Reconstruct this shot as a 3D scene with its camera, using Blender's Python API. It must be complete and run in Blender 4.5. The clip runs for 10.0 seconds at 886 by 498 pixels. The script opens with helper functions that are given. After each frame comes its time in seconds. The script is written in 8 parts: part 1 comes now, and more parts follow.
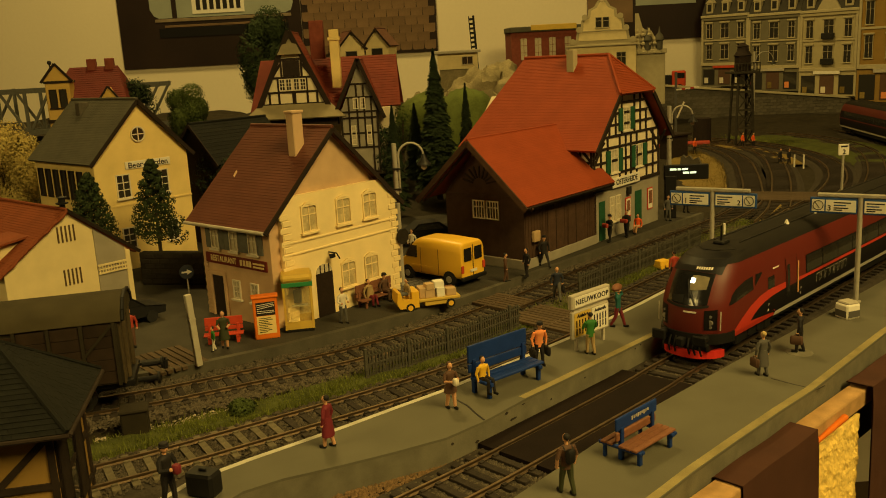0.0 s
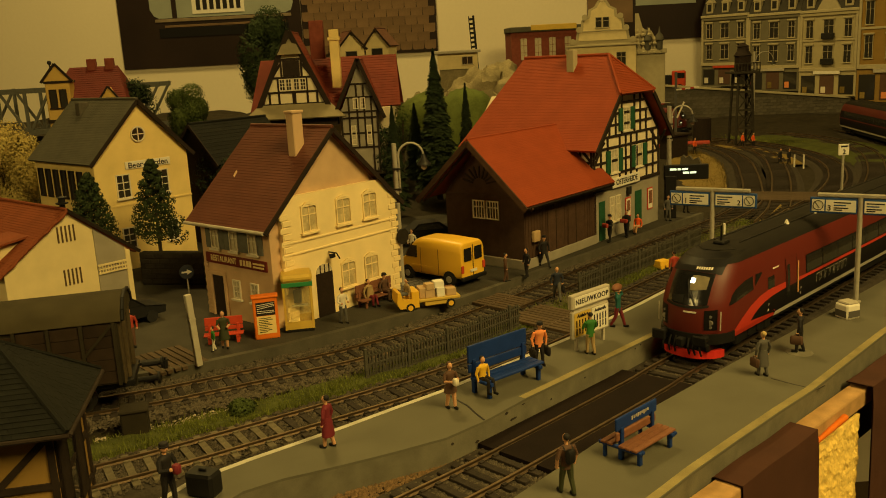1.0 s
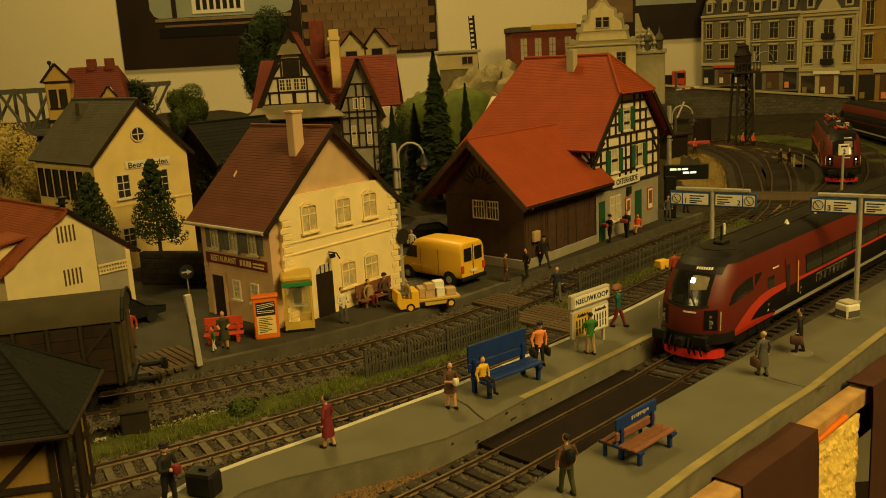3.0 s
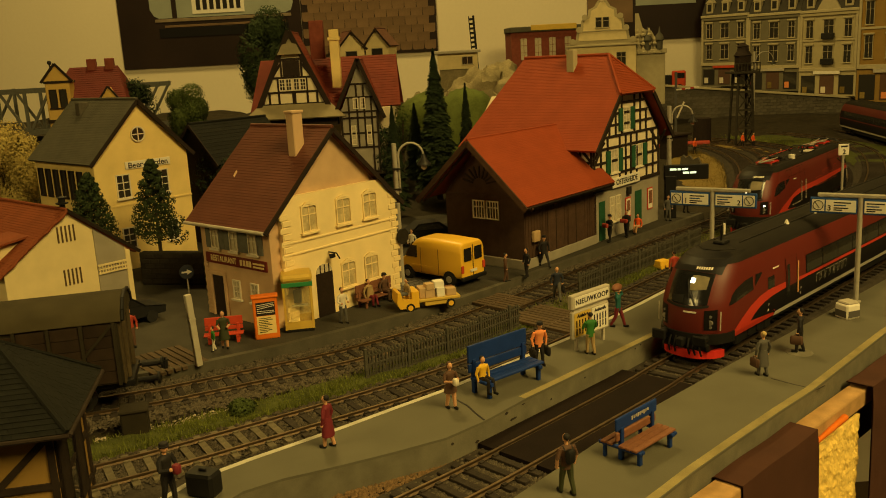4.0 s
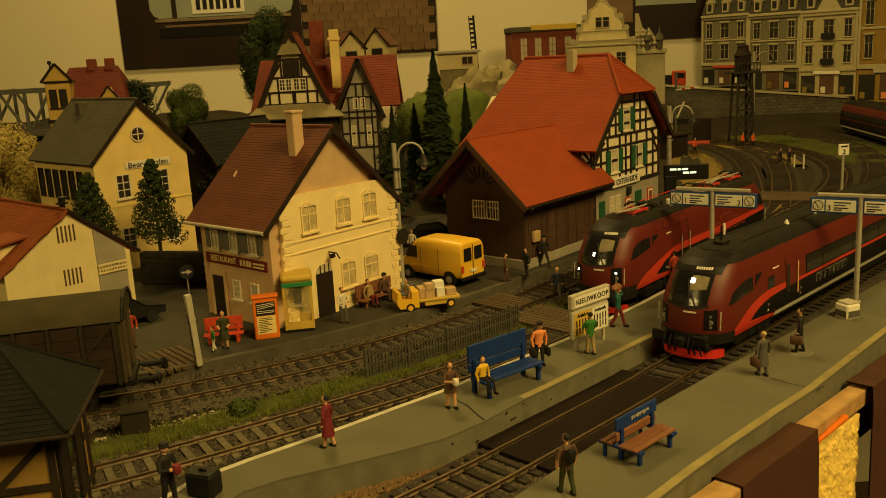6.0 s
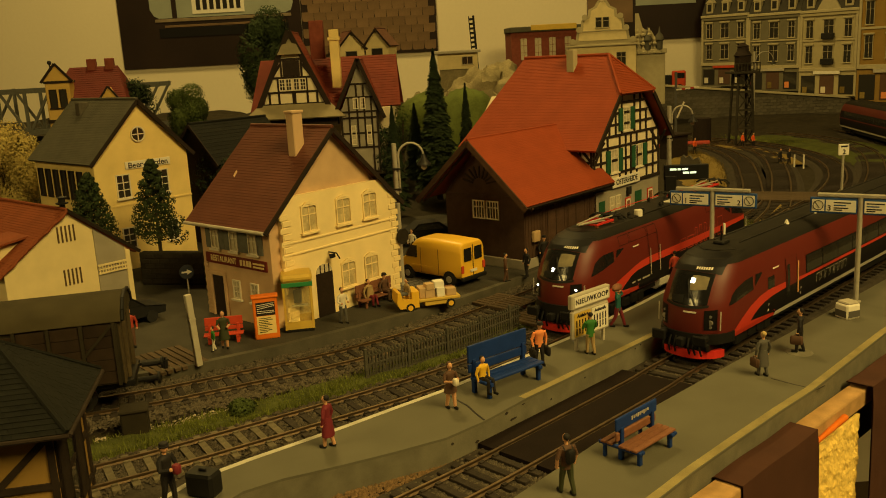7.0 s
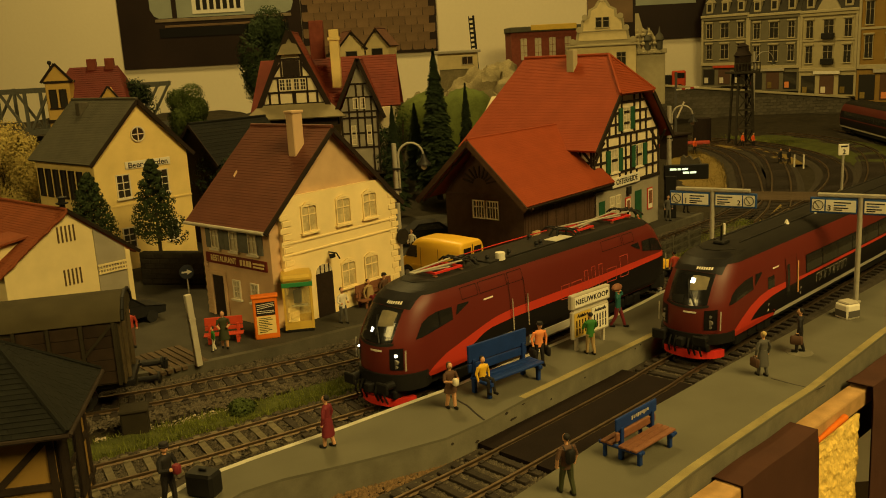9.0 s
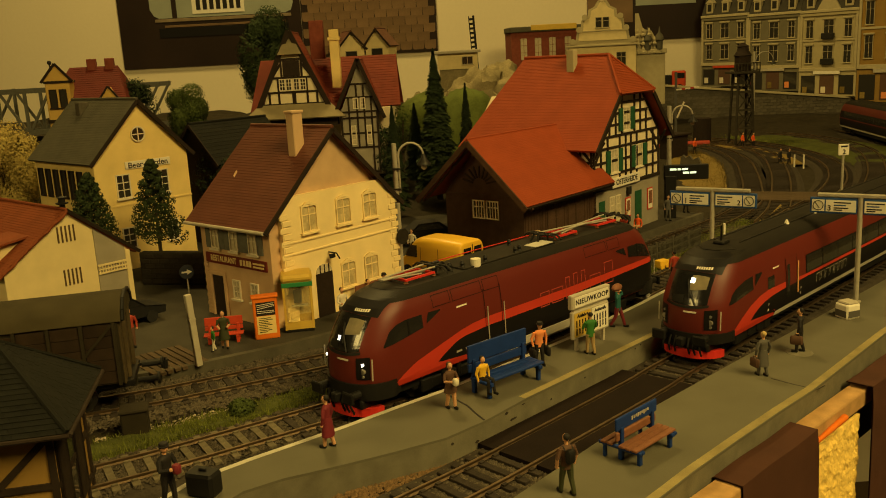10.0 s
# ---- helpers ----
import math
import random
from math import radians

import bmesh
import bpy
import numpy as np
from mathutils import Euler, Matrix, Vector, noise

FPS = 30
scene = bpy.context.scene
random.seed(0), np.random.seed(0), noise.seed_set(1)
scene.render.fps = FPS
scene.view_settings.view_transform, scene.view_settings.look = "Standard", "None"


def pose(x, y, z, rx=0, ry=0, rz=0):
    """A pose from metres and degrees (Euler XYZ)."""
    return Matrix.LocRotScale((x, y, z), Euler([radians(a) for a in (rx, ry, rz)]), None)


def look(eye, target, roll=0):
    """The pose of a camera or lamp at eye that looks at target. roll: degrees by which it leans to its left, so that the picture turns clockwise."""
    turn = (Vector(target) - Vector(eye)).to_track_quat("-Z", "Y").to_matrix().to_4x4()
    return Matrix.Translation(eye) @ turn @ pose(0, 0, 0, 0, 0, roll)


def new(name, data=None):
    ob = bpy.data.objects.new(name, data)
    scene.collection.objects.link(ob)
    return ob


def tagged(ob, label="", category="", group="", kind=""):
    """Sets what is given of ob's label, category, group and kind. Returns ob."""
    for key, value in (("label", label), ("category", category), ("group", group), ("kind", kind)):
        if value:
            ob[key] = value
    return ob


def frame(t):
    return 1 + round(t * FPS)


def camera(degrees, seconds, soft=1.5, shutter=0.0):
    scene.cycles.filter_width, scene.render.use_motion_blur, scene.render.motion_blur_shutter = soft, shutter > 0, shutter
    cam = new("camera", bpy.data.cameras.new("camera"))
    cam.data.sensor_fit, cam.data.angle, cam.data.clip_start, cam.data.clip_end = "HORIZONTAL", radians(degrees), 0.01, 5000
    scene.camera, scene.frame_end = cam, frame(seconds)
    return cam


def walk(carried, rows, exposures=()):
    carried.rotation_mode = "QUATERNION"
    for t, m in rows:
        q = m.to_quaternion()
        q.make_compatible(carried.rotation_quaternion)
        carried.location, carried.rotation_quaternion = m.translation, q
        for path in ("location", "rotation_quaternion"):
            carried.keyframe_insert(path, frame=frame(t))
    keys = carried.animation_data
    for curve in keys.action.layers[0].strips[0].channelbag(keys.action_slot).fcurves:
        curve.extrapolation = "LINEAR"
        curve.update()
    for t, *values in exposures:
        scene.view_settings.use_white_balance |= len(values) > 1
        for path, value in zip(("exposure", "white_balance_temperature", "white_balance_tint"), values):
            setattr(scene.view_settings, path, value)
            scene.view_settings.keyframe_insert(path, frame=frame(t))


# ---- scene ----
K = 1 / 87                      # the layout is built at a scale of 1 to 87


def at(x, y, z=0.0, rz=0.0, rx=0.0, ry=0.0):
    """A pose in the layout's own metres."""
    return pose(x * K, y * K, z * K, rx, ry, rz)


cam = camera(53.8, 10.0, 1.0, 0.4)
EYE = look((0, 0, 12.304 * K), (0, math.cos(0.2185), 12.304 * K - math.sin(0.2185)), -3.015)
walk(cam, [(0, EYE), (10, EYE)], [(0, 0.0, 6500, 10), (10, 0.0, 6500, 10)])

# ---- light: a dim room with three warm lamps out of view
world = bpy.data.worlds.new("room_air")
scene.world = world
world.use_nodes = True
world.node_tree.nodes["Background"].inputs[0].default_value = (1.0, 0.66, 0.22, 1)
world.node_tree.nodes["Background"].inputs[1].default_value = 0.003


def unseen_lamp(x, y, z, watts, size):
    data = bpy.data.lights.new("unseen_lamp", "AREA")
    data.shape, data.size, data.energy, data.color = "DISK", size * K, watts, (1.0, 0.705, 0.205)
    ob = new("unseen_lamp", data)
    ob.matrix_basis = look((x * K, y * K, z * K), (x * K * 0.8, y * K + 0.1, 0))
    return ob


# key lamp, from the right and in front
unseen_lamp(58, -28, 82, 23.5, 66)
# added fill for faces turned left; no known lamp there
unseen_lamp(-84, -30, 62, 5.7, 40)
# added fill to brighten the back wall; no known lamp there
unseen_lamp(-22, 106, 112, 11.8, 24)


# ---- materials
def mat(name, color, rough=0.6, metal=0.0, vary=0.25, grain=3.0, bump=0.2, emit=0.0, fine=40.0, rand=0.0, spec=0.18):
    """Painted or natural surface: large stains, fine grain and a little relief; grain in spots per layout metre."""
    m = bpy.data.materials.new(name)
    m.use_nodes = True
    t = m.node_tree
    n, l = t.nodes, t.links
    b = n["Principled BSDF"]
    b.inputs["Roughness"].default_value, b.inputs["Metallic"].default_value = rough, metal
    b.inputs["Specular IOR Level"].default_value = spec
    co = n.new("ShaderNodeTexCoord")
    big, small = n.new("ShaderNodeTexNoise"), n.new("ShaderNodeTexNoise")
    big.inputs["Scale"].default_value, small.inputs["Scale"].default_value = grain / K, fine / K
    big.inputs["Detail"].default_value, small.inputs["Detail"].default_value = 5, 3
    for x in (big, small):
        l.new(co.outputs["Object"], x.inputs["Vector"])
    add = n.new("ShaderNodeMath")
    add.operation = "MULTIPLY_ADD"
    l.new(small.outputs[0], add.inputs[0])
    add.inputs[1].default_value = 0.5
    l.new(big.outputs[0], add.inputs[2])
    ramp = n.new("ShaderNodeMapRange")
    ramp.inputs["From Min"].default_value, ramp.inputs["From Max"].default_value = 0.4, 1.1
    ramp.inputs["To Min"].default_value, ramp.inputs["To Max"].default_value = 1 - vary, 1 + vary
    l.new(add.outputs[0], ramp.inputs[0])
    last = ramp.outputs[0]
    if rand:
        info, mr, mul = n.new("ShaderNodeObjectInfo"), n.new("ShaderNodeMapRange"), n.new("ShaderNodeMath")
        geo, ad2 = n.new("ShaderNodeNewGeometry"), n.new("ShaderNodeMath")
        l.new(info.outputs["Random"], ad2.inputs[0])
        l.new(geo.outputs["Random Per Island"], ad2.inputs[1])
        mr.inputs["From Max"].default_value = 2
        mr.inputs["To Min"].default_value, mr.inputs["To Max"].default_value = 1 - rand, 1 + rand
        l.new(ad2.outputs[0], mr.inputs[0])
        mul.operation = "MULTIPLY"
        l.new(last, mul.inputs[0])
        l.new(mr.outputs[0], mul.inputs[1])
        last = mul.outputs[0]
    sc = n.new("ShaderNodeVectorMath")
    sc.operation = "SCALE"
    sc.inputs[0].default_value = color
    l.new(last, sc.inputs["Scale"])
    l.new(sc.outputs[0], b.inputs["Base Color"])
    if bump:
        bp = n.new("ShaderNodeBump")
        bp.inputs["Strength"].default_value, bp.inputs["Distance"].default_value = bump, 0.05 * K
        l.new(add.outputs[0], bp.inputs["Height"])
        l.new(bp.outputs[0], b.inputs["Normal"])
    if emit:
        b.inputs["Emission Color"].default_value = (*color, 1)
        b.inputs["Emission Strength"].default_value = emit
    return m


def glass(name, color, rough=0.05):
    m = bpy.data.materials.new(name)
    m.use_nodes = True
    b = m.node_tree.nodes["Principled BSDF"]
    b.inputs["Base Color"].default_value = (*color, 1)
    b.inputs["Roughness"].default_value = rough
    b.inputs["Specular IOR Level"].default_value = 0.8
    return m


def clear_glass(name):
    m = glass(name, (0.72, 0.68, 0.5))
    m.node_tree.nodes["Principled BSDF"].inputs["Transmission Weight"].default_value = 0.95
    m.node_tree.nodes["Principled BSDF"].inputs["IOR"].default_value = 1.1
    return m


M = {
    "soil": mat("soil", (0.030, 0.024, 0.014), 0.95, vary=0.5, grain=1.2, bump=0.8, fine=14),
    "ballast": mat("ballast", (0.045, 0.037, 0.027), 0.95, vary=0.5, grain=2, bump=1.0, fine=12),
    "stones": mat("stones", (0.085, 0.07, 0.05), 0.9, vary=0.3, rand=0.6, bump=0.3),
    "gravel": mat("gravel", (0.20, 0.125, 0.06), 0.9, vary=0.3, rand=0.5, bump=0.3),
    "pale_stones": mat("pale_stones", (0.36, 0.30, 0.22), 0.9, vary=0.3, rand=0.3, bump=0.3),
    "grass": mat("grass", (0.16, 0.18, 0.03), 0.9, vary=0.4, rand=0.5, bump=0),
    "turf": mat("turf", (0.062, 0.07, 0.016), 0.95, vary=0.5, grain=1, bump=0.9, fine=16),
    "dry": mat("dry_grass", (0.20, 0.14, 0.04), 0.95, vary=0.4, rand=0.4, bump=0.3),
    "asphalt": mat("asphalt", (0.050, 0.045, 0.034), 0.9, vary=0.35, grain=0.6, bump=0.3, fine=30),
    "cobble": mat("cobble", (0.10, 0.09, 0.08), 0.85, vary=0.3, rand=0.35, bump=0.4),
    "platform": mat("platform_paint", (0.112, 0.105, 0.074), 0.75, vary=0.16, grain=0.5, bump=0.12, fine=25),
    "kerb": mat("platform_edge", (0.145, 0.134, 0.095), 0.7, vary=0.3, grain=1.5, bump=0.2),
    "yellow_line": mat("yellow_line", (0.25, 0.205, 0.09), 0.7, vary=0.35, grain=1.2, bump=0.1),
    "white_line": mat("white_line", (0.5, 0.47, 0.38), 0.7, vary=0.3, grain=1.2, bump=0.1),
    "rail": mat("rail_steel", (0.17, 0.12, 0.075), 0.38, 0.85, vary=0.3, grain=2, bump=0.1),
    "sleeper_dark": mat("dark_sleeper", (0.032, 0.025, 0.019), 0.8, vary=0.35, grain=6, bump=0.4, rand=0.4),
    "sleeper_pale": mat("concrete_sleeper", (0.13, 0.11, 0.072), 0.85, vary=0.3, grain=6, bump=0.3, rand=0.25),
    "bed_dark": mat("dark_track_bed", (0.011, 0.0065, 0.0045), 0.9, vary=0.3, grain=1, bump=0.2, spec=0.15),
    "plank": mat("crossing_plank", (0.085, 0.058, 0.034), 0.8, vary=0.35, grain=5, bump=0.4, rand=0.3),
    "wood": mat("raw_wood", (0.42, 0.25, 0.10), 0.7, vary=0.3, grain=2, bump=0.3),
    "cloth": mat("brown_cloth", (0.062, 0.026, 0.016), 0.9, vary=0.25, grain=0.8, bump=0.3, fine=60),
    "foam": mat("yellow_foam", (0.88, 0.62, 0.15), 0.95, vary=0.3, grain=3, bump=1.0, fine=9),
    "pink": mat("pink_plaster", (0.56, 0.38, 0.22), 0.8, vary=0.15, grain=1, bump=0.2),
    "cream": mat("cream_plaster", (0.86, 0.69, 0.35), 0.75, vary=0.1, grain=1, bump=0.15),
    "yellow_wall": mat("yellow_plaster", (0.78, 0.60, 0.24), 0.8, vary=0.14, grain=0.7, bump=0.2),
    "white_wall": mat("white_plaster", (0.70, 0.58, 0.31), 0.8, vary=0.12, grain=1, bump=0.2),
    "grey_wall": mat("grey_plaster", (0.30, 0.27, 0.21), 0.85, vary=0.2, grain=1, bump=0.3),
    "brown_wall": mat("brown_boards", (0.065, 0.036, 0.022), 0.75, vary=0.3, grain=2, bump=0.4, rand=0.25),
    "timber": mat("dark_timber", (0.024, 0.016, 0.011), 0.8, vary=0.3, grain=3, bump=0.3),
    "panel": mat("infill_plaster", (0.74, 0.64, 0.44), 0.8, vary=0.12, grain=1.5, bump=0.2),
    "roof_red": mat("red_roof_tiles", (0.285, 0.053, 0.016), 0.75, vary=0.14, grain=0.8, bump=0.3, rand=0.05, fine=18),
    "roof_brown": mat("brown_roof_tiles", (0.115, 0.042, 0.026), 0.5, vary=0.2, grain=1, bump=0.2, rand=0.08),
    "roof_dkred": mat("dark_red_roof_tiles", (0.175, 0.033, 0.016), 0.7, vary=0.25, grain=1, bump=0.3, rand=0.06),
    "roof_rust": mat("rust_roof", (0.20, 0.052, 0.018), 0.8, vary=0.2, grain=0.8, bump=0.3, rand=0.05),
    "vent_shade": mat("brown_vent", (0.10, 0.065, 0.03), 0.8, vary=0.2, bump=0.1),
    "moss": mat("moss", (0.10, 0.125, 0.028), 0.95, vary=0.45, grain=0.8, bump=0.9, fine=10),
    "facade_cream": mat("cream_facade", (0.40, 0.345, 0.2), 0.8, vary=0.14, grain=0.8, bump=0.2),
    "lattice": mat("dark_lattice_iron", (0.04, 0.034, 0.024), 0.8, 0.1, vary=0.3, grain=2, bump=0.2),
    "wagon_board": mat("wagon_board", (0.024, 0.015, 0.009), 0.9, vary=0.4, grain=1.5, bump=0.3, rand=0.4),
    "wagon_end": mat("weathered_planks", (0.075, 0.055, 0.028), 0.9, vary=0.4, grain=2, bump=0.4, rand=0.25),
    "dark_stone": mat("dark_stone", (0.028, 0.024, 0.018), 0.9, vary=0.4, grain=1.5, bump=0.5, rand=0.4),
    "bench_print": mat("worn_white_print", (0.4, 0.36, 0.28), 0.6, vary=0.5, grain=8, bump=0),
    "roof_wine": mat("wine_red_tiles", (0.11, 0.017, 0.010), 0.7, vary=0.2, grain=1, bump=0.3, rand=0.06),
    "gold_wall": mat("golden_plaster", (0.56, 0.37, 0.10), 0.8, vary=0.14, grain=0.8, bump=0.2),
    "straw": mat("straw_foliage", (0.36, 0.28, 0.085), 0.95, vary=0.35, rand=0.35, bump=0),
    "kerb_stone": mat("kerb_stone", (0.085, 0.077, 0.056), 0.85, vary=0.3, grain=1.5, bump=0.3),
    "mansard": mat("mansard_slate", (0.05, 0.046, 0.036), 0.8, vary=0.2, grain=1, bump=0.3, rand=0.08),
    "wagon_roof": mat("wagon_roof", (0.048, 0.039, 0.019), 0.9, vary=0.3, grain=1, bump=0.2),
    "roof_slate": mat("slate_roof", (0.085, 0.079, 0.057), 0.8, vary=0.2, grain=1, bump=0.3, rand=0.08),
    "roof_dark": mat("dark_roof_shingles", (0.0085, 0.009, 0.007), 0.85, vary=0.3, grain=1, bump=0.4, rand=0.35),
    "roof_tan": mat("tan_shingles", (0.24, 0.20, 0.115), 0.8, vary=0.2, grain=1, bump=0.3),
    "fence_iron": mat("weathered_iron", (0.075, 0.07, 0.052), 0.7, 0.1, vary=0.35, grain=4, bump=0.2),
    "gutter": mat("grey_trim", (0.42, 0.38, 0.30), 0.6, vary=0.15, grain=2, bump=0.1),
    "frame_white": mat("white_frames", (0.70, 0.63, 0.48), 0.6, vary=0.1, grain=4, bump=0.05),
    "frame_green": mat("green_shutters", (0.02, 0.085, 0.04), 0.6, vary=0.25, grain=4, bump=0.2),
    "shutter_grey": mat("grey_shutters", (0.13, 0.13, 0.11), 0.7, vary=0.25, grain=4, bump=0.2),
    "dark_door": mat("dark_door", (0.025, 0.017, 0.012), 0.5, vary=0.3, grain=4, bump=0.2),
    "pane": glass("window_pane", (0.03, 0.028, 0.024), 0.08),
    "pane_pale": mat("curtained_pane", (0.50, 0.44, 0.31), 0.35, vary=0.3, grain=6, bump=0.05, fine=30),
    "curtain": mat("curtain", (0.52, 0.42, 0.22), 0.5, vary=0.45, grain=2.2, bump=0.05, fine=14),
    "clear": clear_glass("clear_pane"),
    "sign_red": mat("dark_red_board", (0.13, 0.02, 0.015), 0.6, vary=0.2, grain=3, bump=0.05),
    "sign_white": mat("white_board", (0.75, 0.71, 0.60), 0.5, vary=0.08, grain=3, bump=0.02),
    "sign_blue": mat("blue_board", (0.025, 0.07, 0.22), 0.5, vary=0.15, grain=3, bump=0.02),
    "ink": mat("black_print", (0.02, 0.018, 0.016), 0.6, vary=0.1, bump=0),
    "gold": mat("pale_print", (0.7, 0.55, 0.25), 0.6, vary=0.1, bump=0),
    "steel_pole": mat("grey_pole", (0.40, 0.37, 0.30), 0.5, 0.2, vary=0.2, grain=3, bump=0.1),
    "iron": mat("dark_iron", (0.035, 0.033, 0.03), 0.5, 0.5, vary=0.3, grain=4, bump=0.15),
    "black": mat("black_plastic", (0.012, 0.0115, 0.011), 0.5, vary=0.2, grain=4, bump=0.05),
    "train_red": mat("dark_red_lacquer", (0.118, 0.0155, 0.010), 0.45, vary=0.1, grain=0.5, bump=0.01, spec=0.35),
    "train_stripe": mat("bright_red_lacquer", (0.50, 0.04, 0.02), 0.4, vary=0.07, grain=0.5, bump=0.01, spec=0.4),
    "train_black": mat("black_lacquer", (0.008, 0.007, 0.007), 0.5, vary=0.15, grain=0.5, bump=0.01, spec=0.18),
    "train_roof": mat("grey_train_roof", (0.017, 0.015, 0.012), 0.65, vary=0.25, grain=1, bump=0.05, spec=0.12),
    "train_glass": glass("train_glass", (0.012, 0.012, 0.012), 0.16),
    "train_grey": mat("grey_skirt", (0.50, 0.47, 0.40), 0.5, vary=0.12, grain=1, bump=0.05),
    "outline": mat("faint_outline", (0.42, 0.07, 0.05), 0.45, vary=0.1, bump=0),
    "plough": mat("red_plough", (0.60, 0.035, 0.025), 0.4, vary=0.15, grain=2, bump=0.05),
    "headlight": mat("lit_headlight", (1.0, 0.93, 0.72), 0.3, vary=0, bump=0, emit=6.0),
    # faintly glowing colour that stands in for light inside the cab
    "cab_wall": mat("painted_cab_light", (0.2, 0.165, 0.085), 0.5, vary=0.3, grain=3, bump=0, emit=0.05),
    "cab_glow": mat("cab_lamp_glow", (1.0, 0.85, 0.5), 0.3, vary=0, bump=0, emit=1.6),
    "white_part": mat("white_insulator", (0.75, 0.70, 0.58), 0.4, vary=0.1, bump=0.02),
    "van_yellow": mat("yellow_lacquer", (0.78, 0.46, 0.035), 0.38, vary=0.08, grain=1, bump=0.02, spec=0.4),
    "pale_rail": mat("pale_orange_rail", (0.72, 0.40, 0.16), 0.5, vary=0.1, bump=0),
    "orange": mat("orange_paint", (0.72, 0.17, 0.015), 0.5, vary=0.12, grain=2, bump=0.05),
    "booth_yellow": mat("yellow_booth_paint", (0.56, 0.38, 0.065), 0.5, vary=0.12, grain=2, bump=0.05),
    "green_paint": mat("green_paint", (0.03, 0.20, 0.07), 0.5, vary=0.15, grain=2, bump=0.05),
    "bench_blue": mat("blue_paint", (0.012, 0.036, 0.17), 0.5, vary=0.2, grain=2, bump=0.1),
    "bench_red": mat("red_paint", (0.50, 0.06, 0.025), 0.5, vary=0.2, grain=2, bump=0.1),
    "bench_wood": mat("brown_slats", (0.20, 0.085, 0.045), 0.6, vary=0.25, grain=4, bump=0.2),
    "car_dark": mat("dark_car_lacquer", (0.012, 0.012, 0.013), 0.5, vary=0.1, bump=0.01),
    "tyre": mat("rubber", (0.02, 0.02, 0.02), 0.8, vary=0.2, bump=0.1),
    "rim": mat("wheel_rim", (0.35, 0.33, 0.28), 0.4, 0.5, vary=0.1, bump=0.02),
    "box_card": mat("cardboard", (0.48, 0.33, 0.17), 0.8, vary=0.15, grain=3, bump=0.1),
    "wagon": mat("weathered_wagon", (0.026, 0.021, 0.012), 0.9, vary=0.35, grain=1.2, bump=0.3),
    "needles": mat("dark_needles", (0.024, 0.036, 0.015), 0.9, vary=0.3, rand=0.5, bump=0),
    "leaves": mat("green_leaves", (0.055, 0.075, 0.018), 0.9, vary=0.3, rand=0.5, bump=0),
    "garden_leaves": mat("garden_leaves", (0.030, 0.046, 0.017), 0.9, vary=0.3, rand=0.5, bump=0),
    "bark": mat("bark", (0.06, 0.042, 0.028), 0.9, vary=0.3, grain=6, bump=0.5),
    "rock": mat("rock", (0.24, 0.20, 0.11), 0.95, vary=0.5, grain=0.6, bump=1.0, fine=6),
    "masonry": mat("masonry", (0.10, 0.088, 0.065), 0.9, vary=0.35, grain=1, bump=0.5, rand=0.4, fine=8),
    "brick": mat("red_brick", (0.20, 0.055, 0.035), 0.85, vary=0.25, grain=2, bump=0.3, fine=10),
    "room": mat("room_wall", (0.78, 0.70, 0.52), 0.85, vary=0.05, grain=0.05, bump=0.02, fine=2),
    # for the unseen walls and ceiling: darkened to hold down bounced light
    "room_low_bounce": mat("low_bounce_surface", (0.16, 0.13, 0.09), 0.9, vary=0.05, grain=0.05, bump=0.02, fine=2),
    "poster_dark": mat("dark_poster", (0.022, 0.013, 0.010), 0.45, vary=0.4, grain=0.12, bump=0),
    "poster_blue": mat("pale_poster_window", (0.30, 0.33, 0.28), 0.5, vary=0.2, grain=0.2, bump=0),
    "poster_brick": mat("brown_poster_scales", (0.16, 0.10, 0.055), 0.5, vary=0.35, grain=0.3, bump=0, rand=0.3),
    "poster_chrome": mat("poster_chrome", (0.22, 0.17, 0.11), 0.5, vary=0.4, grain=0.5, bump=0),
    "facade_grey": mat("grey_green_facade", (0.16, 0.145, 0.095), 0.8, vary=0.15, grain=0.8, bump=0.2),
    "facade_yellow": mat("ochre_facade", (0.27, 0.165, 0.042), 0.8, vary=0.15, grain=0.8, bump=0.2),
    "facade_trim": mat("pale_facade_trim", (0.42, 0.365, 0.225), 0.8, vary=0.12, grain=1.5, bump=0.1),
    "led": mat("lit_letters", (0.8, 1.0, 0.72), 0.4, vary=0, bump=0, emit=0.9),
    "skin": mat("skin_paint", (0.55, 0.30, 0.16), 0.6, vary=0.1, bump=0.02),
}


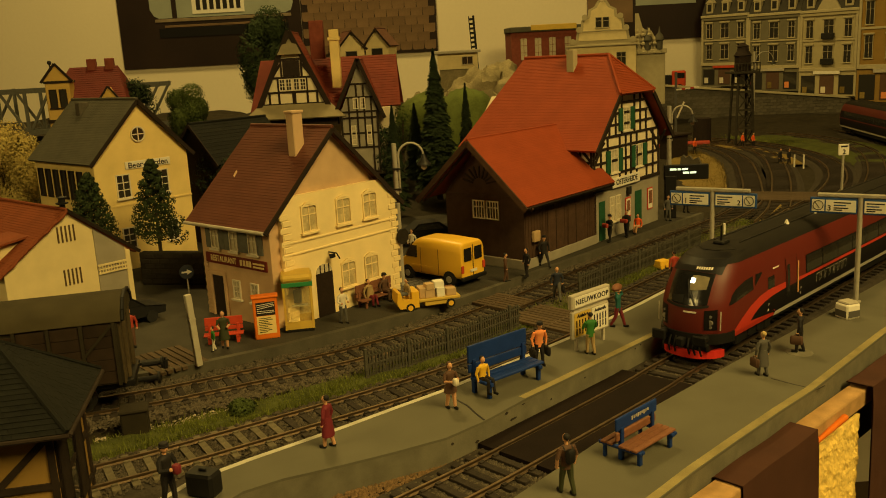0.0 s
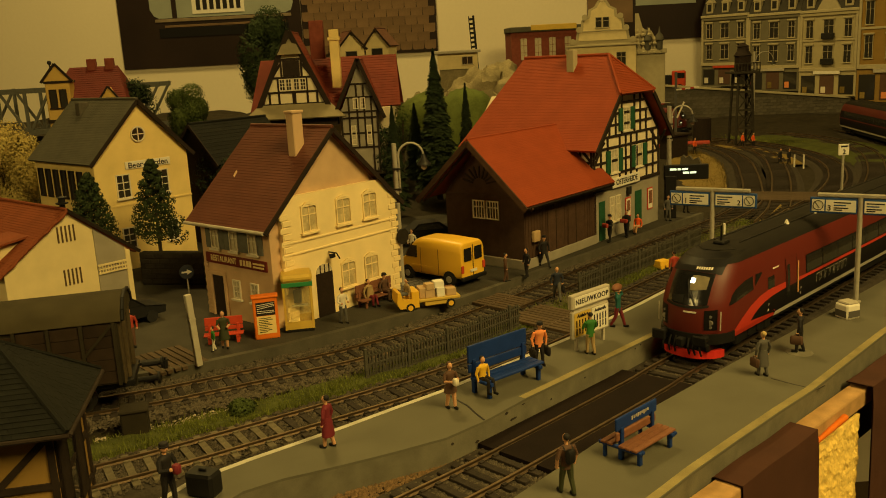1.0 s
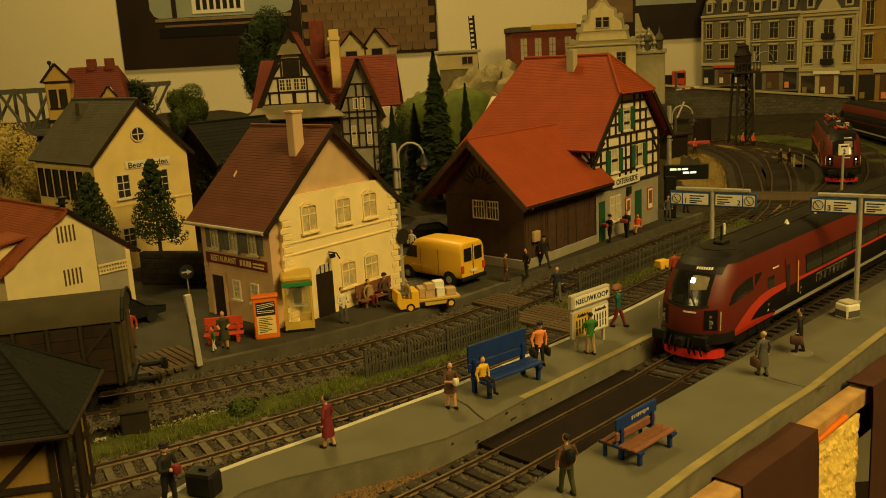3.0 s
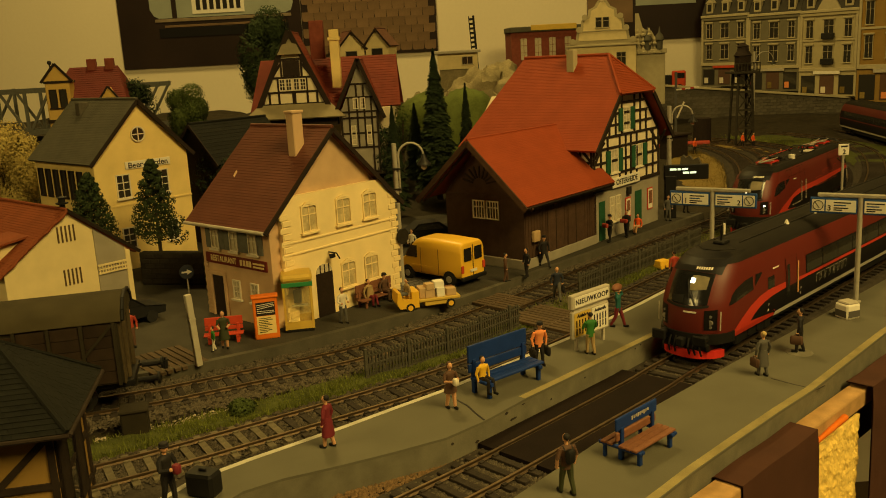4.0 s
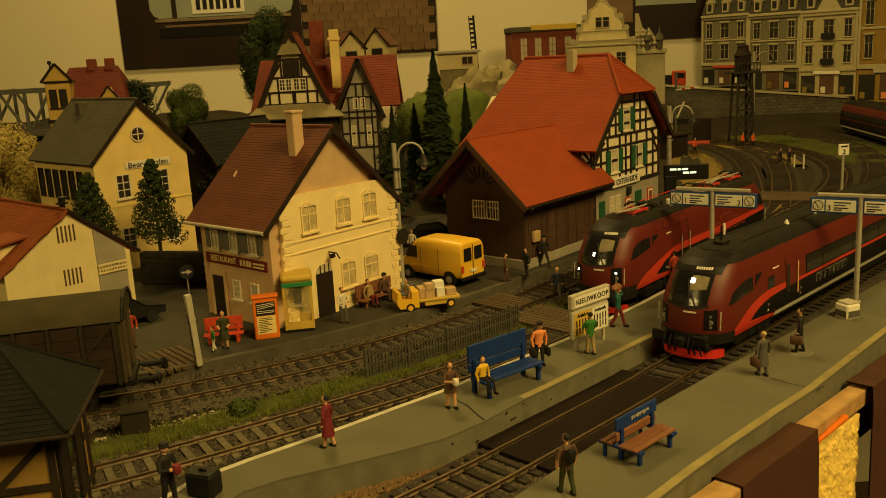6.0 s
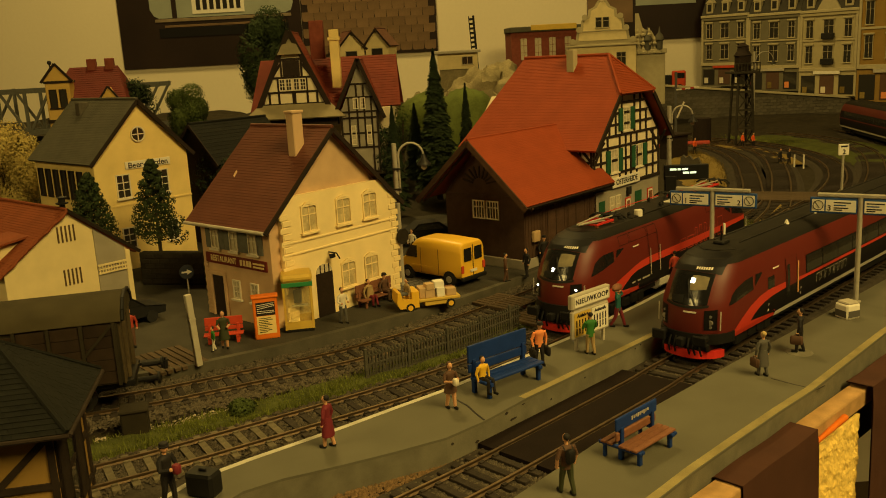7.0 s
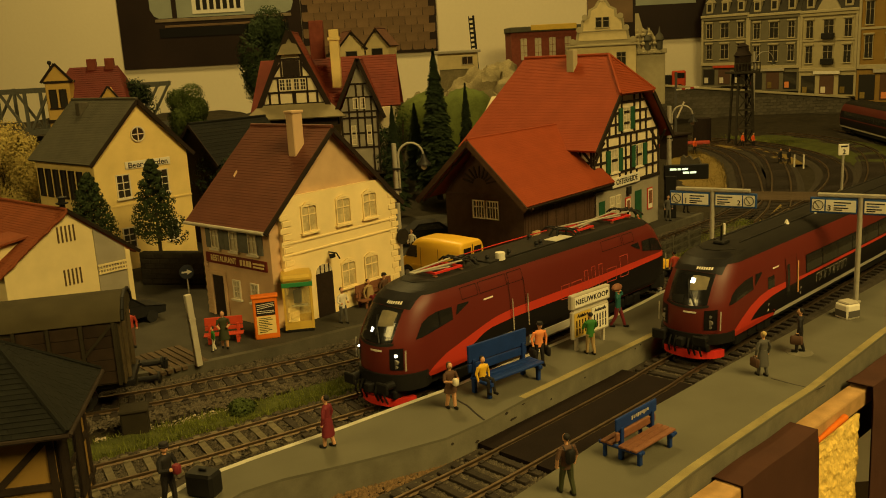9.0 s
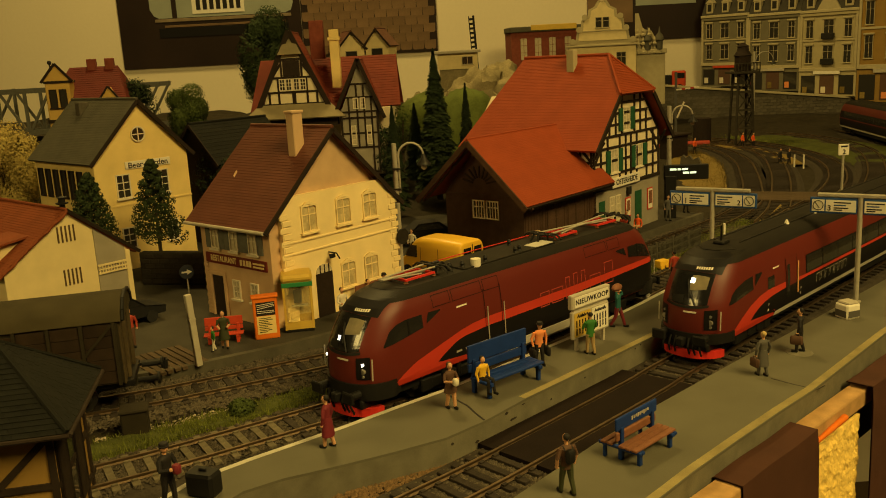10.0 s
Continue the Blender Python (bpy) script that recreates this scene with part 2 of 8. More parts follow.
# ---- building helpers; all sizes in layout metres
class Shape:
    """Collects primitives into one bmesh."""

    def __init__(self):
        self.v, self.f, self.m = [], [], []
        self.slot = 0

    def add(self, verts, faces):
        o = len(self.v)
        self.v += [tuple(p) for p in verts]
        self.f += [[o + i for i in f] for f in faces]
        self.m += [self.slot] * len(faces)
        return self

    def box(self, x0, x1, y0, y1, z0, z1, b=0.0):
        """A block; b takes off its edges."""
        if not b:
            vs = [(x, y, z) for z in (z0, z1) for x, y in ((x0, y0), (x1, y0), (x1, y1), (x0, y1))]
            return self.add(vs, [(3, 2, 1, 0), (4, 5, 6, 7), (0, 1, 5, 4), (1, 2, 6, 5), (2, 3, 7, 6), (3, 0, 4, 7)])
        b = min(b, (x1 - x0) / 2.2, (y1 - y0) / 2.2, (z1 - z0) / 2.2)
        ring = lambda i, z: [(x0 + i, y0 + b + 0, z), (x0 + b, y0 + i, z), (x1 - b, y0 + i, z), (x1 - i, y0 + b, z), (x1 - i, y1 - b, z), (x1 - b, y1 - i, z), (x0 + b, y1 - i, z), (x0 + i, y1 - b, z)]
        vs = ring(b * 0.6, z0) + ring(0, z0 + b) + ring(0, z1 - b) + ring(b * 0.6, z1)
        fs = [tuple(range(7, -1, -1)), tuple(range(24, 32))]
        for k in range(3):
            fs += [(8 * k + i, 8 * k + (i + 1) % 8, 8 * k + 8 + (i + 1) % 8, 8 * k + 8 + i) for i in range(8)]
        return self.add(vs, fs)

    def beam(self, p, q, w, h=None):
        """A square bar from p to q."""
        p, q = Vector(p), Vector(q)
        h = h or w
        d = (q - p).normalized()
        s = d.cross(Vector((0, 0, 1)))
        s = s.normalized() if s.length > 1e-4 else Vector((1, 0, 0))
        u = s.cross(d)
        vs = [a + s * (i * w / 2) + u * (j * h / 2) for a in (p, q) for i, j in ((-1, -1), (1, -1), (1, 1), (-1, 1))]
        return self.add(vs, [(3, 2, 1, 0), (4, 5, 6, 7), (0, 1, 5, 4), (1, 2, 6, 5), (2, 3, 7, 6), (3, 0, 4, 7)])

    def rod(self, p, q, r, r2=None, n=10, cap=True):
        p, q = Vector(p), Vector(q)
        r2 = r if r2 is None else r2
        d = (q - p).normalized()
        s = d.cross(Vector((0, 0, 1)))
        s = s.normalized() if s.length > 1e-4 else Vector((1, 0, 0))
        u = s.cross(d)
        vs = []
        for a, rr in ((p, r), (q, r2)):
            vs += [a + (s * math.cos(2 * math.pi * i / n) + u * math.sin(2 * math.pi * i / n)) * rr for i in range(n)]
        fs = [(i, (i + 1) % n, n + (i + 1) % n, n + i) for i in range(n)]
        if cap:
            fs += [tuple(range(n - 1, -1, -1)), tuple(range(n, 2 * n))]
        return self.add(vs, fs)

    def tube(self, pts, r, n=8):
        for a, b in zip(pts, pts[1:]):
            self.rod(a, b, r, n=n)
        return self

    def lathe(self, rings, c=(0, 0, 0), n=12, sx=1.0, sy=1.0):
        """Rings of (radius, height) round c."""
        vs, fs = [], []
        for r, z in rings:
            vs += [(c[0] + sx * r * math.cos(2 * math.pi * i / n), c[1] + sy * r * math.sin(2 * math.pi * i / n), c[2] + z) for i in range(n)]
        for k in range(len(rings) - 1):
            fs += [(k * n + i, k * n + (i + 1) % n, (k + 1) * n + (i + 1) % n, (k + 1) * n + i) for i in range(n)]
        fs += [tuple(range(n - 1, -1, -1)), tuple(range((len(rings) - 1) * n, len(rings) * n))]
        return self.add(vs, fs)

    def ball(self, c, r, n=10, sz=1.0, sx=1.0, sy=1.0):
        k = max(4, n // 2)
        return self.lathe([(max(0.02, math.sin(math.pi * i / k)) * r, -math.cos(math.pi * i / k) * r * sz) for i in range(k + 1)], c, n, sx, sy)

    def prism(self, outline, lo, hi, axis="z"):
        """An outline drawn out from lo to hi along an axis."""
        n = len(outline)
        put = {"z": lambda a, b, c: (a, b, c), "y": lambda a, b, c: (a, c, b), "x": lambda a, b, c: (c, a, b)}[axis]
        vs = [put(a, b, lo) for a, b in outline] + [put(a, b, hi) for a, b in outline]
        fs = [tuple(range(n - 1, -1, -1)), tuple(range(n, 2 * n))]
        fs += [(i, (i + 1) % n, n + (i + 1) % n, n + i) for i in range(n)]
        return self.add(vs, fs)

    def slab(self, corners, thick):
        """A flat slab: corners of its top face, thickness downwards along the normal."""
        c = [Vector(p) for p in corners]
        nn = (c[1] - c[0]).cross(c[2] - c[0]).normalized()
        nn = nn if nn.z >= 0 else -nn
        n = len(c)
        vs = c + [p - nn * thick for p in c]
        fs = [tuple(range(n)), tuple(range(2 * n - 1, n - 1, -1))] + [(i, n + i, n + (i + 1) % n, (i + 1) % n) for i in range(n)]
        return self.add(vs, fs)

    def grid(self, rows):
        """A sheet from rows of points."""
        n = len(rows[0])
        vs = [p for r in rows for p in r]
        return self.add(vs, [(j * n + i, j * n + i + 1, (j + 1) * n + i + 1, (j + 1) * n + i) for j in range(len(rows) - 1) for i in range(n - 1)])

    def mesh(self, name, mats, smooth=False):
        me = bpy.data.meshes.new(name)
        me.from_pydata([(x * K, y * K, z * K) for x, y, z in self.v], [], self.f)
        for m in mats if isinstance(mats, (list, tuple)) else [mats]:
            me.materials.append(m)
        me.polygons.foreach_set("material_index", self.m)
        bm = bmesh.new()
        bm.from_mesh(me)
        bmesh.ops.recalc_face_normals(bm, faces=bm.faces)
        bm.to_mesh(me)
        bm.free()
        if smooth:
            me.shade_smooth()
            me.set_sharp_from_angle(angle=radians(38))
        return me


def part(name, shape, material, parent, label="", m=None, smooth=False):
    """Links a shape as one mesh under a thing or a part."""
    me = shape if isinstance(shape, bpy.types.Mesh) else shape.mesh(name, material, smooth)
    ob = new(name, me)
    ob.parent = parent
    if m is not None:
        ob.matrix_basis = m
    return tagged(ob, label) if label else ob


def thing(name, m, label, category, group="", kind=""):
    ob = new(name)
    ob.empty_display_size = 0.01
    ob.matrix_basis = m
    return tagged(ob, label, category, group, kind)


def solid(name, shape, material, m, label, category, group="", kind="", smooth=False):
    """A thing that is one mesh."""
    ob = new(name, shape.mesh(name, material, smooth))
    ob.matrix_basis = m
    return tagged(ob, label, category, group, kind)


def words(text, size, parent, m, material, name="lettering", wide=None):
    """Raised writing in the built-in font, centred on m's x axis and facing m's z axis."""
    cu = bpy.data.curves.new(name, "FONT")
    cu.body, cu.size, cu.align_x, cu.align_y, cu.extrude = text, size * K, "CENTER", "CENTER", 0.008 * K
    cu.offset = 0.012 * size * K
    cu.materials.append(material)
    ob = new(name, cu)
    ob.parent = parent
    ob.matrix_basis = m @ Matrix.Diagonal((wide or 1, 1, 1, 1))
    return ob


def spline(pts, step=0.6):
    """Even points along a smooth line through pts."""
    p = [Vector(a) for a in pts]
    out = []
    for i in range(len(p) - 1):
        a, b, c, d = p[max(i - 1, 0)], p[i], p[i + 1], p[min(i + 2, len(p) - 1)]
        n = 24
        for k in range(n):
            t = k / n
            out.append(0.5 * (2 * b + (c - a) * t + (2 * a - 5 * b + 4 * c - d) * t * t + (3 * b - a - 3 * c + d) * t ** 3))
    out.append(p[-1])
    res, left = [out[0].copy()], step
    for a, b in zip(out, out[1:]):
        gap = (b - a).length
        pos = 0.0
        while gap - pos >= left:
            pos += left
            res.append(a.lerp(b, pos / gap))
            left = step
        left -= gap - pos
    return res


def offset(line, d):
    """The line moved d to its left."""
    out = []
    for i, p in enumerate(line):
        t = (line[min(i + 1, len(line) - 1)] - line[max(i - 1, 0)]).normalized()
        out.append(Vector((p.x - t.y * d, p.y + t.x * d)))
    return out


def ribbon(line, section):
    """A solid drawn along a line; section: (offset, height) round its outline."""
    s = Shape()
    rows = [[(*q, z) for q, z in zip([offset(line, d)[i] for d, z in section], [z for d, z in section])] for i in range(len(line))] if len(line) < 3 else None
    if rows is None:
        cols = [offset(line, d) for d, z in section]
        rows = [[(cols[j][i].x, cols[j][i].y, section[j][1]) for j in range(len(section))] for i in range(len(line))]
    rows = [r + [r[0]] for r in rows]
    s.grid(rows)
    n = len(section)
    s.add(rows[0][:n], [tuple(range(n))])
    s.add(rows[-1][:n], [tuple(range(n - 1, -1, -1))])
    return s


# ---- the setting: room, baseboard, tracks, platforms
def room():
    s = Shape().box(-190, 190, 150, 156, -70, 190)
    solid("wall_north", s, M["room"], at(0, 0), "pale painted room wall behind the layout", "wall", kind="structure")
    # side and rear walls and ceiling are out of view, dark to limit fill
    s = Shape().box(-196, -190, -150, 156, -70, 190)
    solid("wall_west", s, M["room_low_bounce"], at(0, 0), "unseen room wall, kept dark to cut bounced light", "wall", kind="structure")
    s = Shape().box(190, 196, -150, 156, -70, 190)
    solid("wall_east", s, M["room_low_bounce"], at(0, 0), "unseen room wall, kept dark to cut bounced light", "wall", kind="structure")
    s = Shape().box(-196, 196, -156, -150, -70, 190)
    solid("wall_south", s, M["room_low_bounce"], at(0, 0), "unseen room wall, kept dark to cut bounced light", "wall", kind="structure")
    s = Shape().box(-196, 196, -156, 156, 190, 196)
    solid("ceiling", s, M["room_low_bounce"], at(0, 0), "unseen ceiling, kept dark to cut bounced light", "ceiling", kind="structure")
    s = Shape().box(-196, 196, -156, 156, -76, -70)
    solid("floor", s, M["plank"], at(0, 0), "dark wooden floor far below the layout", "floor", kind="structure")


def hill(x, y):
    """Height of the landscape: level in front, rising behind the houses."""
    a = max(0.0, min(1.0, (y - 62) / 30.0)) * max(0.0, min(1.0, (24 - x) / 14.0))
    back = max(0.0, min(1.0, (y - 112) / 14.0))
    bumps = noise.noise(Vector((x * 0.12, y * 0.12, 0))) * 1.2 + noise.noise(Vector((x * 0.5, y * 0.5, 3))) * 0.25
    return -0.42 + a * (3.6 + bumps) + back * (1.5 + 0.3 * bumps) + 0.05 * noise.noise(Vector((x, y, 1)))


def ground():
    s = Shape()
    xs = [-90 + 1.5 * i for i in range(122)]
    ys = [8 + 1.5 * j for j in range(96)]
    edge = lambda y: 14.5 + (y - 29.1) * 1.05      # the layout's cut front edge
    rows = [[(min(x, edge(y)) if y < 90 else x, y, hill(x, y)) for x in xs] for y in ys]
    s.grid(rows)
    ob = solid("ground", s, [M["soil"]], at(0, 0), "brown scattered soil of the layout baseboard", "ground", kind="structure", smooth=True)
    return ob


T1 = [(-40, 25.2), (-30, 26.9), (-20, 29.3), (-12.4, 31.65), (-9.6, 32.85), (-6.6, 34.35), (-4.0, 35.8), (-0.1, 38.8), (4.3, 43.2), (8.4, 47.9), (14, 54), (20.3, 61), (24.2, 67), (26.8, 74), (29, 81), (31.5, 90), (32.7, 99), (32, 107), (28, 114), (20, 119)]
T2 = [(-30, 14), (-20, 20), (-12, 24.9), (-9.2, 26.5), (-4.1, 29.75), (0.1, 32.7), (3.7, 36.1), (7.5, 40.2), (11, 44.2), (15, 48.8), (19.5, 54.5), (25.5, 61.8), (31, 69), (35.5, 77), (38.5, 85), (39.9, 93), (39.8, 100), (38.5, 106), (35.6, 112), (31, 118), (24, 124), (14, 129), (0, 132), (-20, 133), (-45, 133)]
T3 = [(-9, 15.6), (-0.55, 22.9), (2.65, 25.9), (7.2, 30.4), (9.4, 32.75), (19.9, 43.3), (30, 53.4), (43, 66.4)]
T4 = [(22.2, 58.6), (25.2, 64), (28.9, 73), (32.2, 82), (35.2, 92), (36.3, 100), (35, 107), (31, 114), (24, 119)]
T5 = [(34, 68), (40.5, 80), (45.5, 92), (47.5, 102), (46.5, 112), (41, 121), (32, 128)]
T6 = [(50, 84), (51.4, 93), (53.4, 110), (53, 120)]


def track(name, pts, sleeper, near, label):
    """Ballast bed, two rails and sleepers; near: stretch in which each sleeper is its own piece."""
    line = spline(pts, 0.62)
    t = thing(name, at(0, 0), label, "railway track", kind="structure")
    part("ballast_bed", ribbon(line[::2], [(-1.9, -0.42), (-1.5, -0.2), (1.5, -0.2), (1.9, -0.42)]), M["ballast"], t)
    for d in (-0.755, 0.755):
        part("rail", ribbon(line, [(d - 0.09, -0.12), (d - 0.03, -0.07), (d - 0.045, -0.04), (d - 0.045, 0.02), (d + 0.045, 0.02), (d + 0.045, -0.04), (d + 0.03, -0.07), (d + 0.09, -0.12)]), M["rail"], t)
    one = Shape().box(-0.13, 0.13, -1.25, 1.25, -0.24, -0.1, 0.02)
    for y in (-0.755, 0.755):
        one.box(-0.09, 0.09, y - 0.2, y - 0.08, -0.1, -0.05).box(-0.09, 0.09, y + 0.08, y + 0.2, -0.1, -0.05)
    me = one.mesh("sleeper", sleeper)
    pale = one.mesh("sleeper", M["sleeper_pale"])
    rest = Shape()
    for i in range(1, len(line) - 1):
        p = line[i]
        d = line[i + 1] - line[i - 1]
        a = math.atan2(d.y, d.x)
        if near[0] < p.y < near[1]:
            part("sleeper", pale if near[2] and p.x < -5.9 else me, None, t, m=at(p.x, p.y, 0, math.degrees(a) + random.uniform(-1, 1)))
        elif p.y > 16:
            c, sn = math.cos(a), math.sin(a)
            o = len(rest.v)
            rest.box(-0.13, 0.13, -1.25, 1.25, -0.24, -0.1)
            rest.v[o:] = [(p.x + c * x - sn * y, p.y + sn * x + c * y, z) for x, y, z in rest.v[o:]]
    if rest.v:
        tagged(part("far_sleepers", rest, sleeper, t), kind="stuff")
    return t, line


def stones(name, label, centre, n, material, size=0.09, z=-0.2):
    """Loose stones on a strip: centre gives a random place."""
    s = Shape()
    for i in range(n):
        x, y, zz = centre()
        r = size * random.uniform(0.5, 1.3)
        a, e = random.uniform(0, 6.3), random.uniform(0.5, 0.9)
        c, sn = math.cos(a) * r, math.sin(a) * r
        s.add([(x + c, y + sn, zz), (x - sn, y + c, zz), (x - c * e, y - sn * e, zz), (x + sn, y - c, zz), (x + r * 0.2, y, zz + r * e), (x, y, zz - r * 0.4)],
              [(0, 1, 4), (1, 2, 4), (2, 3, 4), (3, 0, 4), (1, 0, 5), (2, 1, 5), (3, 2, 5), (0, 3, 5)])
    return solid(name, s, M[material], at(0, 0), label, "ballast", kind="stuff")


def blades(name, label, centre, n, material, h=0.35, z=-0.3):
    s = Shape()
    for i in range(n):
        x, y, zz = centre()
        a = random.uniform(0, 6.3)
        w = random.uniform(0.015, 0.035)
        k = h * random.uniform(0.5, 1.3)
        lx, ly = random.uniform(-0.5, 0.5) * k, random.uniform(-0.5, 0.5) * k
        s.add([(x - w * math.cos(a), y - w * math.sin(a), zz), (x + w * math.cos(a), y + w * math.sin(a), zz), (x + lx, y + ly, zz + k)], [(0, 1, 2)])
    return solid(name, s, M[material], at(0, 0), label, "grass", kind="stuff")


def near_line(pts, lo, hi, s0=0.0, s1=1.0, z=-0.22):
    """A random place beside a line, between two offsets."""
    line = spline(pts, 0.5)
    a, b = int(len(line) * s0), int(len(line) * s1) - 1
    lefts = offset(line, 1.0)

    def give():
        i = random.randint(a, b - 1)
        d = random.uniform(lo, hi)
        q = line[i] + (lefts[i] - line[i]) * d + Vector((random.uniform(-0.25, 0.25), random.uniform(-0.25, 0.25)))
        return q.x, q.y, z
    return give


P1L = [(-8.6, 22.0), (-7.7, 23.5), (-6.3, 24.7), (-3.7, 26.7), (-1.9, 28.2), (-0.3, 29.5), (4.9, 34.5), (8.8, 38.8), (12.3, 42.9), (16.2, 47.3)]
P1R = [(-6.6, 21.6), (-6.0, 22.6), (-5.0, 23.25), (-3.4, 23.9), (-1.75, 24.65), (-0.2, 25.45), (1.1, 26.6), (2.57, 28.25), (4.2, 29.85), (8.3, 34.0), (15.2, 40.9), (20.0, 45.6)]
P2L = [(-3.6, 16.4), (1.4, 21.3), (4.4, 24.6), (6.7, 27.0), (10.6, 30.7), (13.9, 33.7), (21.6, 41.0), (32, 50.3)]
P2R = [(1.4, 17.2), (4.1, 19.7), (5.75, 21.4), (6.65, 22.35), (8.5, 24.15), (10.6, 26.15), (12.3, 27.7), (17.30, 32.87), (27.0, 42.3), (37.0, 52)]


def platforms():
    for name, lf, rt, lab in (("platform_1", P1L, P1R, "grey painted island platform with a cracked pale edge"), ("platform_2", P2L, P2R, "grey painted platform with a yellow line along its edge")):
        t = thing(name, at(0, 0), lab, "platform", kind="structure")
        outline = lf + rt[::-1]
        part("platform_body", Shape().prism(outline, -0.42, 0.52), M["kerb"], t)
        part("platform_surface", Shape().prism([(x, y) for x, y in outline], 0.52, 0.6), M["platform"], t)
        l2 = [Vector(p) for p in lf]
        r2 = [Vector(p) for p in rt]
        if name == "platform_1":
            part("edge_line", ribbon(l2, [(-0.02, 0.601), (-0.02, 0.606), (-0.22, 0.606), (-0.22, 0.601)]), M["white_line"], t)
            part("edge_line", ribbon(r2[7:], [(0.02, 0.601), (0.02, 0.606), (0.3, 0.606), (0.3, 0.601)]), M["yellow_line"], t)
            for i in range(10):
                u = random.random() ** 0.7
                k = min(3, int(u * 4))
                a, b = Vector(rt[5 + k]), Vector(rt[6 + k])
                q = a.lerp(b, u * 4 - k)
                an = math.degrees(math.atan2((b - a).y, (b - a).x))
                w, hh = random.uniform(0.03, 0.16), random.uniform(0.02, 0.06)
                chip = Shape().prism([(-w, 0), (-w * 0.3, -hh), (w * 0.5, -hh * 0.6), (w, hh * 0.2), (w * 0.2, hh), (-w * 0.6, hh * 0.7)], -0.012, 0.0, "y")
                part("paint_chip", chip, M["sleeper_dark"], t, m=at(q.x, q.y, random.choice((0.5, 0.45, 0.3, 0.12, 0.0)), an))
            crack = [Vector(p) for p in ((-0.25, 29.4), (0.1, 28.6), (0.55, 27.9), (0.8, 27.2), (1.05, 26.62))]
            part("crack", ribbon(crack, [(-0.035, 0.6005), (-0.035, 0.605), (0.035, 0.605), (0.035, 0.6005)]), M["ink"], t)
        else:
            part("edge_line", ribbon(r2, [(0.03, 0.601), (0.03, 0.606), (0.3, 0.606), (0.3, 0.601)]), M["yellow_line"], t)
            crack = [Vector(p) for p in ((11.3, 28.9), (11.8, 28.3), (12.4, 27.7), (12.8, 28.0))]
            part("crack", ribbon(crack, [(-0.02, 0.6005), (-0.02, 0.604), (0.02, 0.604), (0.02, 0.6005)]), M["ink"], t)


def town_ground():
    edge = [(-34, 28.8), (-24, 30.6), (-16, 32.6), (-10.7, 34.6), (-7.2, 36.6), (-3.9, 38.9), (0.3, 42.2), (3.1, 45.0), (7.0, 49.2), (12.7, 55.2), (18.9, 61.8)]
    s = Shape().prism(edge + [(15.5, 65), (12, 72), (-6, 76), (-34, 72), (-40, 45)], -0.42, 0.2)
    t = thing("pavement", at(0, 0), "grey station pavement and yard beside the track", "pavement", kind="structure")
    part("paving", s, M["asphalt"], t)
    e = [Vector(p) for p in edge]
    part("kerb", ribbon(e, [(-0.02, -0.4), (-0.02, 0.24), (0.3, 0.24), (0.3, -0.4)]), M["kerb_stone"], t)
    sett = Shape().box(-0.17, 0.17, -0.1, 0.1, 0, 0.05, 0.02).mesh("cobble", M["cobble"])
    for i in range(20):
        for j in range(14):
            part("cobble", sett, None, t, m=at(-2.6 + 0.37 * i * 0.66 - 0.23 * j * 0.75 + (j % 2) * 0.15, 43.6 + 0.37 * i * 0.75 + 0.23 * j * 0.66, 0.19 + random.uniform(-0.01, 0.01), 48 + random.uniform(-3, 3)))


def crossing(x, y, rz, n, length, label, z=0.0):
    t = thing("level_crossing", at(x, y, z, rz), label, "crossing", "plank crossings")
    one = Shape().box(-0.12, 0.12, -length / 2, length / 2, -0.12, 0.03, 0.02).mesh("plank", M["plank"])
    for i in range(n):
        part("plank", one, None, t, m=at((i - n / 2) * 0.31, random.uniform(-0.05, 0.05), 0, random.uniform(-0.6, 0.6)))


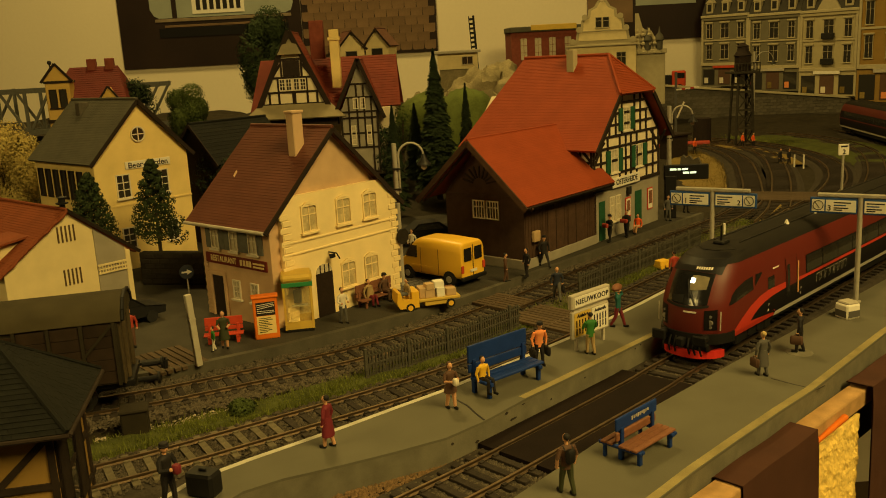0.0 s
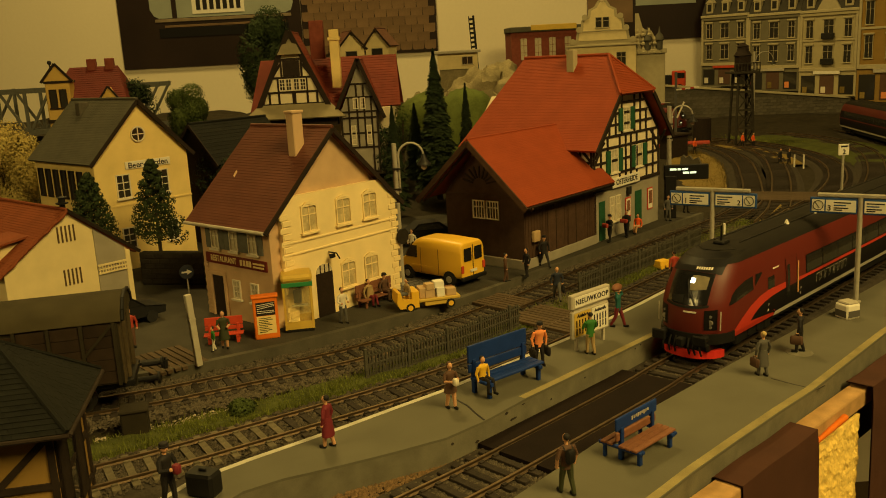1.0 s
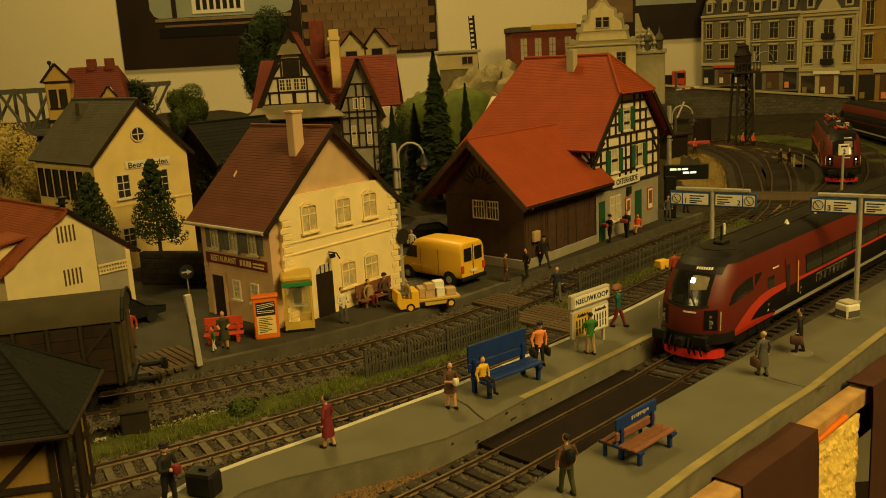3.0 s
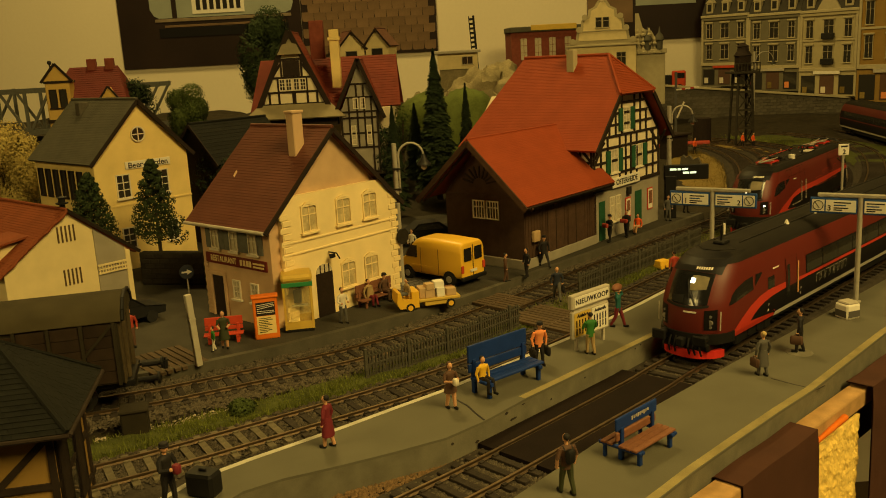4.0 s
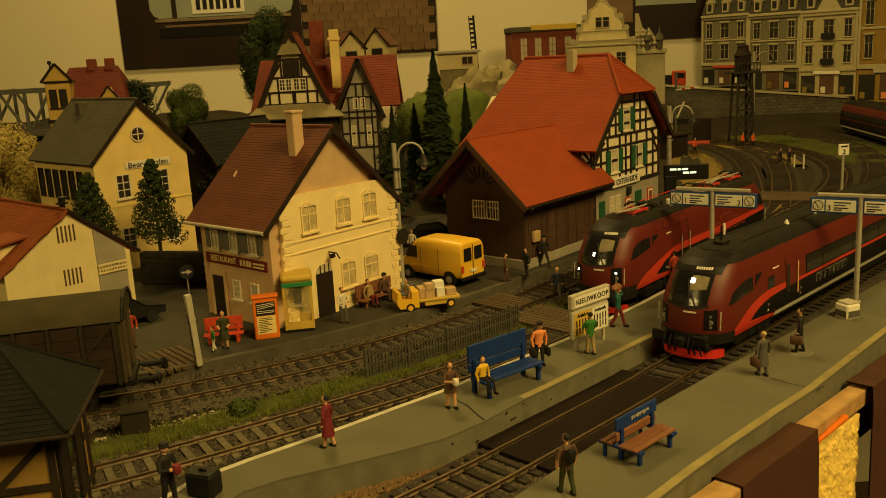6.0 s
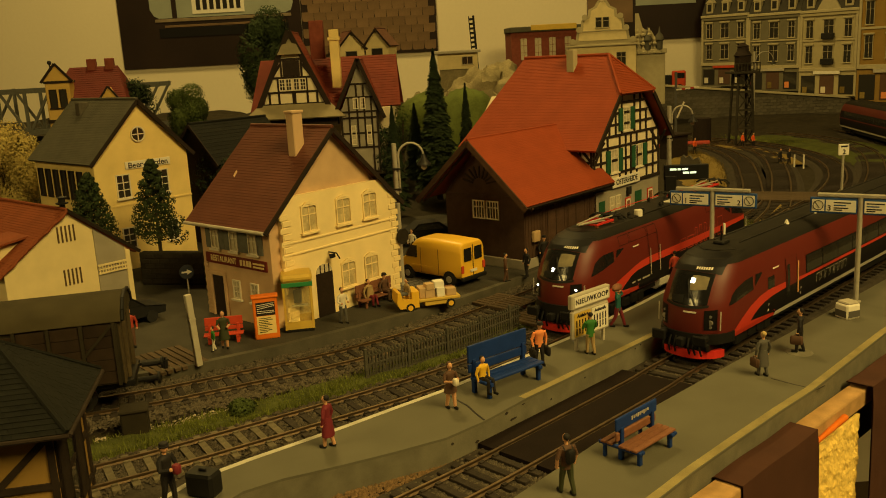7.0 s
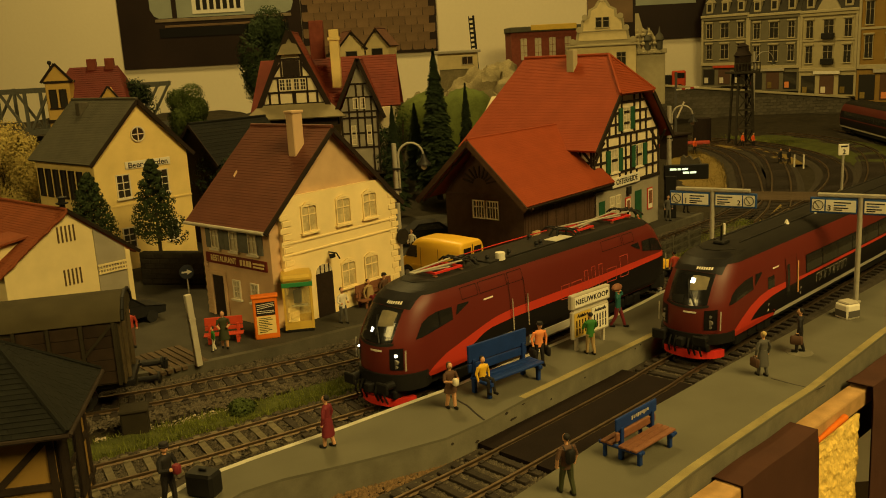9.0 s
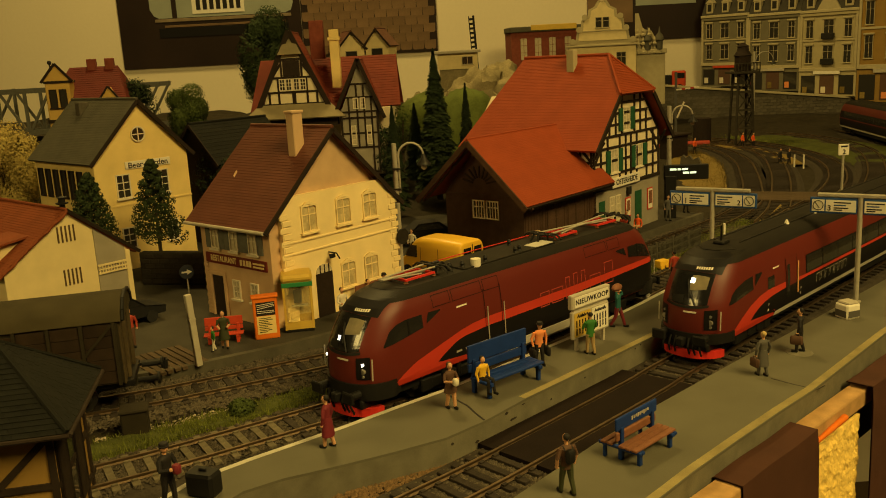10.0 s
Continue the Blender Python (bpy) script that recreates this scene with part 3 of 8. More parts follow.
def front_edge():
    """The open front of the layout: timber batten, foam block and brown cloth."""
    base = at(10.49, 26.02, 0.1, 43.2)
    solid("edge_batten", Shape().box(-7.2, -2.0, -0.95, -0.12, -0.9, -0.1, 0.05), M["wood"], base, "raw timber batten along the layout's front edge", "batten", "edge battens")
    solid("edge_batten", Shape().box(0.2, 6.0, -0.75, -0.12, -0.75, -0.12, 0.05), M["wood"], base, "raw timber batten with dents on the layout's front edge", "batten", "edge battens")
    solid("edge_board", Shape().box(-9, 28, -0.5, -0.14, -2.2, -0.76, 0.03), M["dark_door"], base, "dark board under the platform edge", "board")
    solid("edge_board", Shape().box(6.0, 28, -0.9, -0.12, -0.9, -0.05, 0.04), M["cloth"], base, "dark brown board along the platform edge", "board")
    s = Shape()
    rows = []
    for j in range(60):
        rows.append([(0.6 + 4.4 * i / 36, -0.62 + 0.05 * noise.noise(Vector((i * 0.35, j * 0.35, 0))) + 0.04 * noise.noise(Vector((i * 0.9, j * 0.9, 4))), -1.05 - 0.12 * j) for i in range(37)])
    back = [[(a, -0.1, c) for a, b, c in r] for r in rows]
    s.grid(rows).grid(back).grid([rows[0], back[0]]).grid([[r[0] for r in rows], [r[0] for r in back]]).grid([[r[-1] for r in rows], [r[-1] for r in back]])
    solid("foam_block", s, M["foam"], base, "coarse yellow foam block under the layout edge", "foam")
    solid("orange_stick", Shape().rod((0.2, -0.84, -0.62), (3.1, -0.84, -0.48), 0.06, 0.12), M["orange"], base, "orange plastic stick held under the batten", "stick")
    for s0, s1, zt in ((-4.3, 0.55, 0.0), (5.0, 9.6, 0.05)):
        s = Shape()
        rows = []
        for j in range(18):
            v = max(0, j - 3) / 14
            row = []
            for i in range(25):
                u = s0 + (s1 - s0) * i / 24
                fold = 0.05 * math.sin(u * 1.3 + 0.7 * v) + 0.015 * math.sin(u * 7.3)
                y = (-0.1 - 0.3 * j) if j <= 3 else -1.05 - 0.25 * v + fold * v
                row.append((u - 0.35 * v * (1 if i < 12 else -0.4), y, zt + 0.02 * math.sin(u * 1.7) - 9 * v))
            rows.append(row)
        back = [[(a, b + 0.05, c - 0.05) for a, b, c in r] for r in rows]
        s.grid(rows).grid(back)
        solid("hanging_cloth", s, M["cloth"], base, "brown cloth hanging over the layout's front edge", "cloth", "edge cloths", smooth=True)


# ---- rail vehicles
def prof(z):
    """Half width and tip of a car's slice at height z (for a car 18.6 long)."""
    zs = [0.75, 1.0, 1.5, 2.1, 2.4, 2.9, 3.3, 3.6, 3.85, 4.02, 4.12, 4.16]
    ws = [1.36, 1.44, 1.48, 1.48, 1.47, 1.42, 1.36, 1.27, 1.12, 0.92, 0.62, 0.25]
    xs = [9.20, 9.28, 9.30, 9.26, 9.14, 8.88, 8.62, 8.36, 8.0, 7.4, 6.6, 5.8]
    return float(np.interp(z, zs, ws)), float(np.interp(z, zs, xs))


ROUND, POW = 1.35, 2.2


def side_y(x, z, half):
    w, xf = prof(z)
    xf += half - 9.3
    t = (abs(x) - (xf - ROUND)) / ROUND
    return w if t <= 0 else w * max(0.0, 1 - min(t, 1.0) ** POW) ** (1 / POW)


def front_x(y, z, half):
    w, xf = prof(z)
    xf += half - 9.3
    return xf - ROUND + ROUND * max(0.0, 1 - min(1.0, abs(y) / w) ** POW) ** (1 / POW)


def car_slice(z, half, n=14):
    w, xf = prof(z)
    xf += half - 9.3
    pts = []
    for i in range(n + 1):
        a = math.pi / 2 * i / n
        pts.append((xf - ROUND + ROUND * math.cos(a) ** (2 / POW), w * math.sin(a) ** (2 / POW)))
    q = pts[::]
    left = [(-x, y) for x, y in q[::-1]]
    top = q + left
    return top + [(x, -y) for x, y in top[::-1][1:-1]]


def car_shell(z0, z1, half, steps, cap):
    s = Shape()
    rows = []
    for k in range(steps + 1):
        z = z0 + (z1 - z0) * k / steps
        r = [(x, y, z) for x, y in car_slice(z, half)]
        rows.append(r + [r[0]])
    s.grid(rows)
    if cap:
        s.add(rows[-1][:-1], [tuple(range(len(rows[-1]) - 1))])
        s.add(rows[0][:-1], [tuple(range(len(rows[0]) - 1))])
    return s


def side_patch(x0, x1, lo, hi, half, side, out=0.012, n=24, m=5):
    """Paint or pane on a car's side between two curves lo(x) and hi(x)."""
    rows = []
    for i in range(n + 1):
        x = x0 + (x1 - x0) * i / n
        a, b = (f(x) if callable(f) else f for f in (lo, hi))
        rows.append([(x, side * (side_y(x, a + (b - a) * j / m, half) + out), a + (b - a) * j / m) for j in range(m + 1)])
    return Shape().grid(rows)


def front_patch(y0, y1, lo, hi, half, out=0.015, n=20, m=10, end=1):
    rows = []
    for j in range(m + 1):
        row = []
        for i in range(n + 1):
            y = y0 + (y1 - y0) * i / n
            a, b = (f(y) if callable(f) else f for f in (lo, hi))
            z = a + (b - a) * j / m
            row.append((end * (front_x(y, z, half) + out), y, z))
        rows.append(row)
    return Shape().grid(rows)


def smoothstep(a, b, x):
    t = max(0.0, min(1.0, (x - a) / (b - a)))
    return t * t * (3 - 2 * t)


def curve(*pts):
    """A height as a function of x, through (x, height) points."""
    p = sorted(pts)
    xs, zs = [a for a, b in p], [b for a, b in p]
    return lambda x: float(np.interp(x, xs, zs))


def bogie(parent, x):
    s = Shape().box(x - 1.9, x + 1.9, -1.12, 1.12, 0.42, 0.95, 0.08)
    for y in (-1.12, 1.12):
        s.box(x - 1.6, x + 1.6, y - 0.12, y + 0.12, 0.3, 0.75, 0.06)
        for k in (-1.3, 1.3):
            s.box(x + k - 0.28, x + k + 0.28, y - 0.18, y + 0.18, 0.3, 0.8, 0.05)
        for k in (-0.4, 0.4):
            s.rod((x + k, y * 1.08, 0.45), (x + k, y * 1.08, 0.95), 0.13, n=10)
    b = part("bogie", s, M["black"], parent)
    for k in (-1.4, 1.4):
        for y in (-0.75, 0.75):
            part("wheel", Shape().rod((x + k, y - 0.07, 0.53), (x + k, y + 0.07, 0.53), 0.53, n=20), M["iron"], b, smooth=True)


def nose(t, half, end=1, lit=False, lift=0.0):
    """Front end of a car: windscreen, lamps, buffers and plough."""
    e, up = end, at(0, 0, lift)
    screen = part("windscreen", front_patch(-0.84, 0.84, lambda y: 2.2 + 0.1 * y * y, lambda y: 3.42 - 0.1 * y * y, half, 0.014, end=e), M["train_glass"], t, "dark glossy windscreen", up)
    part("brow", front_patch(-1.02, 1.02, lambda y: 3.43 - 0.1 * y * y, lambda y: 4.03 - 0.06 * y * y, half, 0.012, end=e), M["train_black"], t, "black panel above the windscreen", up)
    rows = []
    for i in range(7):
        z = 3.72 + 0.31 * i / 6
        line = sorted([(x, y) for x, y in car_slice(z, half, 18) if x > half - 2.6], key=lambda p: (p[1], p[0]))
        rows.append([(e * (x + 0.012), y * 1.01, z + 0.012) for x, y in line])
    hood = Shape().grid(rows) if len({len(r) for r in rows}) == 1 else Shape()
    tip = max(p[0] * e for p in rows[-1])
    hood.add([(e * (half - 2.6), -0.92, 4.045), (e * (tip - 0.6), -0.8, 4.045), (e * tip, -0.3, 4.045), (e * tip, 0.3, 4.045), (e * (tip - 0.6), 0.8, 4.045), (e * (half - 2.6), 0.92, 4.045)], [(0, 1, 2, 3, 4, 5)])
    part("hood", hood, M["train_black"], t, "black front of the roof", up, smooth=True)
    part("screen_seal", front_patch(-0.9, 0.9, lambda y: 2.1 + 0.1 * y * y, lambda y: 2.19 + 0.1 * y * y, half, 0.018, 16, 2, e), M["black"], t, "", up)
    s = Shape().beam((e * (front_x(0.3, 2.25, half) + 0.05), 0.42, 2.25), (e * (front_x(0.1, 2.75, half) + 0.06), 0.08, 2.78), 0.045)
    s.beam((e * (front_x(0.1, 2.5, half) + 0.06), 0.16, 2.5), (e * (front_x(0.0, 3.1, half) + 0.06), -0.06, 3.12), 0.06)
    part("wiper", s, M["black"], t, "", up)
    if e == 1:
        # light in the cab is a pale glowing patch on the opaque glass
        part("cab_wall", front_patch(0.04, 0.7, lambda y: 2.74 + 0.12 * y, lambda y: 3.3 - 0.35 * (y - 0.3) ** 2, half, 0.02, 12, 6, e), M["cab_wall"], screen, "pale patch on the windscreen, painted as light in the cab")
        part("driver_desk", front_patch(-0.62, -0.1, 2.28, lambda y: 2.6 + 0.15 * y, half, 0.02, 8, 4, e), M["black"], screen, "black driver's desk")
    for y in (-0.98, 0.98):
        lampbox = part("lamp_panel", front_patch(y - 0.2, y + 0.2, 1.28, lambda q: 1.98 + 0.1 * abs(q), half, 0.016, 8, 6, e), M["train_black"], t, "black lamp cluster", up)
        for z, r, bright in ((1.82, 0.055, lit), (1.58, 0.1, False), (1.4, 0.06, False)):
            x = front_x(y, z, half)
            part("headlight", Shape().rod((e * (x - 0.06), y, z), (e * (x + 0.035), y, z), r, n=14), M["headlight"] if bright else M["rim"], lampbox, "round front lamp")
        part("buffer", Shape().rod((e * (half - 0.15), y * 0.9, 0.98), (e * (half + 0.32), y * 0.9, 0.98), 0.15, n=12).box(*sorted((e * (half + 0.3), e * (half + 0.4))), y * 0.9 - 0.3, y * 0.9 + 0.3, 0.78, 1.18, 0.05), M["black"], t)
        part("step_rail", Shape().rod((e * (half - 0.42), y * 1.36, 1.3), (e * (half - 0.45), y * 1.36, 2.05), 0.028, n=6), M["gutter"], t, "pale grab rail", up)
    if lit:
        part("top_light", front_patch(-0.2, -0.08, 2.55, 2.7, half, 0.03, 4, 4, e), M["headlight"], t, "lit lamp behind the windscreen", up)
    elif e == 1:
        part("cab_lamp", front_patch(0.02, 0.2, 3.02, 3.2, half, 0.03, 4, 4, e), M["headlight"], t, "lit lamp inside the cab", up)
    for i in range(7):
        part("number_bar", front_patch(0.08 + 0.09 * i, 0.14 + 0.09 * i, 3.5, 3.59, half, 0.02, 2, 2, e), M["white_part"], t, "", up)
    part("emblem", front_patch(-0.02, 0.5, 1.93, 2.0, half, 0.02, 8, 2, e), M["white_part"], t, "small pale emblem bar", up)
    # black collar wrapped round the foot of the nose
    rim = [(x, y) for x, y in car_slice(1.3, half, 18) if x > half - 1.7]
    rim = sorted(rim, key=lambda p: p[1])
    lo = [(e * (half - 1.72), -1.3)] + [(e * (x + 0.07), y * 1.03) for x, y in rim] + [(e * (half - 1.72), 1.3)]
    part("collar", Shape().prism(lo, 0.72, 1.12 + lift), M["black"], t, "black buffer collar")
    n = 12
    arc = [(e * (half - 0.9 + 1.0 * math.cos(a)), 1.28 * math.sin(a)) for a in [-math.pi / 2 + math.pi * i / n for i in range(n + 1)]]
    inner = [(e * (half - 0.9 + 0.82 * math.cos(a)), 1.05 * math.sin(a)) for a in [math.pi / 2 - math.pi * i / n for i in range(n + 1)]]
    part("plough", Shape().prism(arc + inner, 0.12, 0.42), M["plough"] if e == 1 else M["train_grey"], t, "snow plough")
    s = Shape().box(*sorted((e * (half - 1.2), e * (half - 0.1))), -1.0, 1.0, 0.42, 0.74, 0.06)
    s.box(*sorted((e * half, e * (half + 0.34))), -0.14, 0.14, 0.62, 0.95, 0.04)
    for y in (-0.75, -0.5, -0.28, 0.28, 0.5, 0.75):
        s.tube([(e * (half + 0.06), y, 0.95), (e * (half + 0.2), y * 1.05, 0.6), (e * (half + 0.08), y * 1.1, 0.3)], 0.04, 6)
    part("coupling", s, M["black"], t, "black coupling and brake hoses")


def pantograph(t, x, e, z):
    """A folded current collector lying on the roof."""
    s = Shape()
    for y in (-0.45, 0.45):
        s.beam((x - 0.75, y, z + 0.14), (x + 0.75, y, z + 0.14), 0.08)
    for k in (-0.7, 0.0, 0.7):
        s.beam((x + k, -0.5, z + 0.14), (x + k, 0.5, z + 0.14), 0.08)
    base = part("pantograph", s, M["plough"], t, "folded pantograph with a red base")
    for k in (-0.7, 0.7):
        for y in (-0.45, 0.45):
            part("insulator", Shape().lathe([(0.07, 0), (0.1, 0.04), (0.06, 0.07), (0.09, 0.1)], (x + k, y, z - 0.01), 8), M["bench_wood"], base)
    s = Shape().rod((x - 0.7 * e, 0, z + 0.18), (x + 1.5 * e, 0, z + 0.24), 0.05)
    for y in (-0.22, 0.22):
        s.rod((x + 1.5 * e, y * 0.5, z + 0.26), (x - 1.0 * e, y * 1.5, z + 0.3), 0.035)
    s.rod((x - 0.2 * e, 0.34, z + 0.2), (x + 1.2 * e, 0.1, z + 0.24), 0.03)
    part("arm", s, M["steel_pole"], base, "thin grey arms")
    s = Shape()
    for k in (-0.95, -1.2):
        s.tube([(x + k * e, -0.95, z + 0.14), (x + k * e, -0.7, z + 0.32), (x + k * e, 0.7, z + 0.32), (x + k * e, 0.95, z + 0.14)], 0.04, 6)
    part("collector", s, M["iron"], base, "dark collector bows")
    for y in (-0.2, 0.25):
        part("linkage", Shape().tube([(x - 1.0 * e, y, z), (x - 1.05 * e, y, z + 0.3), (x - 1.5 * e, y * 0.5, z + 0.34), (x - 1.7 * e, y, z)], 0.05, 6), M["black"], base)


def locomotive():
    half, lift = 9.3, 0.2
    up = at(0, 0, lift)
    t = thing("locomotive", at(0, 0), "dark red electric locomotive with a black sweep and bright red stripe", "locomotive")
    part("body_shell", car_shell(0.75, 3.72, half, 16, True), M["train_red"], t, "", up, smooth=True)
    part("roof", car_shell(3.725, 4.03, half, 6, True), M["train_roof"], t, "dark grey roof", up, smooth=True)
    top = 4.03 + lift
    for sd in (1, -1):
        rise = curve((-8.7, 2.29), (-2, 2.2), (3.1, 2.2), (4.0, 2.14), (4.6, 2.04), (5.6, 1.8), (6.95, 1.46), (7.5, 1.2), (7.9, 0.95), (8.3, 0.8))
        sweep = curve((-8.7, 2.06), (-2, 1.84), (3.16, 1.84), (4.39, 1.77), (4.8, 1.69), (5.1, 1.58), (5.6, 1.32), (5.85, 1.15))
        foot = curve((-8.75, 0.79), (4.1, 0.79), (4.2, 1.0), (5.6, 1.1), (5.85, 1.14))
        part("bright_stripe", side_patch(-8.7, 8.3, 0.785, rise, half, sd, 0.010, 110, 5), M["train_stripe"], t, "bright red swept stripe", up)
        part("black_panel", side_patch(-8.75, 5.85, foot, sweep, half, sd, 0.016, 110, 5), M["train_black"], t, "black lower body panel", up)
        for q in (1, -1):
            main_lo = curve((q * 6.55, 2.62), (q * 8.35, 2.34))
            main_hi = curve((q * 6.4, 3.1), (q * 7.3, 3.1), (q * 7.7, 3.03), (q * 8.02, 2.86), (q * 8.35, 2.37))
            win = part("side_window", side_patch(*sorted((q * 6.5, q * 8.35)), main_lo, main_hi, half, sd, 0.02, 18, 4), M["train_glass"], t, "dark cab side window", up)
            part("window_bar", side_patch(q * 7.2 - 0.03, q * 7.2 + 0.03, 2.54, 3.08, half, sd, 0.03, 2, 3), M["train_black"], win)
            part("side_window", side_patch(*sorted((q * 5.58, q * 6.3)), curve((q * 5.58, 3.04), (q * 6.3, 2.74)), curve((q * 5.58, 3.08), (q * 6.2, 3.1), (q * 6.3, 2.8)), half, sd, 0.02, 12, 4), M["train_glass"], t, "small dark side window", up)
        for x in (3.25, 2.3):
            part("door_seam", side_patch(x - 0.015, x + 0.015, 0.95, 3.3, half, sd, 0.02, 2, 6), M["train_black"], t, "", up)
            part("handrail", Shape().rod((x - 0.12, sd * 1.54, 1.3), (x - 0.12, sd * 1.5, 2.6), 0.022, n=6), M["gutter"], t, "", up)
        for a, b in ((2.3, 3.2), (3.3, 4.9), (-4.9, -3.3), (5.0, 5.9), (-5.9, -5.0)):
            edge = Shape()
            for c, d, f, g in ((a, b, 3.62, 3.64), (a, b, 3.2, 3.22), (a, a + 0.025, 3.2, 3.64), (b - 0.025, b, 3.2, 3.64)):
                w = side_patch(c, d, f, g, half, sd, 0.013, 4, 2)
                edge.add(w.v, w.f)
            part("panel_seam", edge, M["train_black"], t, "", up)
        # pale outlined marks on the side, drawn as plain outlined bars
        for x, w, hgt in ((-0.1, 0.55, 0.62), (-0.85, 0.72, 0.62), (-1.8, 0.26, 0.92), (-2.35, 0.26, 0.98), (-2.9, 0.26, 0.98), (-3.5, 0.75, 0.64), (-4.6, 0.62, 1.0)):
            o = Shape()
            for a, b, c, d in ((x, x + 0.035, 1.76, 1.76 + hgt), (x - w, x - w + 0.035, 1.76, 1.76 + hgt), (x - w, x + 0.035, 1.76, 1.795), (x - w, x + 0.035, 1.725 + hgt, 1.76 + hgt)):
                q = side_patch(a, b, c, d, half, sd, 0.022, 2, 2)
                o.add(q.v, q.f)
            part("outline_mark", o, M["outline"], t, "", up)
        part("name_bar", side_patch(4.2, 4.75, 2.92, 2.98, half, sd, 0.02, 4, 1), M["white_part"], t, "", up)
        for x, w in ((4.9, 0.3), (4.4, 0.3), (3.9, 0.7)):
            part("data_bar", side_patch(x - w, x, 1.22, 1.3, half, sd, 0.024, 3, 1), M["steel_pole"], t, "", up)
    for e in (1, -1):
        nose(t, half, e, e == 1, lift)
        bogie(t, e * 5.0)
    for x, e in ((5.6, 1), (-3.2, -1), (-6.2, 1)):
        pantograph(t, x, e, top)
    part("underframe", Shape().box(-8.2, 8.2, -1.15, 1.15, 0.6, 0.97), M["black"], t)
    part("tank", Shape().prism([(-1.38, 0.62), (-1.2, 0.45), (1.2, 0.45), (1.38, 0.62), (1.42, 0.97), (-1.42, 0.97)], -3.1, 2.0, "x"), M["train_grey"], t, "pale grey tank under the body")
    part("roof_cover", Shape().box(-2.0, 3.6, -0.8, 0.8, top - 0.01, top + 0.06, 0.03), M["train_roof"], t)
    part("roof_hatch", Shape().box(-1.9, -0.7, 0.15, 0.78, top + 0.06, top + 0.09, 0.01), M["train_grey"], t, "pale roof hatch")
    for x, y in ((2.2, 0.6), (0.4, 0.6), (0.0, 0.5), (-0.5, -0.5), (3.4, 0.5), (3.9, 0.3), (4.2, -0.3)):
        part("roof_insulator", Shape().lathe([(0.1, 0), (0.12, 0.05), (0.07, 0.12), (0.1, 0.2), (0.05, 0.3)], (x, y, top), 8), M["black"], t)
    part("roof_pot", Shape().rod((2.85, 0.7, top), (2.85, 0.7, top + 0.3), 0.2, n=14), M["white_part"], t, "white cylindrical roof insulator")
    part("roof_cable", Shape().tube([(4.2, -0.85, top + 0.12), (1.0, -0.9, top + 0.12), (-2.2, -0.85, top + 0.12)], 0.022, 6), M["plough"], t, "red roof cable")
    return t


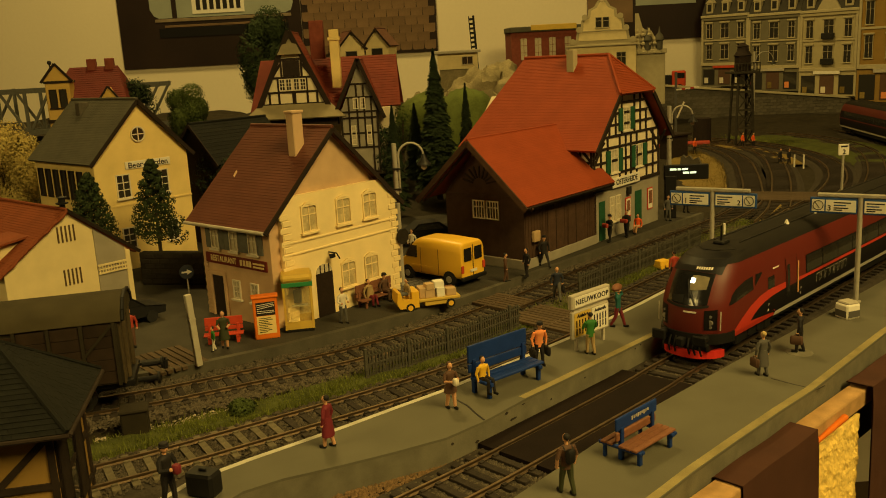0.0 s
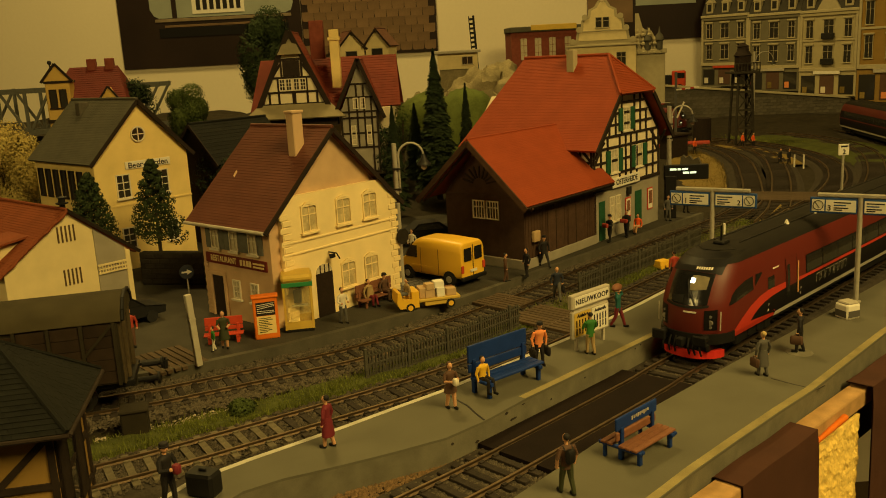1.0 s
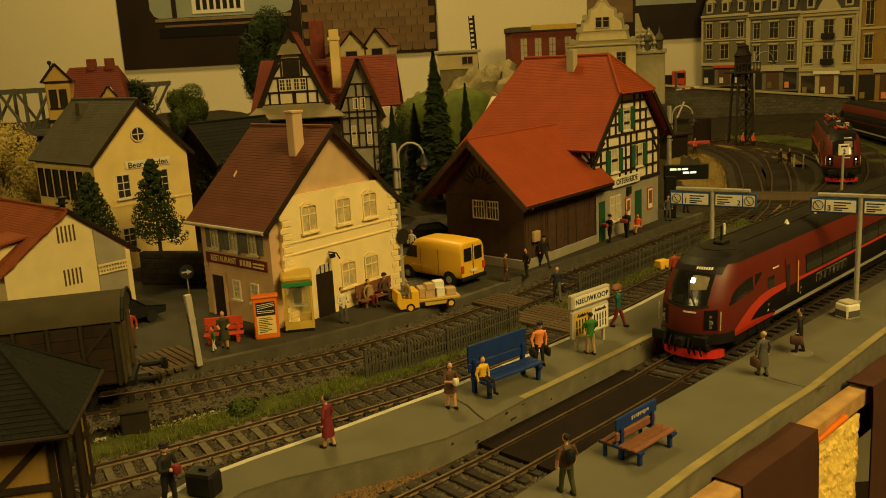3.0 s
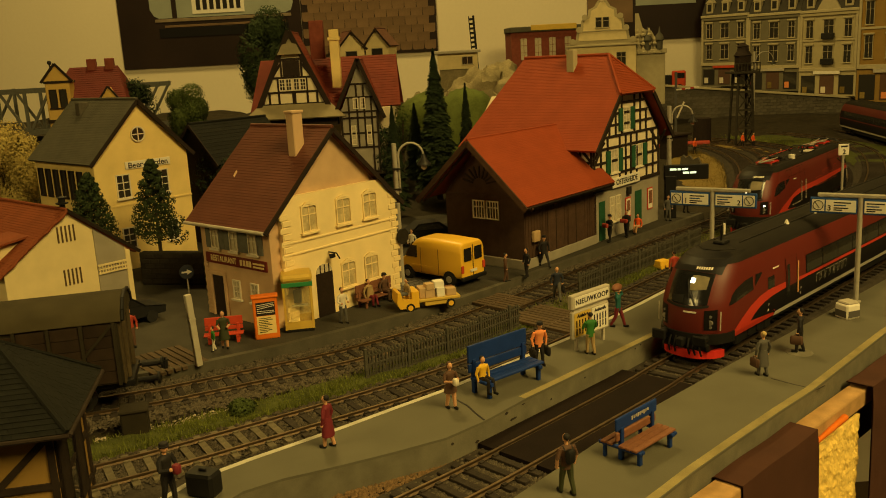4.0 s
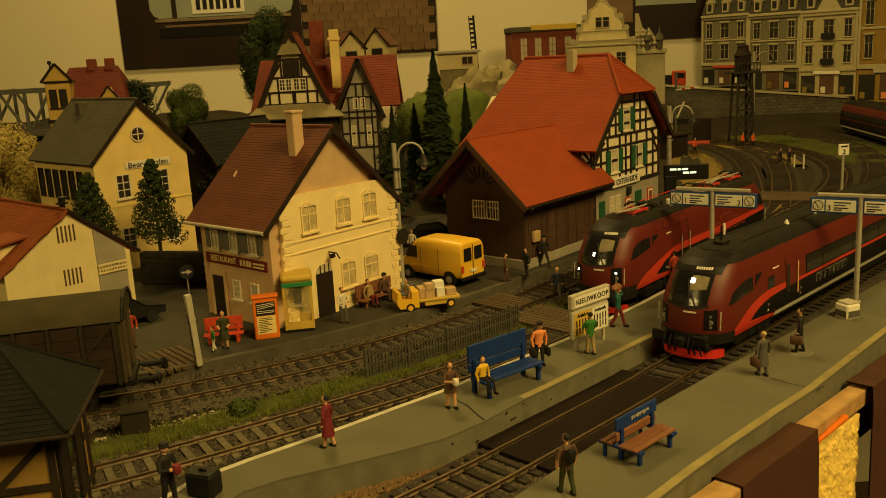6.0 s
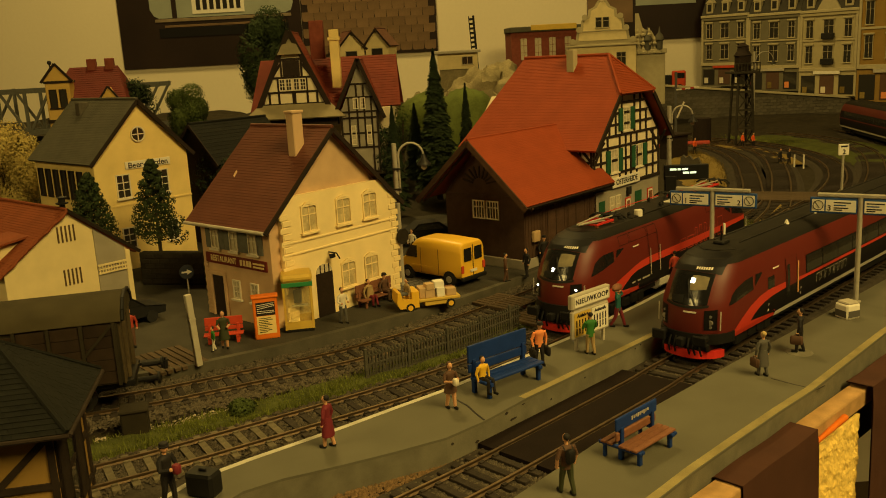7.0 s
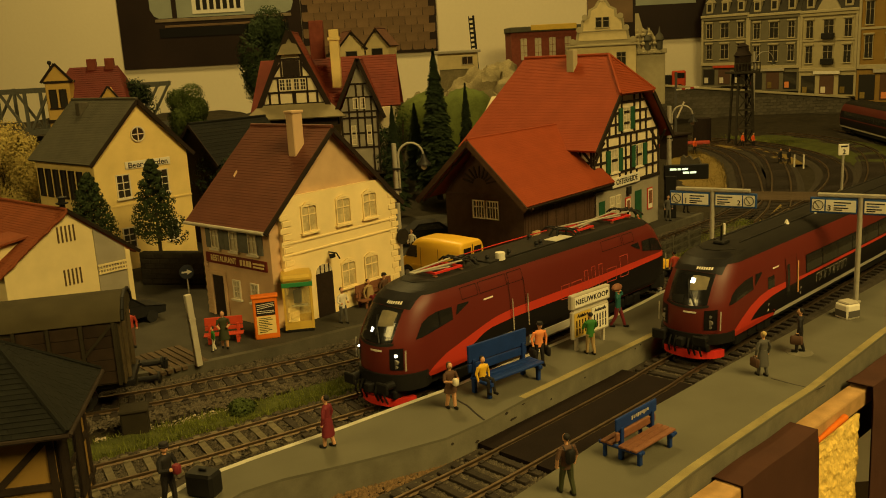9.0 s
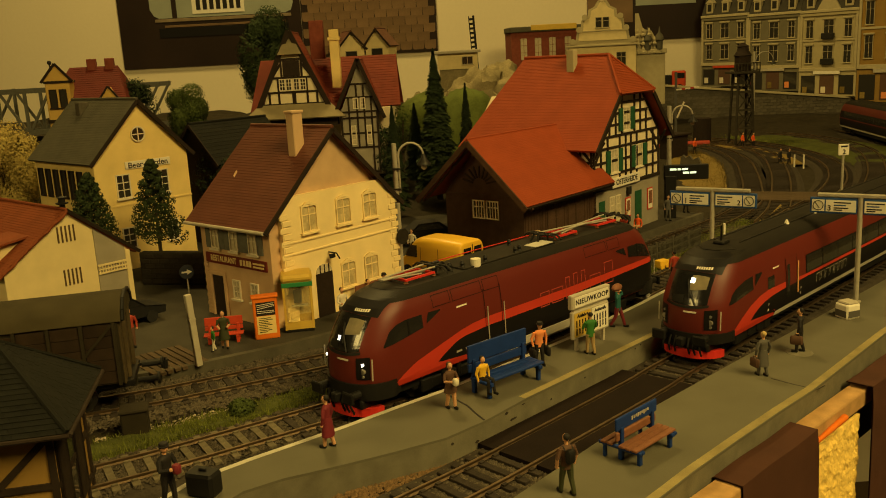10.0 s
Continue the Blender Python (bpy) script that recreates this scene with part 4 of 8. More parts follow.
def coach(x, y, rz, half, cab, label, name="coach"):
    """A passenger car; with a cab at its front end or plain."""
    t = thing(name, at(x, y, 0, rz), label, "railway coach", "standing red train")
    part("body_shell", car_shell(0.75, 3.66, half, 14, True), M["train_red"], t, smooth=True)
    part("roof", car_shell(3.665, 4.16, half, 8, True), M["train_roof"], t, "dark brown-grey roof", smooth=True)
    for sd in (1, -1):
        if cab:
            rise = curve(*[(half + a, b) for a, b in ((-0.9, 0.8), (-1.2, 1.0), (-1.9, 1.45), (-2.73, 1.8), (-3.5, 2.0), (-4.25, 2.08), (-5.7, 2.06), (-7.8, 1.95), (-42, 1.95))])
            sweep = curve(*[(half + a, b) for a, b in ((-2.75, 1.16), (-2.95, 1.3), (-3.4, 1.52), (-4.0, 1.66), (-4.6, 1.74), (-5.9, 1.8), (-7.8, 1.82), (-42, 1.84))])
            foot = curve(*[(half + a, b) for a, b in ((-2.75, 1.14), (-4.9, 0.98), (-5.0, 0.8), (-42, 0.8))])
            part("bright_stripe", side_patch(-half + 0.7, half - 0.9, 0.785, rise, half, sd, 0.010, 160, 5), M["train_stripe"], t, "bright red swept stripe")
            part("black_panel", side_patch(-half + 0.7, half - 2.75, foot, sweep, half, sd, 0.016, 160, 5), M["train_black"], t, "black lower body panel")
        else:
            part("black_panel", side_patch(-half + 0.7, half - 0.7, 0.8, 1.83, half, sd, 0.016, 40, 4), M["train_black"], t, "black lower body panel")
        part("skirt", side_patch(-half + 1, half - 5.0 if cab else half - 1, 0.76, 0.97, half, sd, 0.03, 40, 1), M["train_grey"], t, "pale grey skirt strip")
        xs = half - 8.05 if cab else half - 2.5
        part("window_band", side_patch(-half + 1.4, xs + 0.06, 1.97, 2.8, half, sd, 0.018, 60, 4), M["train_black"], t, "black band round the windows")
        while xs - 1.75 > -half + 1.5:
            part("side_window", side_patch(xs - 1.72, xs, 2.02, 2.76, half, sd, 0.026, 8, 4), M["train_glass"], t, "dark coach window")
            xs -= 1.8
        if cab:
            door = part("door", side_patch(half - 7.0, half - 5.95, 0.83, 3.05, half, sd, 0.02, 4, 8), M["train_red"], t, "red passenger door")
            part("door_foot", side_patch(half - 7.0, half - 5.95, 0.83, 1.8, half, sd, 0.026, 4, 5), M["train_black"], door, "black lower half of the door")
            part("door_pane", side_patch(half - 6.3, half - 6.05, 1.35, 2.75, half, sd, 0.032, 2, 6), M["train_glass"], door)
            for x in (half - 7.02, half - 5.94):
                part("door_seam", side_patch(x - 0.015, x + 0.015, 0.83, 3.05, half, sd, 0.028, 2, 6), M["black"], t)
            part("handrail", Shape().rod((half - 7.06, sd * 1.55, 1.35), (half - 7.06, sd * 1.52, 2.75), 0.03), M["pale_rail"], t, "pale orange handrail")
            part("side_window", side_patch(half - 4.8, half - 4.2, 2.1, 2.6, half, sd, 0.02, 4, 3), M["train_glass"], t)
            lo2 = curve((half - 2.9, 2.42), (half - 0.95, 2.2))
            hi2 = curve((half - 2.85, 2.95), (half - 2.2, 2.92), (half - 1.5, 2.76), (half - 1.2, 2.6), (half - 0.95, 2.23))
            part("side_window", side_patch(half - 2.87, half - 0.95, lo2, hi2, half, sd, 0.02, 18, 4), M["train_glass"], t, "dark cab side window")
            part("side_window", side_patch(half - 3.7, half - 3.05, curve((half - 3.7, 2.9), (half - 3.05, 2.52)), curve((half - 3.7, 2.95), (half - 3.15, 2.97), (half - 3.05, 2.6)), half, sd, 0.02, 12, 3), M["train_glass"], t, "small dark side window")
            for k in (4.3, 7.5):
                for z in (1.15, 1.4):
                    part("marker", side_patch(half - k - 0.03, half - k + 0.03, z, z + 0.1, half, sd, 0.024, 2, 2), M["white_part"], t)
            part("name_bar", side_patch(half - 5.3, half - 4.7, 2.85, 2.91, half, sd, 0.02, 4, 1), M["white_part"], t)
            for i in range(7):
                xx = half - 9.2 - 0.52 * i
                o = Shape()
                for a, b, c, d in ((xx, xx + 0.03, 1.3, 1.72), (xx - 0.38, xx - 0.35, 1.3, 1.72), (xx - 0.38, xx + 0.03, 1.69, 1.72)):
                    q = side_patch(a, b, c, d, half, sd, 0.03, 2, 2)
                    o.add(q.v, q.f)
                part("outline_mark", o, M["steel_pole"], t)
    if cab:
        nose(t, half, 1, False, 0.0)
        part("antenna", Shape().box(half - 3.3, half - 2.7, -0.25, 0.25, 4.1, 4.24, 0.05).rod((half - 3.0, 0.0, 4.2), (half - 3.0, 0.0, 4.85), 0.04), M["black"], t)
        part("aerial", Shape().rod((half - 3.0, 0.12, 4.5), (half - 3.0, 0.12, 4.95), 0.05), M["white_part"], t, "white roof aerial")
        for k in (8.0, 11.0):
            part("roof_cone", Shape().rod((half - k, 0.55, 4.1), (half - k, 0.55, 4.32), 0.12, 0.03), M["white_part"], t, "small white roof cone")
    for y in (-0.55, 0.55):
        part("roof_seam", Shape().box(-half + 2, half - 3.5, y - 0.03, y + 0.03, 4.1, 4.15), M["black"], t)
    for e in (1, -1):
        bogie(t, e * (half - 3.4))
    part("underframe", Shape().box(-half + 1, half - 1, -1.2, 1.2, 0.5, 0.8).box(-6, 6, -1.25, 1.25, 0.3, 0.8, 0.1), M["black"], t)
    return t


# ---- houses
def tiled(parent, a, b, c, d, courses, material, thick=0.035, label=""):
    """A roof slope in overlapping courses: eave a-b, ridge d-c."""
    a, b, c, d = (Vector(p) for p in (a, b, c, d))
    n = (b - a).cross(d - a).normalized()
    n = n if n.z > 0 else -n
    slope = part("roof_slope", Shape().slab([a, b, c, d], 0.14), material, parent, label)
    for i in range(courses):
        t0, t1 = i / courses, min(1, (i + 1.12) / courses)
        p = [a.lerp(d, t0), b.lerp(c, t0), b.lerp(c, t1), a.lerp(d, t1)]
        part("tile_course", Shape().slab([p[0] + n * thick, p[1] + n * thick, p[2] + n * 0.012, p[3] + n * 0.012], 0.03), material, slope)
    return slope


def window(parent, x, z, w, h, y, axis="y", out=-1, frame_mat="frame_white", pane_mat="pane_pale", cols=2, rows=2, arch=0.0, sill=True, name="window"):
    """A window on a wall at y (its plane across axis); out: the side it faces."""
    fr = 0.07
    o = Shape()

    def blk(s, a0, a1, b0, b1, d0, d1):
        lo, hi = sorted((y + out * d0, y + out * d1))
        if axis == "y":
            s.box(a0, a1, lo, hi, b0, b1)
        else:
            s.box(lo, hi, a0, a1, b0, b1)
    blk(o, x, x + w, z, z + h, 0.0, 0.015)
    win = part(name, o, M[pane_mat], parent)
    f = Shape()
    blk(f, x - fr, x, z - fr, z + h + fr, 0, 0.08)
    blk(f, x + w, x + w + fr, z - fr, z + h + fr, 0, 0.08)
    blk(f, x, x + w, z - fr, z, 0, 0.08)
    blk(f, x, x + w, z + h, z + h + fr, 0, 0.08)
    if arch:
        for i in range(14):
            t0 = i / 14
            u0, u1 = x + w * t0, x + w * (i + 1) / 14
            k = arch * math.sin(math.pi * (t0 + 1 / 28))
            blk(f, u0, u1, z + h + k - arch * 0.35, z + h + fr + k, 0, 0.085)
    part("frame", f, M[frame_mat], win)
    g = Shape()
    for i in range(1, cols):
        blk(g, x + w * i / cols - 0.025, x + w * i / cols + 0.025, z, z + h, 0, 0.05)
    for i in range(1, rows):
        zz = z + h * (0.66 if rows == 2 else i / rows)
        blk(g, x, x + w, zz - 0.025, zz + 0.025, 0, 0.05)
    if cols > 1 or rows > 1:
        part("glazing_bar", g, M[frame_mat], win)
    if sill:
        q = Shape()
        blk(q, x - 0.15, x + w + 0.15, z - fr - 0.09, z - fr, 0, 0.16)
        part("sill", q, M[frame_mat], win)
    return win


def gable_house(name, m, w, d, z0, ze, zr, over, wall, roof, courses, label, category="house", front_over=0.35, mid=None, verge=True):
    """Walls with front gable in the plane y=0 and a ridge running back."""
    t = thing(name, m, label, category)
    mid = w / 2 if mid is None else mid
    k = (zr - ze) / (mid + over)
    top = ze + k * over - 0.14
    part("wall", Shape().prism([(0, z0), (w, z0), (w, top), (mid, zr - 0.16), (0, top)], 0, d, "y"), M[wall], t)
    tiled(t, (-over, -front_over, ze), (-over, d + front_over, ze), (mid, d + front_over, zr), (mid, -front_over, zr), courses, M[roof], thick=0.024)
    tiled(t, (w + over, -front_over, ze), (w + over, d + front_over, ze), (mid, d + front_over, zr), (mid, -front_over, zr), courses, M[roof], thick=0.024)
    part("ridge_cap", Shape().rod((mid, -front_over, zr), (mid, d + front_over, zr), 0.1, n=8), M[roof], t)
    for x, sg in ((-over, 1), (w + over, -1)) if verge else ():
        part("verge_board", Shape().beam((x, -front_over - 0.03, ze - 0.12), (mid, -front_over - 0.03, zr - 0.12), 0.07, 0.22), M["timber"], t)
    return t


def restaurant():
    t = gable_house("restaurant_house", at(-7.9, 39.1, 0, 48.8), 8.0, 5.4, 0.2, 4.95, 9.25, 0.55, "pink", "roof_brown", 38, "cream and pink plastered house with a brown tiled roof", front_over=0.4)
    s = Shape().prism([(0.55, 0.2), (8.06, 0.2), (8.06, 5.2), (7.75, 5.45), (7.45, 5.85), (6.95, 6.3), (1.05, 6.3), (0.8, 6.05), (0.55, 5.6)], -0.3, -0.001, "y")
    part("facade_layer", s, M["cream"], t, "cream plaster facade with toothed corners")
    for z in (3.55, 4.1):
        part("moulding", Shape().box(0.5, 8.1, -0.36, -0.3, z, z + 0.1, 0.02), M["cream"], t)
    q = Shape().box(-0.25, 0.25, -0.04, 0, 0, 0.26, 0.03).mesh("quoin", M["cream"])
    for i in range(17):
        for x in (0.75, 7.85):
            part("quoin", q, None, t, m=at(x + (0.08 if i % 2 else -0.08), -0.302, 0.3 + 0.31 * i))
    for x in (1.75, 3.95, 5.75):
        window(t, x, 4.55, 0.85, 1.15, -0.301, arch=0.16, frame_mat="cream", pane_mat="curtain")
    for x in (4.0, 5.6):
        window(t, x, 1.35, 0.85, 1.15, -0.301, arch=0.16, frame_mat="cream", pane_mat="curtain")
    door = part("door", Shape().box(2.3, 3.35, -0.36, -0.301, 0.2, 2.35, 0.02), M["dark_door"], t, "dark wooden door under an arched fanlight")
    s = Shape().prism([(2.825 + 0.5 * math.cos(i * math.pi / 10), 2.36 + 0.42 * math.sin(i * math.pi / 10)) for i in range(11)], -0.35, -0.301, "y")
    part("fanlight", s, M["pane_pale"], door)
    for k in (2.55, 2.82, 3.1):
        part("bar", Shape().box(k - 0.02, k + 0.02, -0.4, -0.36, 2.35, 2.75), M["dark_door"], door)
    # side wall: sign, shuttered windows, doorway
    part("sign_board", Shape().box(-0.08, -0.002, 0.3, 5.1, 2.9, 3.4, 0.02), M["sign_red"], t, "dark red restaurant sign with pale lettering")
    words("RESTAURANT", 0.42, t, at(-0.09, 3.62, 3.16, -90, 90), M["gold"], wide=0.8)
    for y in (2.3, 2.05, 1.8, 1.6):
        part("sign_bar", Shape().box(-0.1, -0.08, y - 0.16, y, 3.02, 3.3), M["gold"], t)
    for y0, y1 in ((0.45, 1.3),):
        part("sign_bar", Shape().box(-0.1, -0.08, y0, y1, 3.18, 3.26).box(-0.1, -0.08, y0 + 0.05, y1, 3.02, 3.1), M["gold"], t)
    for y in (1.0, 2.45, 3.95):
        window(t, y, 3.72, 0.5, 0.85, 0, "x", -1, cols=2, rows=2)
        for a in (y - 0.5, y + 0.58):
            part("shutter", Shape().box(-0.07, -0.002, a, a + 0.42, 3.66, 4.62, 0.02), M["shutter_grey"], t)
    for y in (1.2, 2.6):
        window(t, y, 1.35, 0.45, 0.8, 0, "x", -1, cols=2, rows=3)
    # no opening is cut: a dark sheet stands in for the shade inside
    part("doorway", Shape().box(-0.03, -0.002, 3.8, 4.75, 0.2, 2.3), M["dark_door"], t, "dark panel painted as the shade of an open doorway")
    part("door_post", Shape().box(-0.12, -0.002, 3.62, 3.8, 0.2, 2.45, 0.03).box(-0.12, -0.002, 4.75, 4.93, 0.2, 2.45, 0.03).box(-0.12, -0.002, 3.62, 4.93, 2.3, 2.5, 0.03), M["pink"], t)
    for i in range(14):
        part("quoin", Shape().box(-0.06, -0.001, 5.0, 5.35 - (i % 2) * 0.12, 0.25 + 0.2 * i, 0.42 + 0.2 * i), M["pink"], t)
    part("gutter", Shape().rod((-0.62, -0.4, 4.9), (-0.62, 5.8, 4.9), 0.09, n=8), M["gutter"], t, "pale gutter")
    part("chimney", Shape().box(2.6, 3.2, 0.75, 1.3, 7.6, 10.0, 0.04).box(2.55, 3.25, 0.7, 1.35, 9.97, 10.1, 0.03), M["pink"], t, "pink plastered chimney")
    part("patch", Shape().slab([(1.2, 3.85, 6.98), (1.25, 4.0, 7.03), (1.5, 4.05, 7.27), (1.45, 3.9, 7.22)], 0.02), M["pink"], t, m=at(0, 0, 0.03))
    s = Shape().tube([(3.2, -0.35, 3.3), (3.2, -0.9, 3.3), (3.35, -0.95, 3.0)], 0.035, 6).box(3.0, 3.3, -0.7, -0.6, 3.05, 3.25)
    part("hanging_sign", s, M["iron"], t, "wrought iron hanging sign")
    part("clock_disc", Shape().rod((8.3, -0.5, 3.1), (8.3, -0.42, 3.1), 0.42, n=20).beam((8.0, -0.3, 3.1), (8.3, -0.46, 3.1), 0.06), M["iron"], t, "dark round disc sign on an iron bracket")


def beer_house():
    t = gable_house("inn", at(-20.6, 52.2, 0, 48), 6.4, 7.8, 0.0, 7.0, 10.65, 0.35, "yellow_wall", "roof_slate", 40, "yellow plastered inn with a grey slate roof", front_over=0.3)
    for x, z, w, h in ((1.35, 4.75, 0.8, 1.35), (4.0, 4.75, 0.8, 1.35), (1.35, 1.6, 0.75, 1.2), (4.4, 1.6, 0.75, 1.2)):
        window(t, x, z, w, h, 0, pane_mat="pane", cols=2, rows=3)
    part("sill_course", Shape().box(-0.04, 6.44, -0.06, -0.001, 4.2, 4.32, 0.02), M["yellow_wall"], t)
    part("round_window", Shape().rod((3.1, -0.06, 8.5), (3.1, 0.02, 8.5), 0.45, n=24), M["pane"], t)
    part("round_frame", Shape().tube([(3.1 + 0.45 * math.cos(i * 0.3142), -0.07, 8.5 + 0.45 * math.sin(i * 0.3142)) for i in range(21)], 0.05, 6).box(3.07, 3.13, -0.1, -0.06, 8.05, 8.95).box(2.65, 3.55, -0.1, -0.06, 8.47, 8.53), M["frame_white"], t)
    part("sign_board", Shape().box(2.0, 5.1, -0.08, -0.002, 6.42, 6.88, 0.02), M["sign_white"], t, "white inn sign with black lettering")
    words("Beer Garden", 0.5, t, at(3.55, -0.09, 6.63, 0, 90), M["ink"], wide=1.05)
    for y in (1.6, 2.65, 3.7, 4.75, 5.8, 6.85):
        window(t, y, 4.7, 0.55, 1.7, 0, "x", -1, pane_mat="pane", cols=1, rows=1, frame_mat="timber", sill=False)
    part("chimney", Shape().box(2.2, 2.9, 5.2, 5.8, 9.3, 10.5, 0.05), M["masonry"], t)


def timbers(t, lines, y, out, w=0.14, axis="y"):
    """Timber beams on a wall: each line is (a0, z0, a1, z1)."""
    for a0, z0, a1, z1 in lines:
        yy = y + out * 0.02
        p, q = ((a0, yy, z0), (a1, yy, z1)) if axis == "y" else ((yy, a0, z0), (yy, a1, z1))
        part("timber_beam", Shape().beam(p, q, 0.09, w) if abs(z1 - z0) < abs(a1 - a0) * 3 else Shape().box(*(sorted((a0 - w / 2, a1 + w / 2)) if axis == "y" else sorted((yy - 0.05, yy + 0.05))), *(sorted((yy - 0.05, yy + 0.05)) if axis == "y" else sorted((a0 - w / 2, a1 + w / 2))), min(z0, z1), max(z0, z1)), M["timber"], t)


def station():
    t = thing("station_building", at(4.6, 47.9, 0, 49.5), "half-timbered railway station with a red tiled roof and brown shed", "station")
    # goods shed
    part("shed_wall", Shape().prism([(0, 0.5), (5.6, 0.5), (5.6, 4.4), (3.0, 7.2), (0, 4.4)], 0, 7.9, "x"), M["brown_wall"], t, "dark brown boarded shed wall")
    part("plinth", Shape().box(-0.1, 7.8, -0.1, 5.7, 0.2, 0.75, 0.03), M["grey_wall"], t, "grey stone plinth")
    for i in range(26):
        part("board", Shape().box(0.1 + 0.29 * i, 0.36 + 0.29 * i, -0.03, -0.002, 0.76, 4.2), M["brown_wall"], t)
    for a, b in ((0.0, 5.6),):
        part("rail_beam", Shape().box(-0.07, -0.002, a, b, 4.15, 4.35, 0.02), M["brown_wall"], t)
    for i in range(9):
        an = math.radians(15 + 18.75 * i)
        part("sunburst", Shape().beam((-0.04, 3.0 - 0.5 * math.cos(an), 4.9 + 0.4 * math.sin(an)), (-0.04, 3.0 - 1.25 * math.cos(an), 4.9 + 1.1 * math.sin(an)), 0.05, 0.1), M["timber"], t)
    for y in (1.75, 2.75):
        window(t, y, 3.0, 0.75, 0.95, 0, "x", -1, pane_mat="pane", cols=4, rows=2, sill=False)
    for x in (2.3, 4.5):
        part("shed_door", Shape().box(x, x + 1.7, -0.08, -0.03, 0.76, 3.2, 0.02), M["brown_wall"], t, "brown double shed door")
        part("door_seam", Shape().box(x + 0.83, x + 0.87, -0.1, -0.08, 0.8, 3.15), M["timber"], t)
    part("post_box", Shape().box(0.6, 1.2, -0.3, -0.05, 1.7, 2.3, 0.04), M["box_card"], t, "pale wooden wall box")
    part("roof_tail", Shape().slab([(-1.0, -0.95, 3.92), (8.6, -0.95, 3.92), (8.6, -0.8, 4.05), (-1.0, -0.8, 4.05)], 0.2), M["timber"], t)
    tiled(t, (-1.05, -0.95, 4.05), (8.6, -0.95, 4.05), (8.6, 3.0, 7.62), (-1.05, 3.0, 7.62), 44, M["roof_red"], thick=0.02, label="red tiled shed roof slope")
    tiled(t, (-1.05, 6.95, 4.05), (8.6, 6.95, 4.05), (8.6, 3.0, 7.62), (-1.05, 3.0, 7.62), 44, M["roof_red"], thick=0.02)
    part("ridge_cap", Shape().rod((-1.05, 3.0, 7.62), (8.3, 3.0, 7.62), 0.06, n=8), M["roof_red"], t)
    for y in (-0.95, 6.95):
        part("verge_board", Shape().beam((-1.1, y, 3.85), (-1.1, 3.0, 7.42), 0.09, 0.32), M["brown_wall"], t)
        for k in (-0.5,):
            part("rafter", Shape().beam((k, y, 3.78), (k, 3.0, 7.3), 0.12, 0.16), M["brown_wall"], t)
    # main building
    x0, x1, d = 7.6, 16.4, 9.4
    mid, zr, ze = 12.0, 11.75, 6.15
    part("ground_floor_wall", Shape().box(x0, x1, 0, d, 0.2, 3.5), M["grey_wall"], t, "grey rendered ground floor wall")
    part("upper_wall", Shape().prism([(x0, 3.5), (x1, 3.5), (x1, 6.6), (14.0, 9.3), (10.0, 9.3), (x0, 6.6)], 0, d, "y"), M["panel"], t, "white infill of the half-timbered gable")
    part("string_beam", Shape().box(x0 - 0.08, x1 + 0.08, -0.12, d, 3.4, 3.62, 0.03), M["timber"], t)
    g = [(x0 + 0.08, 3.6, x0 + 0.08, 6.6), (x1 - 0.08, 3.6, x1 - 0.08, 6.6), (x0, 4.3, x1, 4.3), (x0, 5.15, x1, 5.15), (x0, 6.0, x1, 6.0), (8.0, 6.7, 16.0, 6.7), (8.7, 7.4, 15.3, 7.4), (9.3, 8.1, 14.7, 8.1), (9.7, 8.75, 14.3, 8.75), (10.0, 9.25, 14.0, 9.25)]
    g += [(x, 3.6, x, 6.7) for x in (8.5, 9.35, 10.9, 11.7, 12.4, 13.2, 14.6, 15.5)]
    g += [(x, 6.7, x, 8.1 if abs(x - 12) > 2 else 9.3) for x in (9.6, 10.4, 11.2, 12.9, 13.7, 14.5)]
    g += [(7.7, 5.1, 8.5, 6.0), (16.3, 5.1, 15.5, 6.0), (7.7, 6.6, 10.0, 9.25), (16.3, 6.6, 14.0, 9.25), (8.1, 6.0, 8.9, 6.7), (15.9, 6.0, 15.1, 6.7)]
    timbers(t, g, 0, -1, 0.16)
    # side of the upper floor above the shed roof
    timbers(t, [(0.1, 3.6, 0.1, 6.4), (0.9, 3.6, 0.9, 6.4), (0, 5.3, 2.0, 5.3), (0, 6.2, 3, 6.2), (0.1, 5.3, 0.9, 6.2)], x0, -1, 0.16, "x")
    for x, z, w, h in ((9.75, 4.45, 0.85, 1.35), (13.05, 4.45, 0.85, 1.35), (11.4, 7.0, 0.8, 1.35)):
        window(t, x, z, w, h, 0, pane_mat="pane_pale", cols=2, rows=2)
        for a in (x - 0.62, x + w + 0.12):
            part("shutter", Shape().box(a, a + 0.5, -0.12, -0.01, z - 0.05, z + h + 0.05, 0.02), M["frame_green"], t, "dark green shutter")
    part("sign_board", Shape().box(9.7, 13.3, -0.22, -0.13, 3.42, 4.05, 0.02), M["sign_white"], t, "white station name sign")
    words("OSTERHEIDE", 0.5, t, at(11.5, -0.235, 3.73, 0, 90), M["ink"], wide=1.0)
    for x, w in ((8.2, 0.75), (12.95, 0.9)):
        part("door", Shape().box(x, x + w, -0.06, -0.002, 0.25, 2.75, 0.02), M["frame_green"], t, "dark green door")
    for x in (9.6, 10.4):
        window(t, x, 1.3, 0.5, 1.5, 0, pane_mat="pane_pale", cols=1, rows=2)
